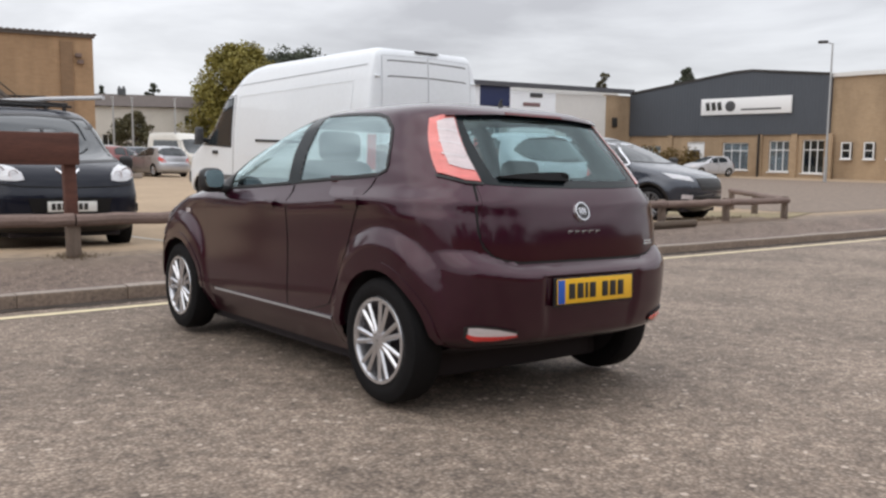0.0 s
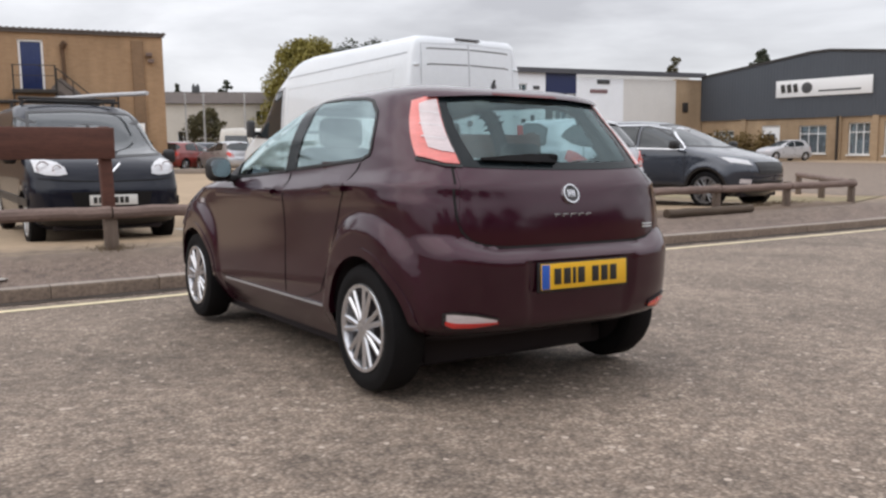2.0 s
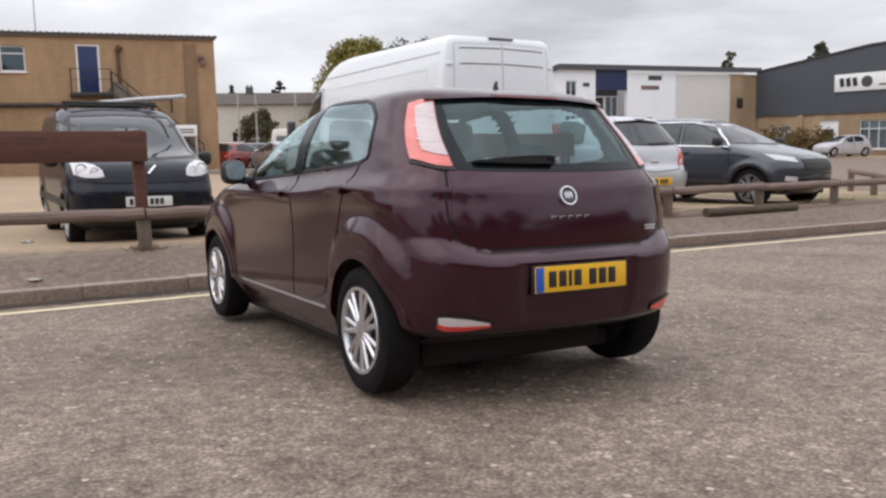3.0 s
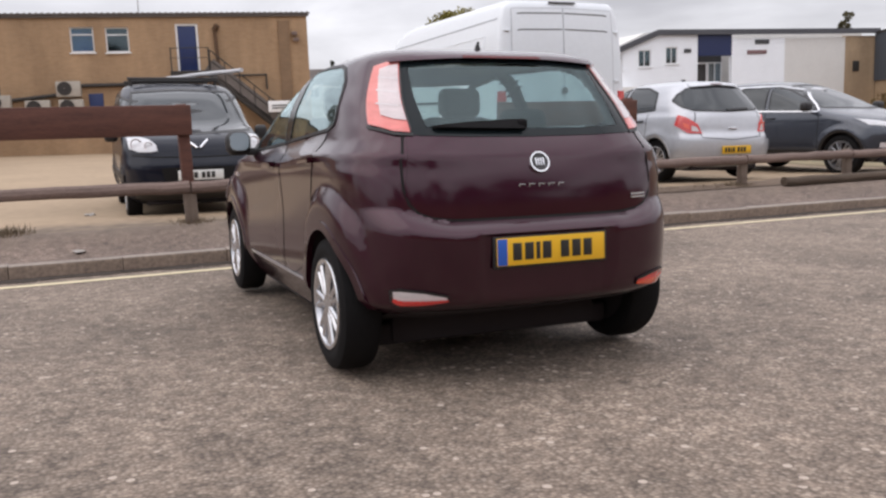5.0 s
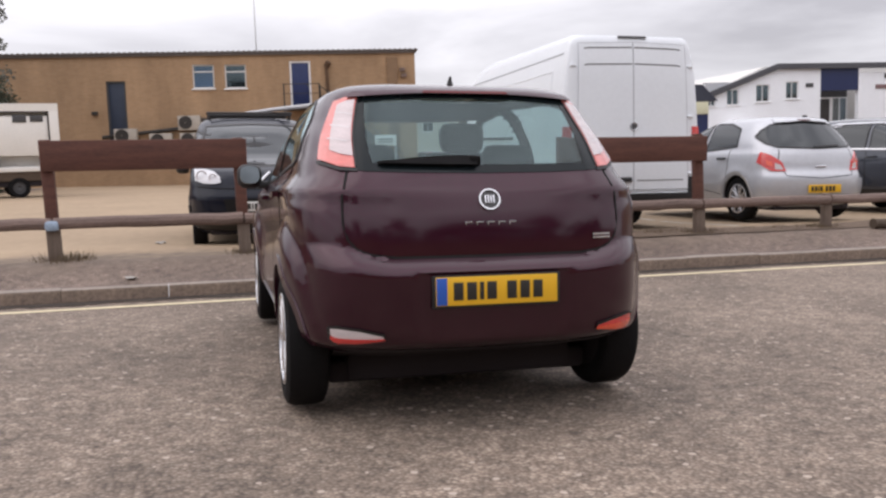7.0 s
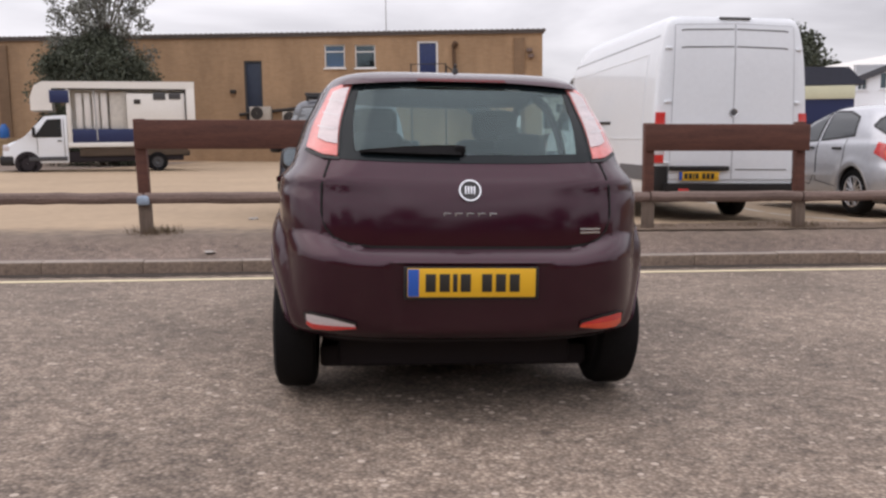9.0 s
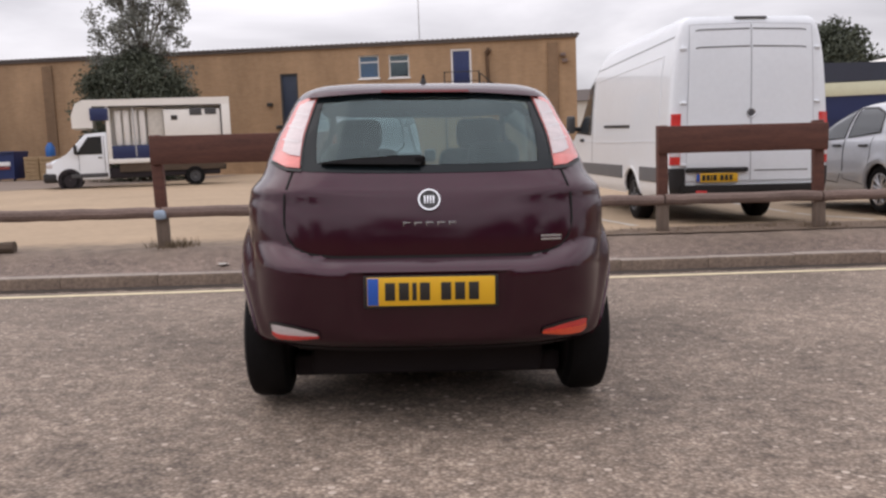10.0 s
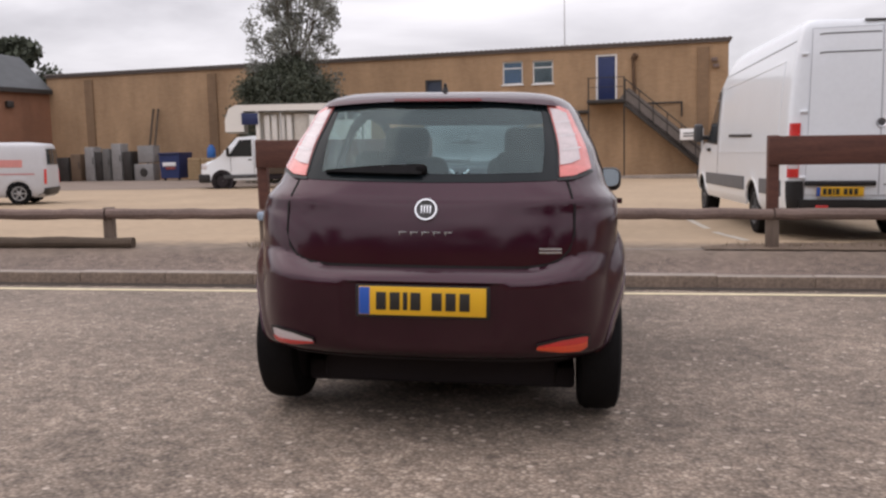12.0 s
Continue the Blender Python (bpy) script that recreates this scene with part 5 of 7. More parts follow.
        for k in range(7):
            f = k / 6
            bm = bmesh.new()
            rod(bm, (x0 + run * f, y, z0 + rise * f), (x0 + run * f, y, z0 + rise * f + 1.05), 0.025)
            part("baluster", bm, M_STEEL, esc)
        part("mesh_panel", boxed(((x0 + x1) / 2 - 0.2, -1.14, (z0 + z1) / 2 + 0.55), (ln * 0.92, 0.02, 0.62), 0, Matrix.Rotation(ang, 4, "Y")), matte("steel_mesh", (0.13, 0.11, 0.10), 0.7, 0.2, 6), esc)
    for x in (d0 - 0.25, d0 + 1.35):
        bm = bmesh.new()
        rod(bm, (x, -1.15, 0), (x, -1.15, 4.93), 0.032)
        part("leg", bm, M_STEEL, esc)
    # pipes, lamps, boxes
    bm = bmesh.new()
    rod(bm, (d0 + 1.8, -0.1, 3.4), (d0 + 1.72, -0.1, 5.85), 0.075)
    rod(bm, (d0 + 1.72, -0.1, 5.8), (d0 + 1.85, -0.2, 6.0), 0.13)
    part("flue_pipe", bm, matte("rusted_pipe", (0.10, 0.055, 0.03), 0.8, 0.3, 4), hall)
    bm = bmesh.new()
    rod(bm, (d0 - 4.6, -0.12, 3.45), (d0 - 0.3, -0.12, 3.45), 0.09)
    part("pipe", bm, M_STEEL, hall)
    bm = bmesh.new()
    rod(bm, (d0 - 8.6, -0.12, 2.75), (d0 - 4.9, -0.12, 3.1), 0.08)
    part("pipe", bm, M_STEEL, hall)
    bm = bmesh.new()
    rod(bm, (d0 + 2.3, -0.1, 3.75), (d0 + 3.9, -0.1, 3.75), 0.04)
    rod(bm, (d0 + 3.9, -0.1, 3.79), (d0 + 3.9, -0.1, 3.1), 0.04)
    part("pipe", bm, M_STEEL, hall)
    for x, z in ((d0 - 8.86, 3.85), (L - 0.62, 5.6), (L - 0.55, 5.32)):
        part("wall_lamp", boxed((x, -0.12, z), (0.26, 0.22, 0.17), 0.03), M_STEEL if z < 4 else M_RAIL, hall)
    bm = bmesh.new()
    rod(bm, (d0 - 1.55, 1.0, H), (d0 - 1.55, 1.0, H + 3.4), 0.03, 0.015)
    part("mast", bm, M_GALV, hall, "thin roof aerial mast")
    for k, (x, z) in enumerate(((d0 - 7.5, 2.45), (d0 - 5.95, 2.2), (d0 - 4.6, 2.2), (d0 - 4.65, 2.98))):
        ac = new("air_conditioner")
        ac.parent = hall
        ac.matrix_basis = Matrix.Translation((x, -0.35, z))
        part("casing", boxed((0, 0, 0.33), (1.0, 0.4, 0.66), 0.03), M_ACBOX, ac)
        part("fan_grille", lathe(bmesh.new(), [(-0.02, 0.02), (-0.02, 0.28), (0.01, 0.30), (0.01, 0.02)], 28, "Y", (-0.15, -0.21, 0.35)), M_STEEL, ac)
    part("notice_board", boxed((d0 + 4.3, -1.45, 2.25), (1.0, 0.06, 0.5), 0.01), M_UPVC, hall, "white notice board by the stair foot")
    for z in (2.18, 2.3):
        part("text_line", boxed((d0 + 4.3, -1.49, z), (0.7, 0.02, 0.05)), M_GREYPL, hall, smooth=False)
    part("board_post", boxed((d0 + 4.75, -1.42, 1.2), (0.08, 0.08, 2.4), 0.01), M_GALV, hall)
    part("blue_shutter", boxed((d0 - 3.6, -0.03, 2.45), (0.6, 0.08, 1.3), 0.01), M_BLUE, hall)
    return hall


brick_hall()


def red_wing():
    """The red brick wing that meets the workshop at its far end, with a grey mansard."""
    wing = root("red_brick_building", frame_of((-35.9, 17.3, -0.4), (8.6, 24.4)), "red brick building with dark grey steep roof", "building")
    L = 25.9
    part("wall", wall_with_holes(L, 5.75, 0.3, [(14.0, 15.0, 2.2, 3.3)]), M_BRICKRED, wing, smooth=False)
    window_part(wing, 14.0, 15.0, 2.2, 3.3, 1, 0)
    bm = prism(bmesh.new(), [(-0.25, 5.62), (-0.25, 5.8), (2.2, 7.75), (6.5, 8.5), (12, 8.5), (12, 5.62)], -0.2, L, "X")
    part("roof", bm, M_SLATE, wing, smooth=False)
    part("fascia", boxed((L / 2, -0.27, 5.66), (L, 0.06, 0.22)), M_STEEL, wing, smooth=False)
    bm = bmesh.new()
    box(bm, (L - 2.6, -0.12, 4.9), (0.4, 0.24, 0.35), 0.04)
    part("wall_lamp", bm, M_STEEL, wing)
    part("end_wall", boxed((L - 0.15, 6, 2.87), (0.3, 11.4, 5.74)), M_BRICKRED, wing, smooth=False)


red_wing()


def white_unit():
    """White rendered unit with a navy entrance; local x runs to the right along the facade from the navy panel's right edge."""
    unit = root("white_commercial_unit", frame_of((37.4, 41.7, -0.9), (1, -0.09)), "white rendered commercial unit with navy entrance bay", "building")
    H, left, bay = 6.62, -10.1, -2.55
    holes = [(-9.95, -9.4, 4.45, 5.35), (-8.7, -7.9, 4.5, 5.45), (-6.8, -5.9, 4.65, 5.7), (-4.85, -4.0, 4.8, 5.85)]
    low = [(-6.6, -5.8, 3.02, 3.52), (-4.9, -4.0, 3.1, 3.58)]
    cut = [(a - left, b - left, c, d) for a, b, c, d in holes + low]
    top = [(0, H - 1.75), (4.6, H), (bay - left, H)]
    wl = part("wall", wall_with_holes(bay - left, H, 0.3, cut, top), M_RENDER, unit, smooth=False)
    wl.matrix_basis = Matrix.Translation((left, 0, 0))
    for a, b, c, d in holes + low:
        window_part(unit, a, b, c, d, 1, 0.0, M_ROOMDARK, M_UPVC, 0.1)
    part("navy_panel", boxed((bay / 2, 0.15, H - 0.68), (-bay, 0.3, 1.36)), M_NAVY, unit, smooth=False)
    part("bay_wall", boxed((bay / 2, 1.2, 2.9), (-bay, 0.2, 5.8)), M_GREYPL, unit, smooth=False)
    door_part(unit, bay + 0.15, -1.2, 0.9, 4.9, M_STEEL, M_UPVC, 0.95)
    window_part(unit, -1.15, -0.1, 0.9, 4.9, 1, 0.5, M_CREAM, M_UPVC, 0.95, False)
    part("wall", boxed((2.05, 0.15, H / 2 - 0.15), (4.1, 0.3, H - 0.3)), M_RENDER, unit, smooth=False)
    part("wall", boxed((6.55, 0.17, H / 2 - 0.15), (4.9, 0.3, H - 0.3)), M_CREAM, unit, smooth=False)
    part("brick_pier", boxed((10.4, 0.16, H / 2 - 0.1), (2.8, 0.3, H - 0.2)), M_BRICKPALE, unit, smooth=False)
    part("vent", boxed((9.9, -0.04, 4.4), (0.5, 0.1, 0.7), 0.03), M_STEEL, unit)
    bm = prism(bmesh.new(), [(left - 0.2, H - 1.85), (left - 0.2, H - 1.5), (left + 4.6, H + 0.28), (11.7, H + 0.28), (11.7, H - 0.05), (left + 4.65, H - 0.05)], -0.25, 0.0, "Y")
    part("fascia", bm, matte("grey_fascia", (0.075, 0.075, 0.085), 0.5, 0.1, 1), unit, smooth=False)
    bm = prism(bmesh.new(), [(left, H - 1.7), (left + 4.6, H + 0.25), (11.6, H + 0.25), (11.6, 0), (left, 0)], 1.35, 14, "Y")
    part("bulk", bm, M_CREAM, unit, smooth=False)
    part("side_wall", boxed((left + 0.15, 1.2, (H - 1.8) / 2), (0.3, 1.8, H - 1.8)), M_RENDER, unit, smooth=False)
    for x, z, w, h, m in ((2.3, 6.1, 1.1, 0.3, M_GREYPL), (1.9, 5.45, 1.5, 0.26, matte("faded_red_sign", (0.22, 0.13, 0.13), 0.6, 0.2, 4)), (-3.3, 5.6, 0.5, 0.25, M_GREYPL), (-3.6, 3.6, 0.3, 0.4, M_GREYPL), (1.8, 3.3, 0.6, 0.25, M_GREYPL)):
        part("sign", boxed((x, -0.03, z), (w, 0.05, h), 0.02), m, unit)
    part("porch", boxed((-8.1, -0.8, 2.95), (1.9, 1.6, 0.9), 0.03), M_CREAM, unit)
    return unit


white_unit()


def clad_unit():
    """The grey clad unit with its white sign; local x runs along the facade towards the road."""
    unit = root("grey_clad_unit", frame_of((48.9, 40.6, -1.26), (0, -1)) @ Matrix.Scale(1.117, 4), "industrial unit with grey upper cladding over buff brick", "building")
    L, H0 = 14.1, 3.35
    holes = [(1.0, 2.6, 1.5, 2.7), (4.7, 6.0, 0.35, 2.95), (7.3, 9.1, 1.25, 2.9), (10.45, 11.75, 1.2, 3.0), (12.55, 13.85, 1.15, 3.05)]
    part("wall", wall_with_holes(L, H0, 0.3, holes), M_BRICKPALE, unit, smooth=False)
    for k, h in enumerate(holes):
        if k == 1:
            door_part(unit, *h, M_UPVC, M_UPVC, 0.1)
            part("door_glass", boxed(((h[0] + h[1]) / 2, 0.06, 1.9), (0.55, 0.03, 1.1)), M_ROOMDARK, unit, smooth=False)
        else:
            window_part(unit, *h, 2, 0.7, M_CREAM if k in (0, 2, 3) else M_ROOMDARK)
    bm = prism(bmesh.new(), [(0, H0), (L, H0), (L, 6.66), (9.2, 7.16), (8.0, 7.13), (0, 6.2)], -0.12, 0.2, "Y")
    part("cladding", bm, M_CLAD, unit, "dark grey profiled cladding", smooth=False)
    part("gable_trim", strip(bmesh.new(), lambda p, d: Vector((p[0], -0.12 - d, p[1])), [(0, 6.22), (8.0, 7.14), (9.2, 7.17), (L, 6.67)], 0.14, 0.06, thick=0.06), M_STEEL, unit)
    bm = prism(bmesh.new(), [(0, 0), (L, 0), (L, 6.6), (9.2, 7.1), (8.0, 7.07), (0, 6.15)], 0.45, 16, "Y")
    part("bulk", bm, M_CREAM, unit, smooth=False)
    part("brick_wing", boxed((L + 12, 0.45, 3.25), (24, 0.6, 6.5)), M_BRICKPALE, unit, smooth=False)
    part("wing_roof", boxed((L + 12, 3, 6.6), (24.2, 6, 0.22)), M_CREAM, unit, smooth=False)
    for k in range(6):
        x = L + 0.75 + 1.25 * k
        window_part(unit, x, x + 0.55, 2.0, 2.9, 0, 0.5, M_ROOMDARK, M_UPVC, -0.02)
    for x in (-0.3, 3.4, 9.9, 12.1, L + 0.1):
        part("pier", boxed((x, -0.06, 1.7), (0.35, 0.12, 3.4)), M_BRICKPALE, unit, smooth=False)
    # sign with bars for its lettering
    sg = new("sign")
    sg.parent = unit
    sg.matrix_basis = Matrix.Translation((8.85, -0.2, 5.1))
    part("board", boxed((0, 0, 0), (6.1, 0.08, 1.0), 0.01), M_UPVC, sg, "long white sign board")
    for k in range(3):
        part("letter_bar", boxed((-2.55 + 0.42 * k, -0.05, 0.02), (0.28, 0.03, 0.5), 0.01, Matrix.Rotation(radians(-10), 4, "Y")), M_INK, sg)
    bm = bmesh.new()
    bmesh.ops.create_uvsphere(bm, u_segments=14, v_segments=8, radius=0.36)
    bmesh.ops.scale(bm, vec=(1, 0.08, 0.9), verts=bm.verts)
    e = part("emblem", bm, M_GREYPL, sg)
    e.location = (-0.95, -0.06, 0)
    part("text_line", boxed((1.1, -0.05, -0.22), (2.6, 0.02, 0.09)), M_GREYPL, sg, smooth=False)
    part("pipe", boxed((9.9, -0.2, 1.7), (0.1, 0.1, 3.4)), M_STEEL, unit)
    return unit


clad_unit()

# ---- other vehicles ----
M_TINT = plain("dark_tinted_glass", (0.02, 0.026, 0.03), 0.06)
M_TINT.node_tree.nodes["Principled BSDF"].inputs["Coat Weight"].default_value = 0.3


def placed(x, y, heading, dz=0.0):
    """Stands a vehicle's rear end at x, y on the yard; heading turns +y to the left, in degrees."""
    tilt = Matrix.Rotation(-0.018 * -1, 4, "Y")
    return Matrix.Translation((x, y, float(yard_z(x, y)) + dz)) @ tilt @ Matrix.Rotation(radians(heading), 4, "Z")


def vehicle(name, sh, m, body, label, category, levels=44, n=(14, 40, 14), sides=(), backs=(), noses=(), width=0.19, rim=0.2, track=0.72, alloy=M_ALLOY, spokes=7, inner=0.5, group=""):
    car = root(name, m, label, category, group)
    part("body", sh.shell(levels, n), body, car)
    arch_parts(car, sh, body if body is not P_GREY else M_BLACK, inner)
    for lo, hi in sides:
        for sg in (-1, 1):
            w = part("side_window", patch(bmesh.new(), sh.on_side(sg), lo, hi, 0.006, 12, 8, 0.012), M_TINT, car)
            part("window_seal", strip(bmesh.new(), sh.on_side(sg), outline(lo, hi), 0.022, 0.010, True, thick=0.012), M_BLACK, w)
    for lo, hi in backs:
        w = part("rear_window", patch(bmesh.new(), sh.on_back, lo, hi, 0.006, 18, 8, 0.012), M_TINT, car)
        part("window_seal", strip(bmesh.new(), sh.on_back, outline(lo, hi), 0.022, 0.010, True, thick=0.012), M_BLACK, w)
    for lo, hi in noses:
        w = part("windscreen", patch(bmesh.new(), sh.on_nose, lo, hi, 0.006, 20, 10, 0.012), M_TINT, car)
        part("window_seal", strip(bmesh.new(), sh.on_nose, outline(lo, hi), 0.03, 0.010, True, thick=0.012), M_BLACK, w)
    for a in sh.axles:
        for sg in (-1, 1):
            wheel_thing(car, sg * track, a, sh.wheel, width, rim, sg, spokes, alloy, spokes > 6)
    length = sh.keys[4][2] - sh.keys[4][1]
    part("floor_pan", boxed((0, sh.keys[4][1] + length / 2, sh.z0 + 0.04), (1.2, length * 0.9, 0.1), 0.02), M_LINER, car)
    return car


M_SEAM = plain("pale_seam", (0.40, 0.42, 0.45), 0.6)

# white high-roof van, its rear to the fence
VAN = Shape([(z + 0.06, a, b, w) for z, a, b, w in [
    (0.30, 0.06, 6.42, 0.93), (0.42, 0.0, 6.64, 0.975), (0.60, 0.0, 6.74, 0.99), (0.95, 0.0, 6.64, 0.992), (1.10, 0.0, 6.42, 0.99), (1.28, 0.01, 6.0, 0.985),
    (1.42, 0.015, 5.72, 0.98), (1.7, 0.022, 5.40, 0.962), (2.0, 0.032, 5.12, 0.935), (2.21, 0.045, 4.78, 0.905), (2.38, 0.06, 4.50, 0.868), (2.47, 0.075, 4.25, 0.835),
    (2.515, 0.10, 4.0, 0.795), (2.54, 0.15, 3.7, 0.735), (2.555, 0.26, 3.2, 0.60), (2.562, 0.5, 2.5, 0.35)]], (0.13, 4.5), (0.75, 2.7), (1.8, 5.72), 0.345, 0.06, 0.012)


def big_van():
    m = placed(4.18, 6.93, 0.0, -0.07)
    sh = VAN
    car = vehicle("panel_van", sh, m, P_WHITE, "white high-roof panel van backed up to the fence", "van", 60, (16, 60, 18),
                  sides=[([(5.76, 1.30), (4.36, 1.24)], [(5.22, 2.02), (4.34, 2.08)])], noses=[([(-0.82, 1.48), (0, 1.46), (0.82, 1.48)], [(-0.70, 2.04), (0, 2.10), (0.70, 2.04)])],
                  width=0.225, rim=0.21, track=0.83, alloy=M_GREYPL, spokes=6, inner=0.62)
    ob = sh.on_back
    for sg in (-1, 1):
        lo, hi = [(sg * 0.004, 0.60), (sg * 0.80, 0.60)], [(sg * 0.004, 2.50), (sg * 0.755, 2.48)]
        door = part("rear_door", patch(bmesh.new(), ob, lo, hi, 0.012, 12, 24, 0.014), P_WHITE, car)
        for z in (0.72, 1.06):
            part("recess_line", strip(bmesh.new(), ob, [(sg * 0.05, z), (sg * 0.72, z)], 0.014, 0.0145, thick=0.004), M_SKIRT, door)
        for z in (2.21, 2.42):
            part("pressed_rib", strip(bmesh.new(), ob, [(sg * 0.02, z + 0.012), (sg * 0.62, z), (sg * 0.68, z - 0.01)], 0.016, 0.015, thick=0.006), M_SKIRT, door)
        for z in (0.8, 1.55, 2.2):
            part("hinge", boxed(ob((sg * 0.83, z), 0.006), (0.08, 0.04, 0.035), 0.012), P_WHITE, door)
        part("door_gap", strip(bmesh.new(), ob, outline(lo, hi), 0.006, 0.013, True, thick=0.003), M_SEAM, door)
        bsh = lambda p, d, s=sg: sh.on_back_share((s * p[0], p[1]), d)
        lamp = part("tail_lamp", patch(bmesh.new(), bsh, [(0.875, 0.80), (0.985, 0.80)], [(0.875, 1.42), (0.98, 1.42)], 0.018, 6, 10, 0.03), L_RED, car)
        part("clear_core", patch(bmesh.new(), bsh, [(0.88, 0.90), (0.98, 0.90)], [(0.88, 0.95), (0.98, 0.95)], 0.021, 5, 3, 0.01), L_CLEAR, lamp)
        part("corner_bumper", patch(bmesh.new(), bsh, [(0.82, 0.34), (0.99, 0.34)], [(0.82, 0.76), (0.99, 0.76)], 0.02, 6, 4, 0.03), M_BLACK, car)
        where = sh.on_side(sg)
        part("rubbing_strip", patch(bmesh.new(), where, [(6.35, 0.58), (6.18, 0.58)], [(6.35, 0.78), (6.18, 0.78)], 0.02, 3, 3, 0.02), M_GREYPL, car)
        part("side_moulding", patch(bmesh.new(), where, [(5.25, 0.57), (2.27, 0.57)], [(5.25, 0.76), (2.27, 0.76)], 0.016, 20, 3, 0.02), M_SKIRT, car, "grey side moulding")
        part("side_moulding", patch(bmesh.new(), where, [(1.33, 0.57), (0.3, 0.57)], [(1.33, 0.76), (0.3, 0.76)], 0.016, 10, 3, 0.02), M_SKIRT, car)
        part("slide_rail", patch(bmesh.new(), where, [(3.4, 1.33), (1.9, 1.30)], [(3.4, 1.37), (1.9, 1.34)], 0.012, 10, 2, 0.01), M_BLACK, car)
        part("cab_door_gap", strip(bmesh.new(), where, [(4.28, 0.6), (4.25, 2.12), (5.22, 2.08)], 0.012, 0.003, thick=0.002), M_GAP, car)
        part("pressed_panel", strip(bmesh.new(), where, [(4.1, 1.1), (4.1, 2.1), (0.5, 2.16), (0.5, 1.1), (4.1, 1.1)], 0.02, 0.006, thick=0.006), P_WHITE, car)
        part("roof_seam", strip(bmesh.new(), where, [(4.4, 2.28), (0.2, 2.36)], 0.014, 0.006, thick=0.006), M_SEAM, car)
        part("door_handle", boxed(where((5.0, 1.15), 0.02), (0.05, 0.2, 0.06), 0.02), M_BLACK, car)
        mir = part("door_mirror", boxed((sg * 1.12, 5.45, 1.44), (0.16, 0.10, 0.32), 0.045, None, 3), M_GREYPL, car)
        part("mirror_arm", boxed((sg * 1.01, 5.47, 1.36), (0.18, 0.06, 0.08), 0.02), M_BLACK, mir)
        part("repeater", boxed(where((5.95, 1.22), 0.004), (0.02, 0.05, 0.04), 0.008), M_BLACK, car)
    part("bumper", patch(bmesh.new(), ob, [(-0.86, 0.36), (0, 0.34), (0.86, 0.36)], [(-0.86, 0.55), (0, 0.55), (0.86, 0.55)], 0.06, 20, 5, 0.09), M_BLACK, car, "black step bumper")
    part("reflector", boxed(ob((-0.62, 0.46), 0.065), (0.14, 0.02, 0.05), 0.008), L_RED, car)
    number_plate(car, -0.42, -0.03, 0.64, 0, M_YELLOW, True, -1)
    part("plate_lamp_bar", boxed((-0.42, -0.025, 0.735), (0.78, 0.05, 0.06), 0.02), M_BLACK, car)
    bm = lathe(bmesh.new(), [(-0.02, 0.002), (-0.02, 0.04), (-0.012, 0.052), (0.02, 0.054), (0.02, 0.002)], 24, "Y", (0.0, ob((0, 1.42), 0.01).y, 1.42))
    bd = part("badge", bm, M_GREYPL, car)
    bm = lathe(bmesh.new(), [(-0.005, 0.042), (-0.008, 0.048), (0.005, 0.050), (0.005, 0.036)], 24, "Y", (0, ob((0, 1.42), 0.028).y, 1.42))
    part("badge_ring", bm, M_CHROME, bd)
    part("brake_lamp", patch(bmesh.new(), ob, [(-0.2, 2.560), (0.2, 2.560)], [(-0.19, 2.582), (0.19, 2.582)], 0.03, 8, 3, 0.03), M_BLACK, car)


big_van()

# small black van facing the fence
MINI = Shape([(0.20, 0.10, 3.70, 0.75), (0.30, 0.03, 3.86, 0.81), (0.45, 0.0, 3.94, 0.835), (0.62, 0.0, 3.95, 0.84), (0.74, 0.0, 3.90, 0.84), (0.84, 0.0, 3.86, 0.835), (0.94, 0.0, 3.74, 0.828),
              (1.02, 0.01, 3.42, 0.82), (1.10, 0.012, 3.10, 0.81), (1.30, 0.02, 2.78, 0.785), (1.48, 0.04, 2.48, 0.75), (1.57, 0.06, 2.25, 0.72), (1.635, 0.10, 2.0, 0.65), (1.665, 0.22, 1.8, 0.48), (1.675, 0.5, 1.5, 0.2)],
             (0.2, 4), (0.55, 3.0), (0.72, 3.23), 0.30, 0.05, 0.015)


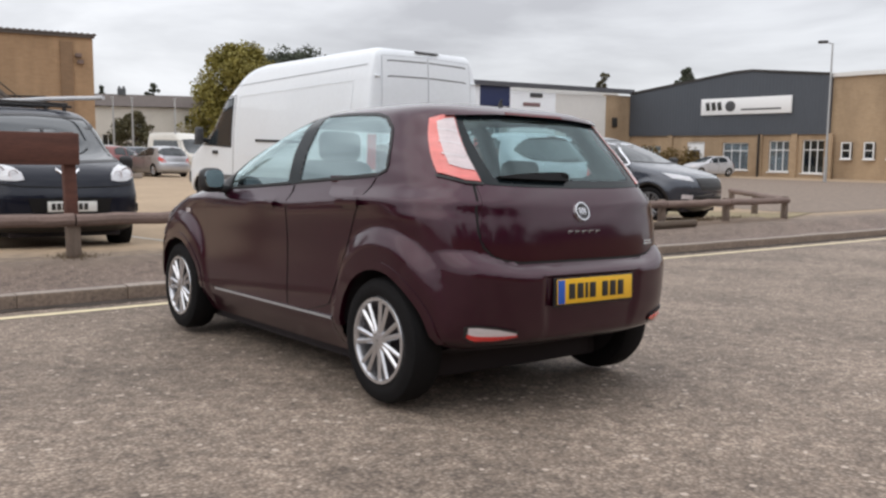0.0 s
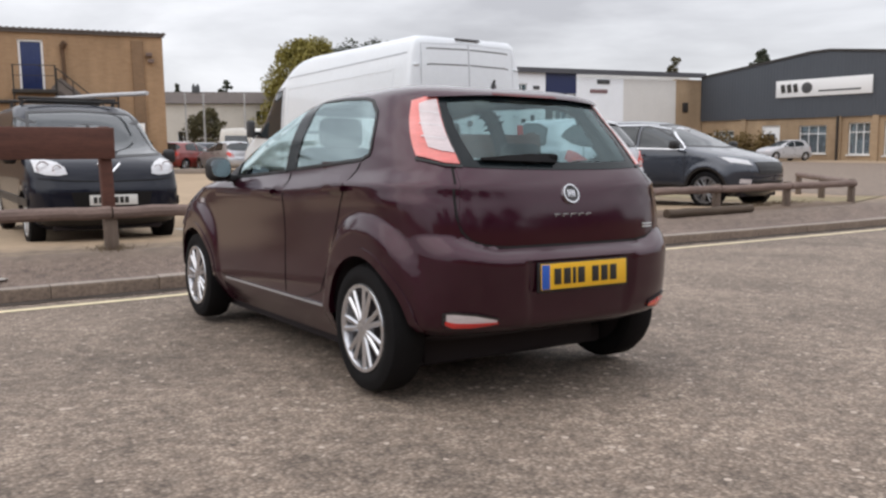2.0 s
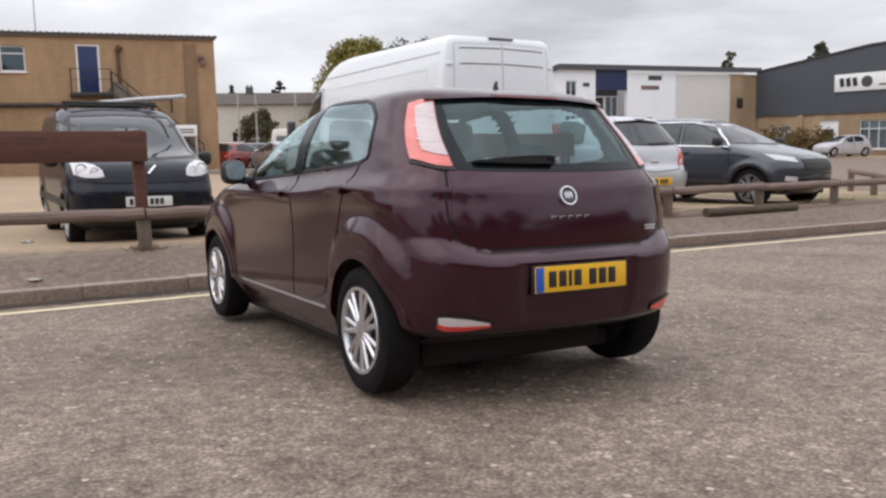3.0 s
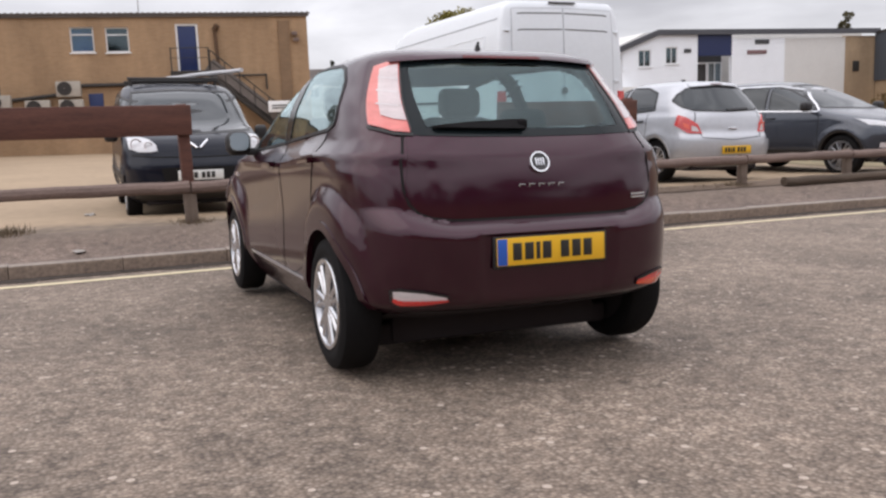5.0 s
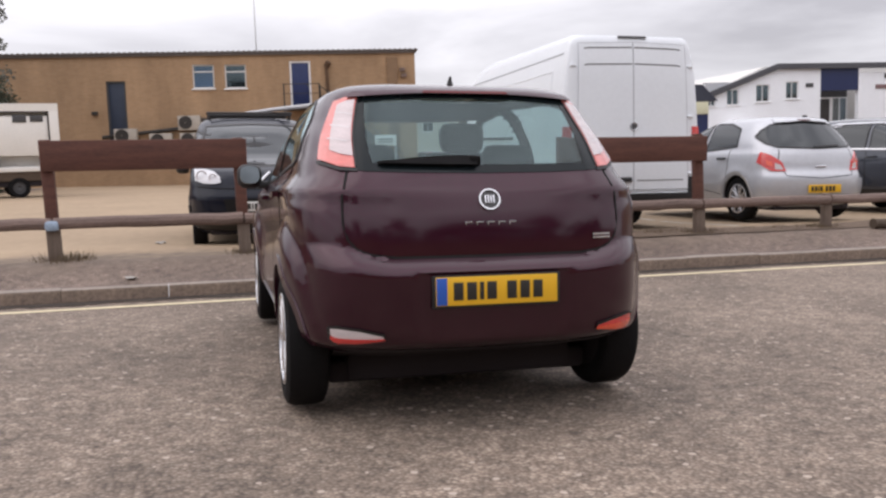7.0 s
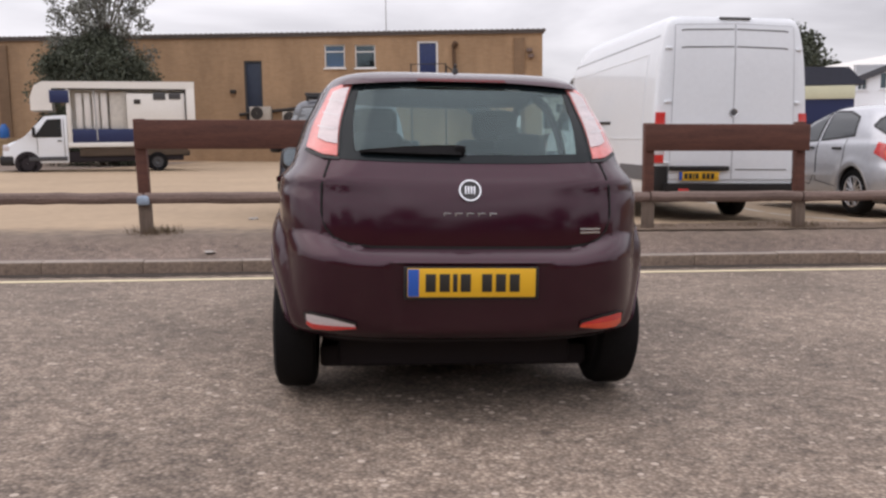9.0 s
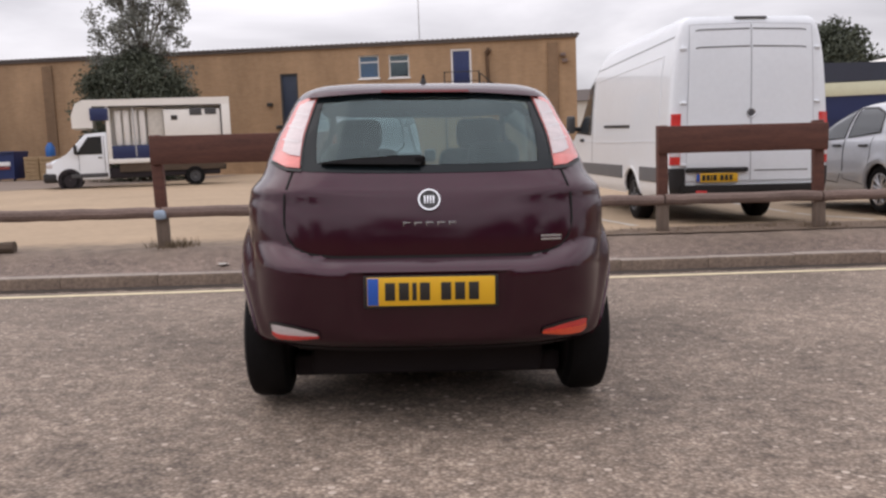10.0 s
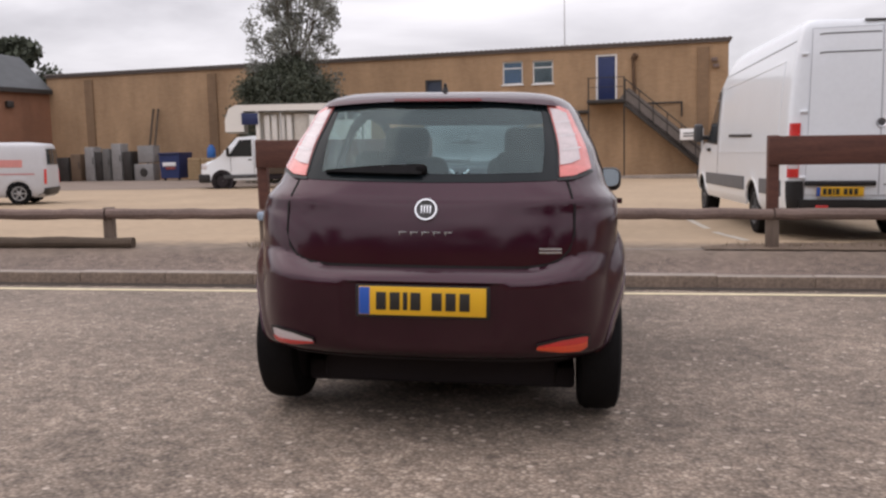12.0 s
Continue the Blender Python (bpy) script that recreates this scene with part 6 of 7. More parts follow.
def small_van():
    sh = MINI
    car = vehicle("small_van", sh, placed(-0.60, 6.80 + 3.95, 180.0) @ Matrix.Diagonal((0.95, 1, 0.985, 1)), P_BLACK, "small black van with roof bars facing the fence", "van", 60, (12, 50, 24),
                  sides=[([(3.05, 1.03), (2.2, 1.04)], [(2.75, 1.36), (2.15, 1.48)])], noses=[([(-0.74, 1.03), (0, 1.0), (0.74, 1.03)], [(-0.62, 1.53), (0, 1.56), (0.62, 1.53)])],
                  width=0.18, rim=0.18, track=0.73, alloy=M_GALV, spokes=6)
    on = sh.on_nose
    for sg in (-1, 1):
        lamp = part("headlamp", patch(bmesh.new(), on, [(sg * 0.46, 0.815), (sg * 0.54, 0.800), (sg * 0.66, 0.805), (sg * 0.765, 0.84)], [(sg * 0.475, 0.885), (sg * 0.54, 0.945), (sg * 0.66, 0.985), (sg * 0.775, 0.975)], 0.014, 12, 8, 0.03), L_HEAD, car, "large clear headlamp")
        for px, pz, pr in ((0.685, 0.89, 0.068), (0.555, 0.868, 0.05)):
            part("reflector", lathe(bmesh.new(), [(-0.012, pr * 0.72), (0.008, pr * 0.9), (0.008, pr), (-0.012, pr)], 20, "Y", on((sg * px, pz), 0.014)), L_CLEAR, lamp)
        part("lamp_divider", strip(bmesh.new(), on, [(sg * 0.585, 0.822), (sg * 0.60, 0.955)], 0.012, 0.017, thick=0.004), L_CLEAR, lamp)
        where = sh.on_side(sg)
        part("door_mirror", boxed((sg * 0.93, 2.95, 1.0), (0.16, 0.10, 0.17), 0.05, None, 3), M_BLACK, car)
        part("wheel_trim", strip(bmesh.new(), where, [(3.6, 0.5), (0.3, 0.5)], 0.09, 0.014, thick=0.014), M_BLACK, car)
        part("fog_recess", patch(bmesh.new(), on, [(sg * 0.48, 0.32), (sg * 0.66, 0.33)], [(sg * 0.48, 0.44), (sg * 0.66, 0.45)], 0.008, 5, 4, 0.01), M_GAP, car)
    part("grille", patch(bmesh.new(), on, [(-0.40, 0.47), (0, 0.46), (0.40, 0.47)], [(-0.44, 0.62), (0, 0.63), (0.44, 0.62)], 0.010, 14, 4, 0.01), M_GAP, car)
    part("bumper_moulding", patch(bmesh.new(), on, [(-0.78, 0.25), (0, 0.25), (0.78, 0.25)], [(-0.78, 0.36), (0, 0.38), (0.78, 0.36)], 0.012, 24, 4, 0.02), M_BLACK, car)
    part("bonnet_gap", strip(bmesh.new(), on, [(-0.74, 0.77), (-0.5, 0.745), (0, 0.735), (0.5, 0.745), (0.74, 0.77)], 0.012, 0.004, thick=0.003), M_GAP, car)
    bm = bmesh.new()
    for sg in (-1, 1):
        rod(bm, on((sg * 0.12, 0.925), 0.02), on((sg * 0.015, 0.835), 0.025), 0.016)
    part("badge", bm, M_CHROME, car)
    number_plate(car, 0.0, on((0, 0.535), 0.028).y, 0.535, 0, M_PLATEW, False, 1)
    for y in (1.55, 0.6):
        bm = bmesh.new()
        rod(bm, (-0.62, y, 1.74), (0.62, y, 1.74), 0.022)
        for sg in (-1, 1):
            rod(bm, (sg * 0.58, y, 1.60), (sg * 0.58, y, 1.75), 0.025)
        part("roof_bar", bm, M_STEEL, car)
    part("roof_bar_shoe", boxed((0, 1.9, 1.69), (1.16, 0.05, 0.03), 0.01), M_BLACK, car)
    part("wiper", strip(bmesh.new(), on, [(-0.1, 1.03), (0.55, 1.06)], 0.022, 0.03, thick=0.02), M_BLACK, car)
    tube = mesh_object("ladder_rail", log(bmesh.new(), (0, 0, 0), (-0.95, 2.1, 0), 0.028, 77), P_DULLWHITE)
    tagged(tube, "pale tube lying on the van's roof bars", "tube")
    tube.matrix_basis = Matrix.Translation((0.20, 8.25, 1.835))


small_van()

# silver hatchback, its rear to the fence
HATCH = Shape([(0.17, 0.30, 3.70, 0.75), (0.24, 0.10, 3.85, 0.80), (0.36, 0.02, 3.95, 0.835), (0.50, 0.0, 3.99, 0.85), (0.62, 0.01, 3.99, 0.852), (0.72, 0.06, 3.93, 0.85), (0.84, 0.08, 3.70, 0.842), (0.93, 0.10, 3.35, 0.825),
               (1.0, 0.13, 3.05, 0.79), (1.1, 0.20, 2.85, 0.755), (1.25, 0.33, 2.5, 0.69), (1.36, 0.43, 2.2, 0.63), (1.42, 0.50, 2.0, 0.57), (1.455, 0.62, 1.75, 0.46), (1.475, 0.85, 1.6, 0.28), (1.48, 1.05, 1.45, 0.1)],
              (0.5, 2.8), (0.8, 2.5), (0.74, 3.25), 0.31, 0.05, 0.02)
HSIDES = [([(2.55, 0.955), (1.72, 0.985)], [(2.45, 1.05), (2.1, 1.29), (1.68, 1.39)]), ([(1.62, 0.99), (0.85, 1.05)], [(1.60, 1.395), (1.2, 1.38), (0.92, 1.30)])]


def hatch(m, body, label, name="hatchback_car", plate=True, group=""):
    sh = HATCH
    car = vehicle(name, sh, m, body, label, "car", 60, (20, 46, 14), HSIDES, (),
                  [([(-0.62, 1.01), (0, 0.99), (0.62, 1.01)], [(-0.48, 1.37), (0, 1.40), (0.48, 1.37)])], width=0.185, rim=0.2, track=0.735, group=group)
    lo = [(-0.955, 1.165), (-0.88, 1.085), (-0.72, 1.03), (0, 1.01), (0.72, 1.03), (0.88, 1.085), (0.955, 1.165)]
    hi = [(-0.955, 1.185), (-0.90, 1.265), (-0.76, 1.345), (0, 1.378), (0.76, 1.345), (0.90, 1.265), (0.955, 1.185)]
    pane = part("rear_window", patch(bmesh.new(), sh.on_back_share, lo, hi, 0.006, 30, 10, 0.012), M_TINT, car, "dark wraparound rear window")
    part("window_seal", strip(bmesh.new(), sh.on_back_share, outline(lo, hi), 0.018, 0.010, True, thick=0.012), M_BLACK, pane)
    part("bumper", patch(bmesh.new(), sh.on_back_share, [(-0.965, 0.35), (0, 0.33), (0.965, 0.35)], [(-0.965, 0.60), (-0.6, 0.585), (0, 0.575), (0.6, 0.585), (0.965, 0.60)], 0.035, 30, 8, 0.04), body, car)
    for sg in (-1, 1):
        bsh = lambda p, d, s=sg: sh.on_back_share((s * p[0], p[1]), d)
        lamp = part("tail_lamp", patch(bmesh.new(), bsh, [(0.60, 0.70), (0.82, 0.705), (0.955, 0.82)], [(0.66, 0.83), (0.82, 0.93), (0.93, 0.97)], 0.014, 12, 8, 0.03), L_RED, car, "red wraparound lamp")
        part("clear_core", patch(bmesh.new(), bsh, [(0.78, 0.76), (0.86, 0.79)], [(0.80, 0.83), (0.87, 0.86)], 0.019, 5, 4, 0.01), L_AMBER, lamp)
        part("reversing_lens", patch(bmesh.new(), bsh, [(0.645, 0.725), (0.76, 0.735)], [(0.68, 0.79), (0.76, 0.815)], 0.019, 5, 4, 0.01), L_CLEAR, lamp, "clear reversing lens")
        where = sh.on_side(sg)
        for (a, b, c) in ((2.66, 1.67, 0.97), (1.66, 0.98, 1.0)):
            part("door_gap", strip(bmesh.new(), where, [(a, c - 0.02), (a, 0.42), (b + 0.15, 0.36), (b, 0.55), (b, c)], 0.010, 0.003, thick=0.002), M_GAP, car)
            part("door_handle", boxed(where((b + 0.16, 0.88), 0.016), (0.04, 0.2, 0.035), 0.012), M_GREYPL, car)
        part("side_strip", strip(bmesh.new(), where, [(2.62, 0.50), (1.15, 0.52)], 0.035, 0.01, thick=0.01), body, car)
        part("door_mirror", boxed((sg * 0.92, 2.42, 1.0), (0.18, 0.12, 0.14), 0.05, None, 3), body, car)
        part("headlamp", patch(bmesh.new(), sh.on_nose, [(sg * 0.45, 0.60), (sg * 0.70, 0.63)], [(sg * 0.48, 0.70), (sg * 0.74, 0.78)], 0.01, 6, 5), L_CLEAR, car)
    part("tailgate_gap", strip(bmesh.new(), sh.on_back, [(-0.56, 1.0), (-0.60, 0.84), (-0.52, 0.64), (0, 0.60), (0.52, 0.64), (0.60, 0.84), (0.56, 1.0)], 0.010, 0.003, thick=0.003), M_GAP, car)
    part("wiper", strip(bmesh.new(), sh.on_back, [(-0.05, 1.03), (0.36, 1.05)], 0.024, 0.03, thick=0.02), M_BLACK, car)
    part("spoiler", patch(bmesh.new(), sh.on_back, [(-0.44, 1.375), (0, 1.40), (0.44, 1.375)], [(-0.42, 1.425), (0, 1.445), (0.42, 1.425)], 0.05, 18, 4, 0.07), body, car)
    part("brake_lamp", patch(bmesh.new(), sh.on_back, [(-0.10, 1.405), (0.10, 1.405)], [(-0.10, 1.42), (0.10, 1.42)], 0.056, 6, 2, 0.02), L_DARKRED, car)
    if plate:
        number_plate(car, 0.0, sh.back(0, 0.46) - 0.048, 0.46, 0, M_YELLOW, False, -1)
        part("grip", boxed((0, sh.back(0, 0.76) - 0.012, 0.76), (0.16, 0.03, 0.03), 0.01), M_CHROME, car)
    return car


hatch(placed(7.24, 7.12, 0.0) @ Matrix.Scale(1.04, 4), P_SILVER, "silver five-door hatchback with red lamps, rear to the fence")

# graphite sport utility car, nose to the fence
SUV = Shape([(0.24, 0.25, 4.14, 0.80), (0.34, 0.06, 4.30, 0.86), (0.48, 0.0, 4.37, 0.895), (0.66, 0.0, 4.39, 0.905), (0.80, 0.02, 4.35, 0.905), (0.93, 0.04, 4.20, 0.90), (1.02, 0.06, 3.90, 0.885), (1.09, 0.08, 3.55, 0.87),
             (1.16, 0.12, 3.30, 0.84), (1.30, 0.22, 2.98, 0.79), (1.45, 0.34, 2.6, 0.73), (1.55, 0.44, 2.3, 0.68), (1.61, 0.55, 2.05, 0.60), (1.645, 0.75, 1.85, 0.48), (1.66, 1.0, 1.65, 0.3)],
            (0.5, 3), (0.8, 2.6), (0.95, 3.57), 0.345, 0.06, 0.03)


def suv(m, body, label):
    sh = SUV
    car = vehicle("suv_car", sh, m, body, label, "car", 56, (14, 50, 20), [([(3.05, 1.10), (2.05, 1.11)], [(2.9, 1.20), (2.5, 1.45), (2.0, 1.54)]), ([(1.95, 1.115), (0.95, 1.15)], [(1.92, 1.545), (1.4, 1.54), (1.0, 1.46)]), ([(0.88, 1.16), (0.5, 1.24)], [(0.92, 1.42), (0.6, 1.32)])],
                  [([(-0.62, 1.13), (0, 1.11), (0.62, 1.13)], [(-0.52, 1.5), (0, 1.54), (0.52, 1.5)])], [([(-0.72, 1.15), (0, 1.13), (0.72, 1.15)], [(-0.56, 1.55), (0, 1.58), (0.56, 1.55)])],
                  width=0.22, rim=0.235, track=0.79, spokes=7, alloy=M_DARKALLOY)
    for sg in (-1, 1):
        where = sh.on_side(sg)
        part("chrome_strip", strip(bmesh.new(), where, [(3.08, 1.085), (0.55, 1.135)], 0.02, 0.012, thick=0.01), M_CHROME, car)
        part("window_line", strip(bmesh.new(), where, [(3.08, 1.10), (2.9, 1.225), (2.5, 1.475), (2.0, 1.563), (1.4, 1.562), (0.92, 1.45), (0.52, 1.25)], 0.016, 0.014, thick=0.008), M_CHROME, car, "bright line over the windows")
        part("roof_rail", strip(bmesh.new(), where, [(2.6, 1.475), (2.2, 1.555), (1.2, 1.56), (0.7, 1.48)], 0.022, 0.02, thick=0.02), M_CHROME, car)
        part("sill", strip(bmesh.new(), where, [(3.2, 0.36), (1.35, 0.36)], 0.13, 0.014, thick=0.014), M_BLACK, car)
        part("door_mirror", boxed((sg * 1.0, 2.95, 1.17), (0.22, 0.14, 0.17), 0.055, None, 3), M_BLACK, car)
        part("headlamp", patch(bmesh.new(), sh.on_nose, [(sg * 0.52, 0.80), (sg * 0.80, 0.85)], [(sg * 0.53, 0.89), (sg * 0.83, 0.955)], 0.012, 8, 5, 0.03), L_HEAD, car)
        part("fog_lamp", patch(bmesh.new(), sh.on_nose, [(sg * 0.55, 0.47), (sg * 0.72, 0.48)], [(sg * 0.55, 0.55), (sg * 0.72, 0.56)], 0.012, 4, 3, 0.02), L_CLEAR, car)
        for y in (3.12, 2.0, 1.0):
            part("door_gap", strip(bmesh.new(), where, [(y, 1.07), (y, 0.45)], 0.010, 0.003, thick=0.002), M_GAP, car)
        for y in (2.12, 1.12):
            part("door_handle", boxed(where((y, 0.98), 0.02), (0.04, 0.2, 0.035), 0.012), body, car)
    part("grille", patch(bmesh.new(), sh.on_nose, [(-0.40, 0.66), (0, 0.64), (0.40, 0.66)], [(-0.43, 0.86), (0, 0.87), (0.43, 0.86)], 0.012, 12, 5, 0.02), M_BLACK, car)
    for z in (0.72, 0.79):
        part("grille_bar", strip(bmesh.new(), sh.on_nose, [(-0.40, z), (0.40, z)], 0.014, 0.018, thick=0.008), M_GREYPL, car)
    part("lower_grille", patch(bmesh.new(), sh.on_nose, [(-0.50, 0.36), (0.50, 0.36)], [(-0.50, 0.52), (0.50, 0.52)], 0.012, 12, 4, 0.02), M_BLACK, car)
    return car


suv(placed(10.35, 11.25, 187.0), P_GREY, "graphite sport utility car parked nose to the fence")

# far car park
hatch(placed(12.2, 37.6, 8.0), P_SILVER, "silver hatchback standing in the far car park", plate=False, group="far parked cars")
hatch(placed(9.3, 41.5, -60.0), P_RED, "dull red hatchback standing in the far car park", group="far parked cars")
hatch(placed(12.0, 46.5, -75.0), P_GREY, "dark hatchback standing in the far car park", group="far parked cars")
hatch(placed(47.2, 30.7, 75.0) @ Matrix.Scale(0.9, 4), P_DULLWHITE, "white hatchback outside the grey clad unit", group="far parked cars")
vehicle("small_van", MINI, placed(8.6, 49.5, -70.0), P_WHITE, "small white van in the far car park", "van", 40, (8, 24, 12), [([(3.05, 1.03), (2.2, 1.04)], [(2.75, 1.36), (2.15, 1.48)])], [([(-0.55, 1.05), (0.55, 1.05)], [(-0.5, 1.5), (0.5, 1.5)])],
        [([(-0.74, 1.03), (0, 1.0), (0.74, 1.03)], [(-0.62, 1.53), (0, 1.56), (0.62, 1.53)])], width=0.18, rim=0.18, track=0.73, alloy=M_GALV, spokes=6)


def far_minibus():
    """A white minibus facing the road, far behind the panel van."""
    sh = VAN
    bus = vehicle("minibus", sh, placed(18.4, 57.2, 186.0) @ Matrix.Scale(0.96, 4), P_CREAM, "white minibus facing the road in the far car park", "van", 40, (8, 24, 16),
                  sides=[([(5.72, 1.30), (1.0, 1.24)], [(5.20, 2.02), (1.0, 2.08)])], noses=[([(-0.86, 1.20), (0, 1.16), (0.86, 1.20)], [(-0.74, 2.10), (0, 2.16), (0.74, 2.10)])],
                  width=0.225, rim=0.21, track=0.83, alloy=M_GREYPL, spokes=6, inner=0.62)
    part("grille", patch(bmesh.new(), sh.on_nose, [(-0.5, 0.70), (0.5, 0.70)], [(-0.55, 0.95), (0.55, 0.95)], 0.01, 8, 3), M_BLACK, bus)
    part("bumper", patch(bmesh.new(), sh.on_nose, [(-0.85, 0.38), (0, 0.38), (0.85, 0.38)], [(-0.85, 0.62), (0, 0.62), (0.85, 0.62)], 0.03, 12, 3, 0.04), M_GREYPL, bus)
    for sg in (-1, 1):
        part("headlamp", patch(bmesh.new(), sh.on_nose, [(sg * 0.60, 0.78), (sg * 0.82, 0.80)], [(sg * 0.60, 1.0), (sg * 0.82, 1.06)], 0.012, 5, 4), L_HEAD, bus)


far_minibus()


def yard_van():
    sh = MINI
    car = vehicle("small_van", sh, placed(-11.75, 16.5, 109.0) @ Matrix.Scale(0.89, 4), P_DULLWHITE, "small white van with faded red lettering bars", "van", 44, (10, 40, 14), [([(3.05, 1.03), (2.2, 1.04)], [(2.75, 1.36), (2.15, 1.48)])],
                  [([(-0.60, 1.08), (-0.04, 1.08)], [(-0.55, 1.48), (-0.04, 1.5)]), ([(0.04, 1.08), (0.60, 1.08)], [(0.04, 1.5), (0.55, 1.48)])], width=0.18, rim=0.18, track=0.73, alloy=M_GALV, spokes=6)
    for sg in (-1, 1):
        bsh = lambda p, d, s=sg: sh.on_back_share((s * p[0], p[1]), d)
        part("tail_lamp", patch(bmesh.new(), bsh, [(0.86, 0.55), (0.96, 0.55)], [(0.86, 0.95), (0.95, 0.95)], 0.014, 5, 6, 0.03), L_RED, car)
        part("lettering_bar", patch(bmesh.new(), sh.on_side(sg), [(2.0, 1.0), (0.6, 1.0)], [(2.0, 1.2), (0.6, 1.2)], 0.006, 8, 3, 0.006), matte("faded_red", (0.55, 0.22, 0.2), 0.6, 0.2, 3), car)
        part("stripe", patch(bmesh.new(), sh.on_side(sg), [(2.1, 0.80), (0.3, 0.80)], [(2.1, 0.84), (0.3, 0.84)], 0.006, 8, 2, 0.006), matte("faded_red_stripe", (0.45, 0.2, 0.2), 0.6, 0.2, 3), car)
    part("bumper", patch(bmesh.new(), sh.on_back, [(-0.80, 0.25), (0.80, 0.25)], [(-0.80, 0.45), (0.80, 0.45)], 0.03, 14, 4, 0.05), M_BLACK, car)


yard_van()


def luton_truck():
    """White box truck with an open, glazed-looking trading side; local x runs from nose to tail along its seen side."""
    m = Matrix.Translation((-11.55, 25.0, float(yard_z(-10, 25)) - 0.05)) @ Matrix.Rotation(math.atan2(1.75, 6.1), 4, "Z") @ Matrix.Diagonal((0.94, 0.96, 0.95, 1))
    t = root("box_truck", m, "white box truck with navy lower panels and lit open side", "truck")
    cab = [(0.0, 0.35), (0.0, 0.80), (0.18, 1.02), (0.75, 1.22), (1.32, 1.93), (2.05, 1.98), (2.05, 0.35)]
    bm = prism(bmesh.new(), cab, 0.0, 1.95, "Y")
    bmesh.ops.bevel(bm, geom=list(bm.edges), offset=0.06, segments=2, profile=0.5, affect="EDGES")
    c = part("cab", bm, P_WHITE, t)
    part("cab_window", prism(bmesh.new(), [(0.98, 1.22), (1.42, 1.82), (1.86, 1.84), (1.86, 1.22)], -0.012, 0.02, "Y"), M_TINT, c, smooth=False)
    part("windscreen", prism(bmesh.new(), [(0.80, 1.27), (1.30, 1.88), (1.26, 1.92), (0.76, 1.31)], 0.15, 1.8, "Y"), M_TINT, c, smooth=False)
    part("bumper", boxed((0.12, 0.97, 0.46), (0.45, 1.99, 0.34), 0.08), M_BLACK, c)
    part("headlamp", boxed((0.12, 0.1, 0.88), (0.22, 0.24, 0.22), 0.06), L_CLEAR, c)
    part("sill_trim", boxed((1.4, -0.01, 0.5), (1.2, 0.03, 0.14), 0.01), M_GREYPL, c)
    part("door_mirror", boxed((1.0, -0.16, 1.4), (0.1, 0.2, 0.32), 0.04), M_BLACK, c)
    # body
    b = new("box_body")
    b.parent = t
    lut = [(0.95, 2.12), (0.95, 2.55), (1.10, 2.95), (1.35, 3.08), (6.3, 3.12), (6.3, 2.86), (1.62, 2.86), (1.62, 2.12)]
    part("roof_pod", prism(bmesh.new(), lut, -0.06, 2.0, "Y"), P_TRUCK, b, smooth=False)
    part("rear_frame", boxed((6.15, 0.97, 1.95), (0.3, 2.06, 1.85), 0.02), P_TRUCK, b)
    part("front_wall", boxed((2.12, 0.97, 1.9), (0.14, 1.98, 1.9), 0.01), P_TRUCK, b)
    part("bed", boxed((4.2, 0.97, 0.95), (4.3, 2.04, 0.16), 0.02), P_TRUCK, b)
    part("back_wall", boxed((4.1, 0.55, 1.9), (4.0, 0.08, 1.85)), P_TRUCK, b, smooth=False)
    part("navy_panel", boxed((3.3, 0.0, 1.26), (2.2, 0.05, 0.46), 0.01), M_NAVY, b)
    part("navy_panel", boxed((1.85, -0.075, 2.58), (0.6, 0.03, 0.42), 0.01), M_NAVY, b)
    part("display_panel", boxed((5.0, 0.02, 2.05), (2.0, 0.05, 1.3), 0.01), P_TRUCK, b)
    for x, z, w, h, mm in ((5.1, 2.62, 0.42, 0.26, M_GREYPL), (5.62, 2.62, 0.4, 0.22, M_GREYPL), (4.35, 2.42, 0.22, 0.16, M_STEEL)):
        part("sticker", boxed((x, -0.02, z), (w, 0.02, h), 0.005), mm, b)
    part("opening_edge", boxed((4.1, -0.03, 2.83), (3.9, 0.05, 0.05), 0.01), M_STEEL, b)
    part("opening_edge", boxed((5.98, -0.03, 2.0), (0.05, 0.05, 1.62), 0.01), M_STEEL, b)
    part("stacked_load", boxed((3.75, 0.28, 2.0), (0.62, 0.3, 1.55), 0.06), M_HOUSE, b, "tan wrapped load")
    for x in (2.45, 2.72, 2.99, 3.26):
        part("hanging_sheet", boxed((x, 0.15, 2.1), (0.20, 0.05, 1.2), 0.02), M_CREAM, b)
    bm = bmesh.new()
    rod(bm, (3.0, -0.02, 1.1), (2.95, -0.02, 2.84), 0.025)
    part("strut", bm, M_GALV, b)
    part("chassis", boxed((3.6, 0.97, 0.62), (5.0, 1.0, 0.2), 0.02), M_STEEL, t)
    part("side_guard", boxed((4.2, 0.05, 0.72), (3.6, 0.06, 0.3), 0.01), M_LOG, t, "dark brown side guard")
    part("wheel_arch", lathe(bmesh.new(), [(-0.02, 0.01), (-0.02, 0.40), (0.3, 0.40), (0.3, 0.01)], 30, "Y", (0.75, 0.0, 0.36)), M_LINER, c)
    part("door_gap", boxed((1.93, -0.004, 1.2), (0.014, 0.02, 1.3)), M_GAP, c, smooth=False)
    part("door_gap", boxed((1.08, -0.004, 0.95), (0.012, 0.02, 0.6)), M_GAP, c, smooth=False)
    part("door_handle", boxed((1.78, -0.02, 1.1), (0.14, 0.04, 0.04), 0.01), M_BLACK, c)
    part("underbody", boxed((3.9, 0.5, 0.55), (3.9, 0.8, 0.36), 0.03), M_LINER, t)
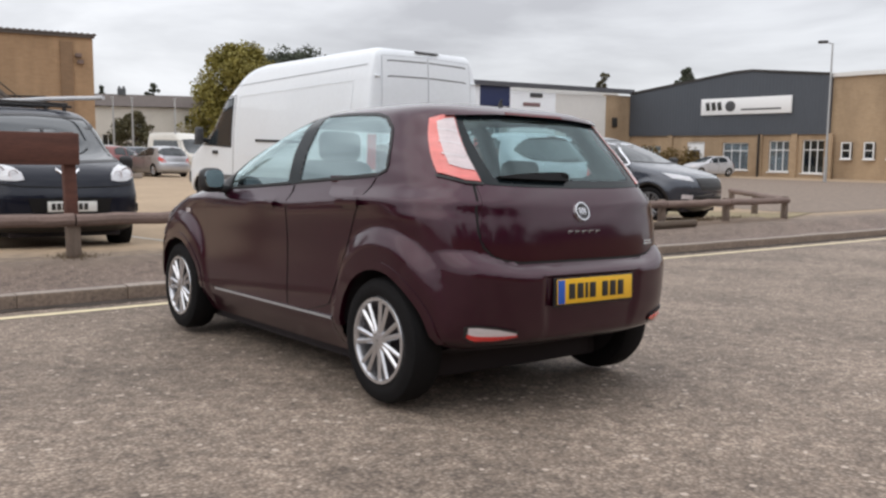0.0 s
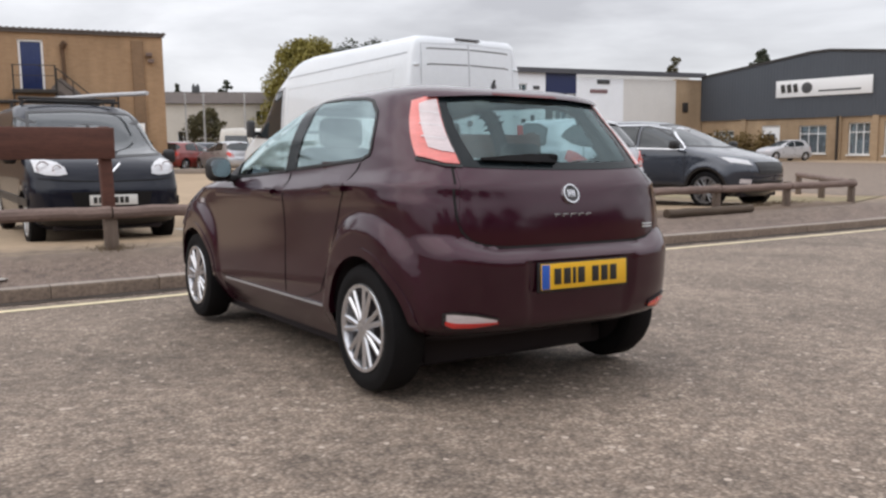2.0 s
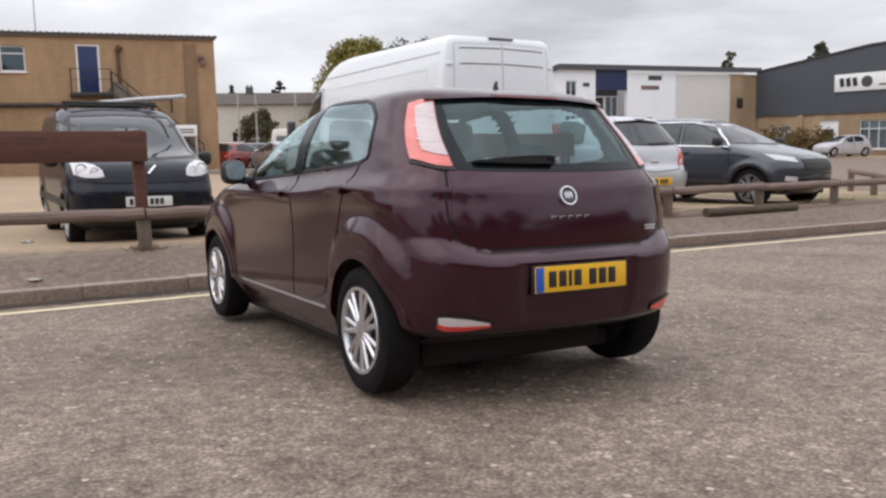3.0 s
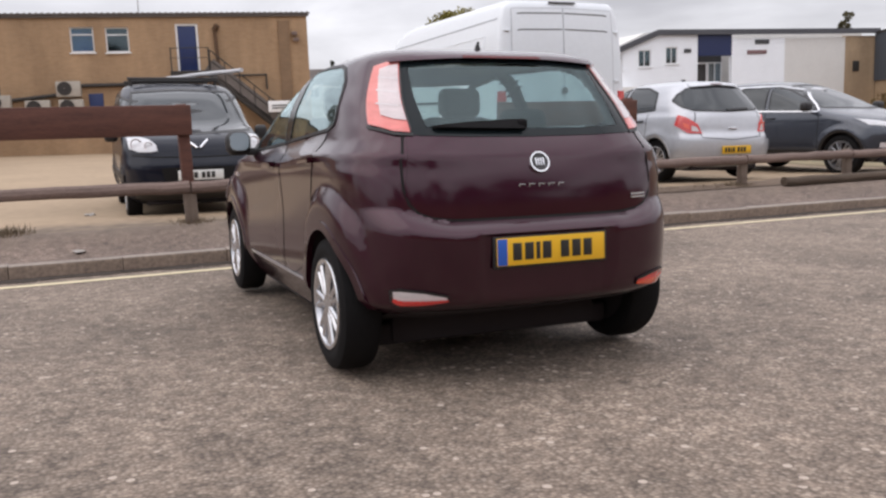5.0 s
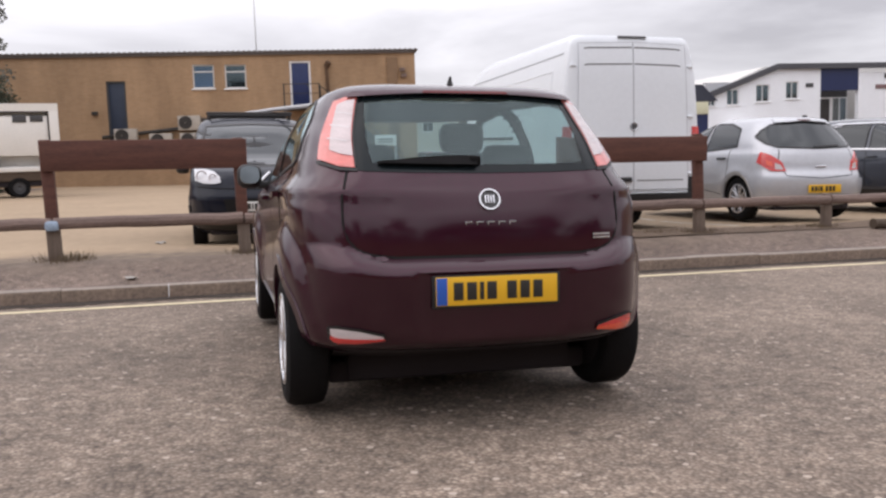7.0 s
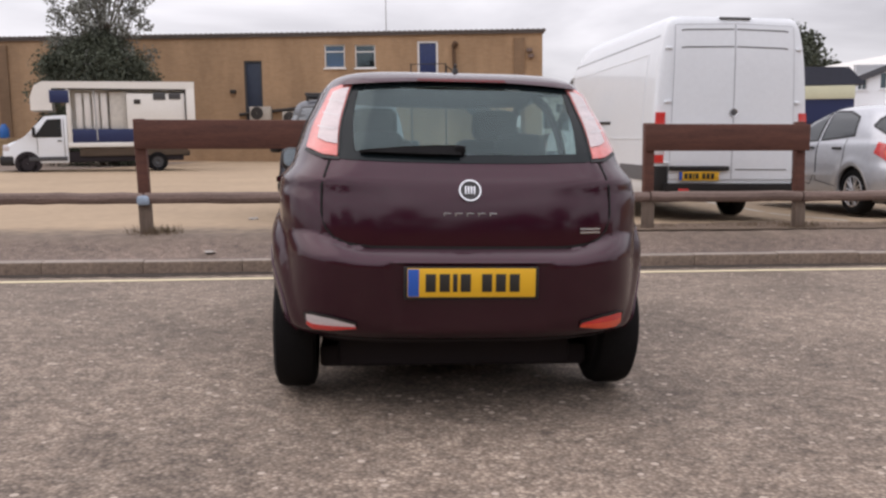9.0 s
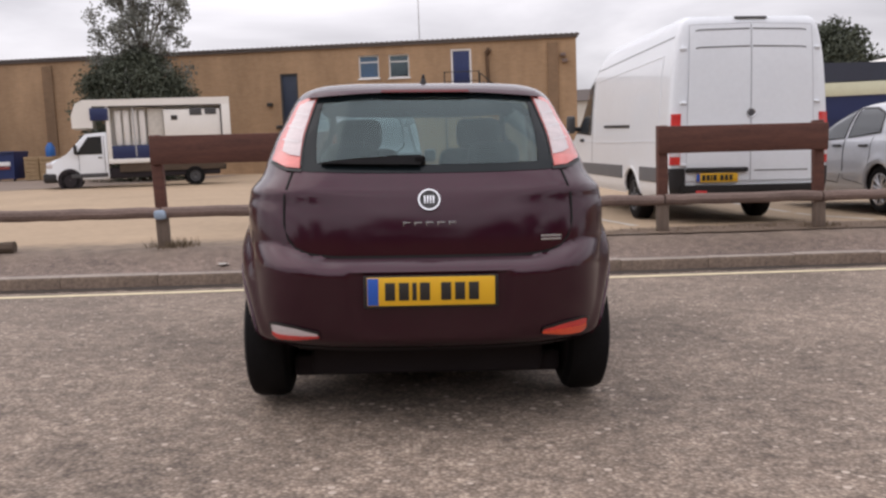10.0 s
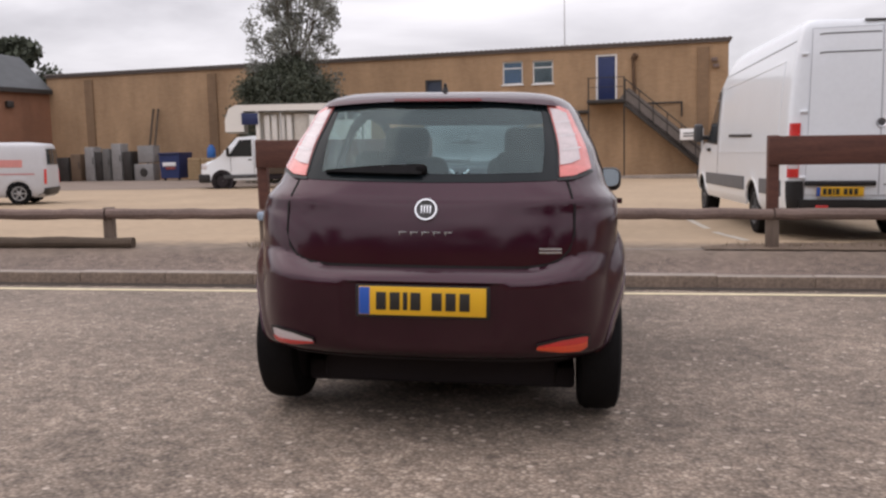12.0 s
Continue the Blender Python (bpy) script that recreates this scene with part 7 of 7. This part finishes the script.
    for x in (0.75, 4.95):
        for y in (0.09, 1.86):
            w = new("wheel")
            w.parent = t
            w.matrix_basis = Matrix.Translation((x, y, 0.34)) @ Matrix.Rotation(radians(-90), 4, "Z")
            part("tyre", lathe(bmesh.new(), [(-0.11, 0.2), (-0.11, 0.31), (-0.08, 0.34), (0.08, 0.34), (0.11, 0.31), (0.11, 0.2)], 36), M_TYRE, w)
            part("rim", lathe(bmesh.new(), [(0.02, 0.01), (0.06, 0.08), (0.05, 0.19), (0.09, 0.205), (-0.05, 0.205), (-0.05, 0.01)], 30), M_GREYPL, w)


luton_truck()

# ---- trees and plants ----
def leaf_cloud(centres, radii, count, size, seed, flat=0.6):
    """Many small folded leaves in clumps, as one mesh."""
    rng = np.random.default_rng(seed)
    k = len(centres)
    pick = rng.integers(0, k, count)
    d = rng.normal(size=(count, 3))
    d /= np.linalg.norm(d, axis=1)[:, None]
    r = rng.random(count) ** (1 / 2.2)
    c = np.asarray(centres)[pick] + d * (r * np.asarray(radii)[pick])[:, None] * np.array([1, 1, 0.85])
    u = rng.normal(size=(count, 3))
    u /= np.linalg.norm(u, axis=1)[:, None]
    v = np.cross(u, rng.normal(size=(count, 3)))
    v /= np.linalg.norm(v, axis=1)[:, None]
    s = size * rng.uniform(0.6, 1.3, count)[:, None]
    pts = np.stack([c - u * s, c + v * s * flat, c + u * s, c - v * s * flat], 1).reshape(-1, 3)
    me = bpy.data.meshes.new("crown")
    me.from_pydata(pts.tolist(), [], [(4 * i, 4 * i + 1, 4 * i + 2, 4 * i + 3) for i in range(count)])
    return me


def tree(x, y, z, height, spread, trunk_h, mat, label, seed, clumps=60, leaves=7000, size=0.14, shape="round", trunk=0.2):
    t = root("tree", Matrix.Translation((x, y, z)), label, "tree")
    rnd = random.Random(seed)
    bm = bmesh.new()
    top = Vector((rnd.uniform(-0.2, 0.2), rnd.uniform(-0.2, 0.2), height * 0.85))
    pts = [Vector((0, 0, -0.3)).lerp(top, i / 7) + Vector((rnd.uniform(-1, 1), rnd.uniform(-1, 1), 0)) * 0.04 * height / 8 for i in range(8)]
    for i in range(7):
        rod(bm, pts[i], pts[i + 1], trunk * (1 - i / 8), trunk * (1 - (i + 1) / 8), 9)
    part("trunk", bm, M_BARK, t)
    cs, rs = [], []
    for k in range(clumps):
        f = rnd.random()
        if shape == "cone":
            w = spread * (1 - f) ** 0.75
            zz = trunk_h + (height - trunk_h) * f
        else:
            zz = trunk_h + (height - trunk_h) * f
            w = spread * math.sqrt(max(0.05, 1 - (2 * f - 0.85) ** 2 / 1.35))
        a = rnd.uniform(0, 2 * math.pi)
        q = w * math.sqrt(rnd.random())
        cs.append((q * math.cos(a), q * math.sin(a), zz))
        rs.append(spread * rnd.uniform(0.16, 0.34))
    for k in range(0, clumps, 3):
        bm = bmesh.new()
        c = Vector(cs[k])
        base = pts[min(6, max(1, int(7 * max(0.15, c.z / height - 0.18))))]
        midp = base.lerp(c, 0.55) + Vector((0, 0, -0.05 * height))
        rod(bm, base, midp, trunk * 0.32, trunk * 0.2, 6)
        rod(bm, midp, c, trunk * 0.2, trunk * 0.06, 6)
        part("limb", bm, M_BARK, t)
    me = leaf_cloud(cs, rs, leaves, size, seed)
    me.materials.append(mat)
    crown = new("crown", me)
    crown.parent = t
    return t


tree(-10.6, 33.5, 0.3, 10.4, 2.1, 1.6, M_LEAFG, "tall grey-green feathery tree behind the box truck", 3, 150, 22000, 0.065, "round", 0.14)
tree(-10.7, 32.6, 0.2, 5.1, 2.35, 0.3, M_LEAFD, "dense dark shrub below the feathery tree", 33, 260, 60000, 0.06, "round", 0.12)
tree(34.2, 78.0, -0.5, 11.4, 4.9, 0.6, M_LEAFY, "broad yellow-green tree beyond the car park", 5, 200, 60000, 0.155)
tree(42.0, 81.0, -0.5, 11.6, 6.0, 1.0, M_LEAFD, "dark green tree beside the yellow-green one", 6, 150, 44000, 0.19)
tree(26.0, 96.0, -0.5, 8.5, 0.8, 2.0, M_LEAFD, "small dark tree behind the terrace", 8, 60, 5000, 0.13, "cone")
tree(32.0, 97.0, -0.5, 9.0, 1.1, 4.0, M_LEAFD, "dark tree rising behind the terrace roofs", 9, 60, 6500, 0.13)
tree(22.9, 76.0, -0.3, 4.5, 1.9, 0.4, M_OLIVE, "olive-brown bushy garden tree before the terrace", 10, 80, 9000, 0.12)
tree(-34.4, 50.0, -0.4, 9.7, 2.9, 2.0, M_LEAFD, "dark tree behind the grey roof", 12, 100, 12000, 0.20)
tree(65.0, 47.5, -0.8, 9.8, 1.3, 3.0, M_LEAFD, "low tree top over the clad unit roof", 15, 70, 8000, 0.13)
tree(61.4, 54.5, -0.8, 9.6, 1.0, 4.0, M_OLIVE, "small bare-topped tree over the white unit", 16, 40, 2600, 0.14)
tree(14.95, 29.6, -0.2, 4.3, 0.6, 0.8, M_LEAFD, "dark leafy tree beyond the white van", 18, 80, 9000, 0.13)


def hedge(x0, y0, x1, y1, z, h, w, label, seed, mat):
    rnd = random.Random(seed)
    n = 26
    cs = [(x0 + (x1 - x0) * rnd.random() + rnd.uniform(-w, w) * 0.5, y0 + (y1 - y0) * rnd.random(), z + h * rnd.uniform(0.2, 0.85)) for _ in range(n)]
    me = leaf_cloud(cs, [h * rnd.uniform(0.25, 0.42) for _ in range(n)], 4500, 0.10, seed)
    me.materials.append(mat)
    me.name = "hedge"
    tagged(new("hedge", me), label, "hedge")


hedge(46.2, 38.0, 46.6, 33.0, -0.9, 2.4, 0.8, "ochre clipped bush against the brick wall", 21, M_HEDGE)


def tufts(name, xs, seed, n, mat, label):
    """Blades of dry grass along the fence."""
    rng = np.random.default_rng(seed)
    pts, faces = [], []
    for i in range(n):
        c = xs[rng.integers(0, len(xs))]
        x = c[0] + rng.normal() * c[2]
        y = fence_y(x) + c[1] + rng.normal() * 0.10
        z = float(yard_z(x, y)) - 0.005
        h = rng.uniform(0.02, 0.09) * c[3]
        a = rng.uniform(0, 6.28)
        dx, dy = 0.006 * math.cos(a), 0.006 * math.sin(a)
        lx, ly = rng.normal() * 0.03, rng.normal() * 0.03
        k = len(pts)
        pts += [(x - dx, y - dy, z), (x + dx, y + dy, z), (x + lx, y + ly, z + h)]
        faces.append((k, k + 1, k + 2))
    me = bpy.data.meshes.new(name)
    me.from_pydata([tuple(float(q) for q in p) for p in pts], [], faces)
    me.materials.append(mat)
    tagged(new(name, me), label, "grass", kind="stuff")


tufts("dry_grass", [(-2.55, 0.0, 0.12, 1.3), (-0.8, 0.05, 0.1, 0.8), (2.9, 0.1, 0.3, 0.8), (4.3, 0.15, 0.4, 1.0), (4.7, 0.05, 0.15, 1.0), (5.9, 0.1, 0.4, 0.9), (6.5, 0.05, 0.12, 1.0), (8.3, 0.1, 0.2, 1), (10.5, 0.4, 0.6, 1.2), (11.2, 0.6, 0.6, 1.2)], 5, 2600, M_GRASS, "sparse dry grass along the fence foot")

# ---- far houses, lamps, clutter ----
def terrace():
    row = root("terraced_houses", frame_of((14.0, 86.0, 0.6), (1.0, -0.32)), "row of pale rendered terraced houses with dark roofs", "house")
    L, H = 40.0, 4.65
    holes = []
    for k in range(8):
        x = 1.0 + 5.0 * k
        holes += [(x + 0.3, x + 1.4, 3.0, 4.0), (x + 2.6, x + 3.7, 0.9, 2.0)]
    part("wall", wall_with_holes(L, H, 0.3, holes), M_HOUSE, row, smooth=False)
    for h in holes:
        window_part(row, *h, 1, 0)
    part("roof", prism(bmesh.new(), [(-0.4, H + 0.05), (3.6, H + 1.4), (7.6, H + 0.05)], -0.3, L + 0.3, "X"), matte("brown_roof_tile", (0.095, 0.075, 0.066), 0.85, 0.2, 1.5), row, smooth=False)
    part("back_wall", boxed((L / 2, 7.0, H / 2), (L, 0.3, H)), M_HOUSE, row, smooth=False)
    for k in range(5):
        st = part("chimney", boxed((2.0 + 8.5 * k, 3.6, H + 1.65), (0.8, 0.6, 0.7), 0.03), M_SLATE, row)
        for dx in (-0.2, 0.2):
            part("chimney_pot", rod(bmesh.new(), (2.0 + 8.5 * k + dx, 3.6, H + 1.98), (2.0 + 8.5 * k + dx, 3.6, H + 2.2), 0.13, 0.1), M_SLATE, st)


terrace()


def street_lamp(x, y, z, h, turn):
    lamp = root("street_lamp", Matrix.Translation((x, y, z)) @ Matrix.Rotation(turn, 4, "Z"), "tall pale grey steel street lamp", "street lamp")
    part("column", rod(bmesh.new(), (0, 0, 0), (0, 0, 1.6), 0.10, 0.10, 14), M_GALV, lamp)
    part("pole", rod(bmesh.new(), (0, 0, 1.6), (0, 0, h), 0.07, 0.045, 14), M_GALV, lamp)
    part("arm", rod(bmesh.new(), (0, 0, h - 0.03), (-0.30, 0, h + 0.08), 0.03, 0.03), M_GALV, lamp)
    part("lantern", boxed((-0.48, 0, h + 0.10), (0.52, 0.24, 0.15), 0.05), M_STEEL, lamp)


street_lamp(42.6, 21.6, -0.5, 7.7, radians(-60))


def sign_pole(x, y, h):
    p = root("sign_post", Matrix.Translation((x, y, float(road_z(x, y)))), "thin grey metal post beside the road", "post")
    part("pole", rod(bmesh.new(), (0, 0, -0.3), (0, 0, h), 0.035, 0.035), M_GALV, p)
    part("cap", boxed((0, 0, h), (0.09, 0.09, 0.03), 0.01), M_STEEL, p)


sign_pole(27.5, 10.6, 1.5)


def pale_post(x, y, h):
    p = root("lamp_column", Matrix.Translation((x, y, -0.4)), "thin pale column before the terraced houses", "post", "pale columns")
    part("pole", rod(bmesh.new(), (0, 0, 0), (0, 0, h), 0.07, 0.05), M_GALV, p)
    part("cap", boxed((0, 0, h), (0.16, 0.16, 0.08), 0.02), M_GALV, p)


for x, y in ((14.5, 54.6), (15.6, 54.2), (18.1, 53.3)):
    pale_post(x, y, 4.9)


# stored goods along the workshop wall
def goods():
    base = frame_of((-27.4, 41.75, 0), (35.84, -4.45))

    def spot(x, off):
        p = base @ Vector((x - 1.5, -off, 0))
        return Matrix.Translation((p.x, p.y, float(yard_z(p.x, p.y)))) @ Matrix.Rotation(math.atan2(-4.45, 35.84), 4, "Z")

    white = matte("enamel_white", (0.25, 0.24, 0.235), 0.4, 0.25, 2)
    brown = matte("brown_panel", (0.13, 0.085, 0.055), 0.6, 0.25, 2)
    greyc = matte("enamel_grey", (0.12, 0.115, 0.11), 0.45, 0.25, 2)
    for k, (x, w, h, m, lab) in enumerate(((4.5, 0.7, 1.25, M_STEEL, "dark low cabinet"), (5.25, 0.6, 1.4, brown, "brown upright cabinet"), (6.1, 0.56, 1.75, white, "white upright refrigerator"), (6.62, 0.42, 1.5, M_STEEL, "dark upright cabinet"),
                                           (7.08, 0.46, 1.65, greyc, "grey upright cabinet"), (7.7, 0.58, 1.9, white, "white upright refrigerator"), (8.3, 0.5, 1.5, M_STEEL, "dark upright cabinet"))):
        ap = root("upright_cabinet", spot(x, 2.6), lab + " standing outside the workshop", "appliance", "stored appliances")
        part("casing", boxed((0, 0, h / 2), (w, 0.62, h), 0.02), m, ap)
        part("door", boxed((0, -0.32, h / 2 + 0.04), (w - 0.03, 0.04, h - 0.12), 0.012), m, ap)
        part("handle", boxed((w * 0.36, -0.36, h * 0.6), (0.03, 0.04, 0.35), 0.01), M_STEEL, ap)
    for x, z in ((9.15, 0), (9.3, 0.9)):
        ap = root("washing_machine", spot(x, 2.5) @ Matrix.Translation((0, 0, z)), "white front-loading washing machine outside the workshop" if z == 0 else "white chest freezer stacked on a washing machine", "appliance", "stored machines")
        part("casing", boxed((0, 0, 0.43), (1.1 if z == 0 else 0.9, 0.6, 0.85), 0.02), white, ap)
        if z:
            part("lid", boxed((0, 0, 0.86), (0.92, 0.62, 0.03), 0.01), white, ap)
            continue
        part("drum_door", lathe(bmesh.new(), [(-0.03, 0.02), (-0.03, 0.19), (0.0, 0.22), (0.02, 0.2), (0.02, 0.02)], 24, "Y", (0, -0.31, 0.42)), M_STEEL, ap)
    for dx in (0.0, 0.3):
        pl = root("leaning_pole", spot(8.3 + dx, 1.6), "dark timber pole leaning on the workshop wall", "pole", "leaning poles")
        part("shaft", log(bmesh.new(), (0.25, -0.1, 0), (-0.1, 1.45, 3.75), 0.06, 50 + int(dx * 10)), M_LOG, pl)
        part("foot", boxed((0.25, -0.1, 0.03), (0.16, 0.16, 0.06), 0.02), M_STEEL, pl)
    sk = root("blue_skip_bin", spot(10.95, 2.7) @ Matrix.Diagonal((0.66, 1, 0.95, 1)), "blue steel bin with white and red label bars", "bin")
    part("tub", prism(bmesh.new(), [(-0.75, 0.12), (0.75, 0.12), (0.85, 1.35), (-0.85, 1.35)], -0.6, 0.6, "Y"), M_BLUE, sk, smooth=False)
    part("lid", boxed((0, 0, 1.4), (1.75, 1.3, 0.12), 0.03), M_NAVY, sk)
    part("label_bar", boxed((0, -0.62, 0.85), (1.1, 0.03, 0.2), 0.005), M_UPVC, sk)
    part("label_bar", boxed((0.1, -0.62, 0.65), (0.8, 0.03, 0.14), 0.005), P_RED, sk)
    for x in (-0.6, 0.6):
        part("caster", lathe(bmesh.new(), [(-0.03, 0.01), (-0.03, 0.09), (0.03, 0.09), (0.03, 0.01)], 16, "X", (x, -0.4, 0.09)), M_TYRE, sk)
    for k, x in enumerate((12.2, 12.95)):
        cr = root("wooden_crate", spot(x, 2.6) @ Matrix.Diagonal((0.62, 1, 0.9, 1)), "pale wooden crate outside the workshop", "crate", "crates")
        wood = matte("pale_pallet_wood", (0.36, 0.25, 0.14), 0.85, 0.2, 3)
        for j in range(6):
            part("slat", boxed((0, -0.5, 0.12 + 0.2 * j), (1.1, 0.03, 0.17), 0.004), wood, cr)
        for sx in (-0.52, 0.52):
            part("side", boxed((sx, 0, 0.62), (0.04, 1.0, 1.24), 0.005), wood, cr)
        part("filling", boxed((0, 0, 0.6), (0.98, 0.9, 1.1)), wood, cr, smooth=False)
    dr = root("blue_drum", spot(12.85, 2.6) @ Matrix.Translation((0.0, 0.1, 1.1)) @ Matrix.Scale(0.72, 4), "blue plastic drum standing on a crate", "drum")
    part("barrel", lathe(bmesh.new(), [(0.0, 0.01), (0.0, 0.27), (0.06, 0.29), (0.3, 0.3), (0.6, 0.28), (0.85, 0.14), (0.9, 0.13), (0.9, 0.01)], 24, "Z"), matte("blue_plastic", (0.02, 0.13, 0.42), 0.5, 0.1, 2), dr)


goods()


def notice_van_trailer():
    """The navy lock-up with a pale sign band beyond the silver hatchback."""
    b = root("navy_kiosk", frame_of((15.5, 32.0, -0.6), (1.0, -0.22)), "navy lock-up unit with a pale sign band", "building")
    part("wall", boxed((2.45, 2.0, 1.6), (4.9, 4.0, 3.2)), M_NAVY, b, smooth=False)
    part("sign_band", boxed((3.25, -0.02, 3.48), (3.3, 0.12, 0.55), 0.02), matte("cream_sign", (0.62, 0.62, 0.45), 0.6, 0.08, 1), b)
    part("roof", prism(bmesh.new(), [(-0.2, 3.78), (5.3, 3.78), (4.6, 4.5), (-0.2, 4.62)], -0.1, 4.2, "Y"), matte("navy_roof", (0.03, 0.035, 0.055), 0.6, 0.15, 1), b)
    for k in range(3):
        part("shutter_rib", boxed((2.6, -0.02, 0.9 + 0.7 * k), (4.2, 0.05, 0.05)), M_BLUE, b, smooth=False)


notice_van_trailer()


# plain unseen buildings added behind the walker to darken low reflections in the car paint
def street_wall(x0, y0, x1, y1, h, label):
    d = Vector((x1 - x0, y1 - y0, 0))
    w = root("unseen_roadside_building", frame_of((x0, y0, -0.6), d), label, "building")
    part("wall", boxed((d.length / 2, 2.0, h / 2), (d.length, 4.0, h)), M_BRICK, w, smooth=False)
    part("roof", boxed((d.length / 2, 2.0, h + 0.15), (d.length + 0.4, 4.4, 0.3), 0.03), M_SLATE, w)


for xa, xb, yy, h in ((60, 18, -18, 5.2), (17, -4, -17, 4.4), (-4.4, -25, -17.5, 5.0)):
    street_wall(xa, yy, xb, yy, h, "unseen plain brick building across the road, added for reflections")
for k, (tx, ty, th, tw) in enumerate(((-20, -24, 9.4, 4.0), (-13, -25, 11.0, 4.4), (-7.5, -24, 8.2, 3.4), (-1.0, -25, 10.6, 4.6), (6.5, -24, 9.0, 4.0), (13, -25, 11.2, 4.6), (21, -24, 9.2, 4.2), (30, -25, 10.8, 4.8))):
    tree(tx, ty, -0.3, th, tw, 1.2, M_LEAFD, "dark leafy tree behind the buildings across the road", 70 + k, 60, 6000, 0.22)
street_wall(-26, -17, -34, 10, 2.2, "unseen plain low brick building along the road, added for reflections")


M_PAPER = matte("grubby_paper", (0.36, 0.33, 0.30), 0.8, 0.15, 20)


def litter(x, y, height, size, seed, label):
    """A scrap of crumpled paper."""
    rnd = random.Random(seed)
    bm = bmesh.new()
    n = 6
    g = [[bm.verts.new(((i / n - 0.5) * size * 1.6, (j / n - 0.5) * size, rnd.uniform(0.004, 0.2 * size) + 0.004)) for j in range(n + 1)] for i in range(n + 1)]
    for i in range(n):
        for j in range(n):
            bm.faces.new((g[i][j], g[i + 1][j], g[i + 1][j + 1], g[i][j + 1]))
    ob = mesh_object("litter", bm, M_PAPER, edge=20)
    ob.matrix_basis = Matrix.Translation((x, y, height)) @ Matrix.Rotation(rnd.uniform(0, 3), 4, "Z")
    tagged(ob, label, "litter", "scraps of paper")


litter(-1.9, 5.15, float(pave_z(-1.9, 5.15)), 0.085, 1, "crumpled white paper lying on the pavement")
litter(-1.78, 7.77, float(yard_z(-1.78, 7.77)), 0.12, 2, "crumpled pale paper lying in the yard")
litter(-5.05, 4.86, float(road_z(-5.05, 4.86)) + 0.01, 0.06, 3, "small white scrap in the gutter")
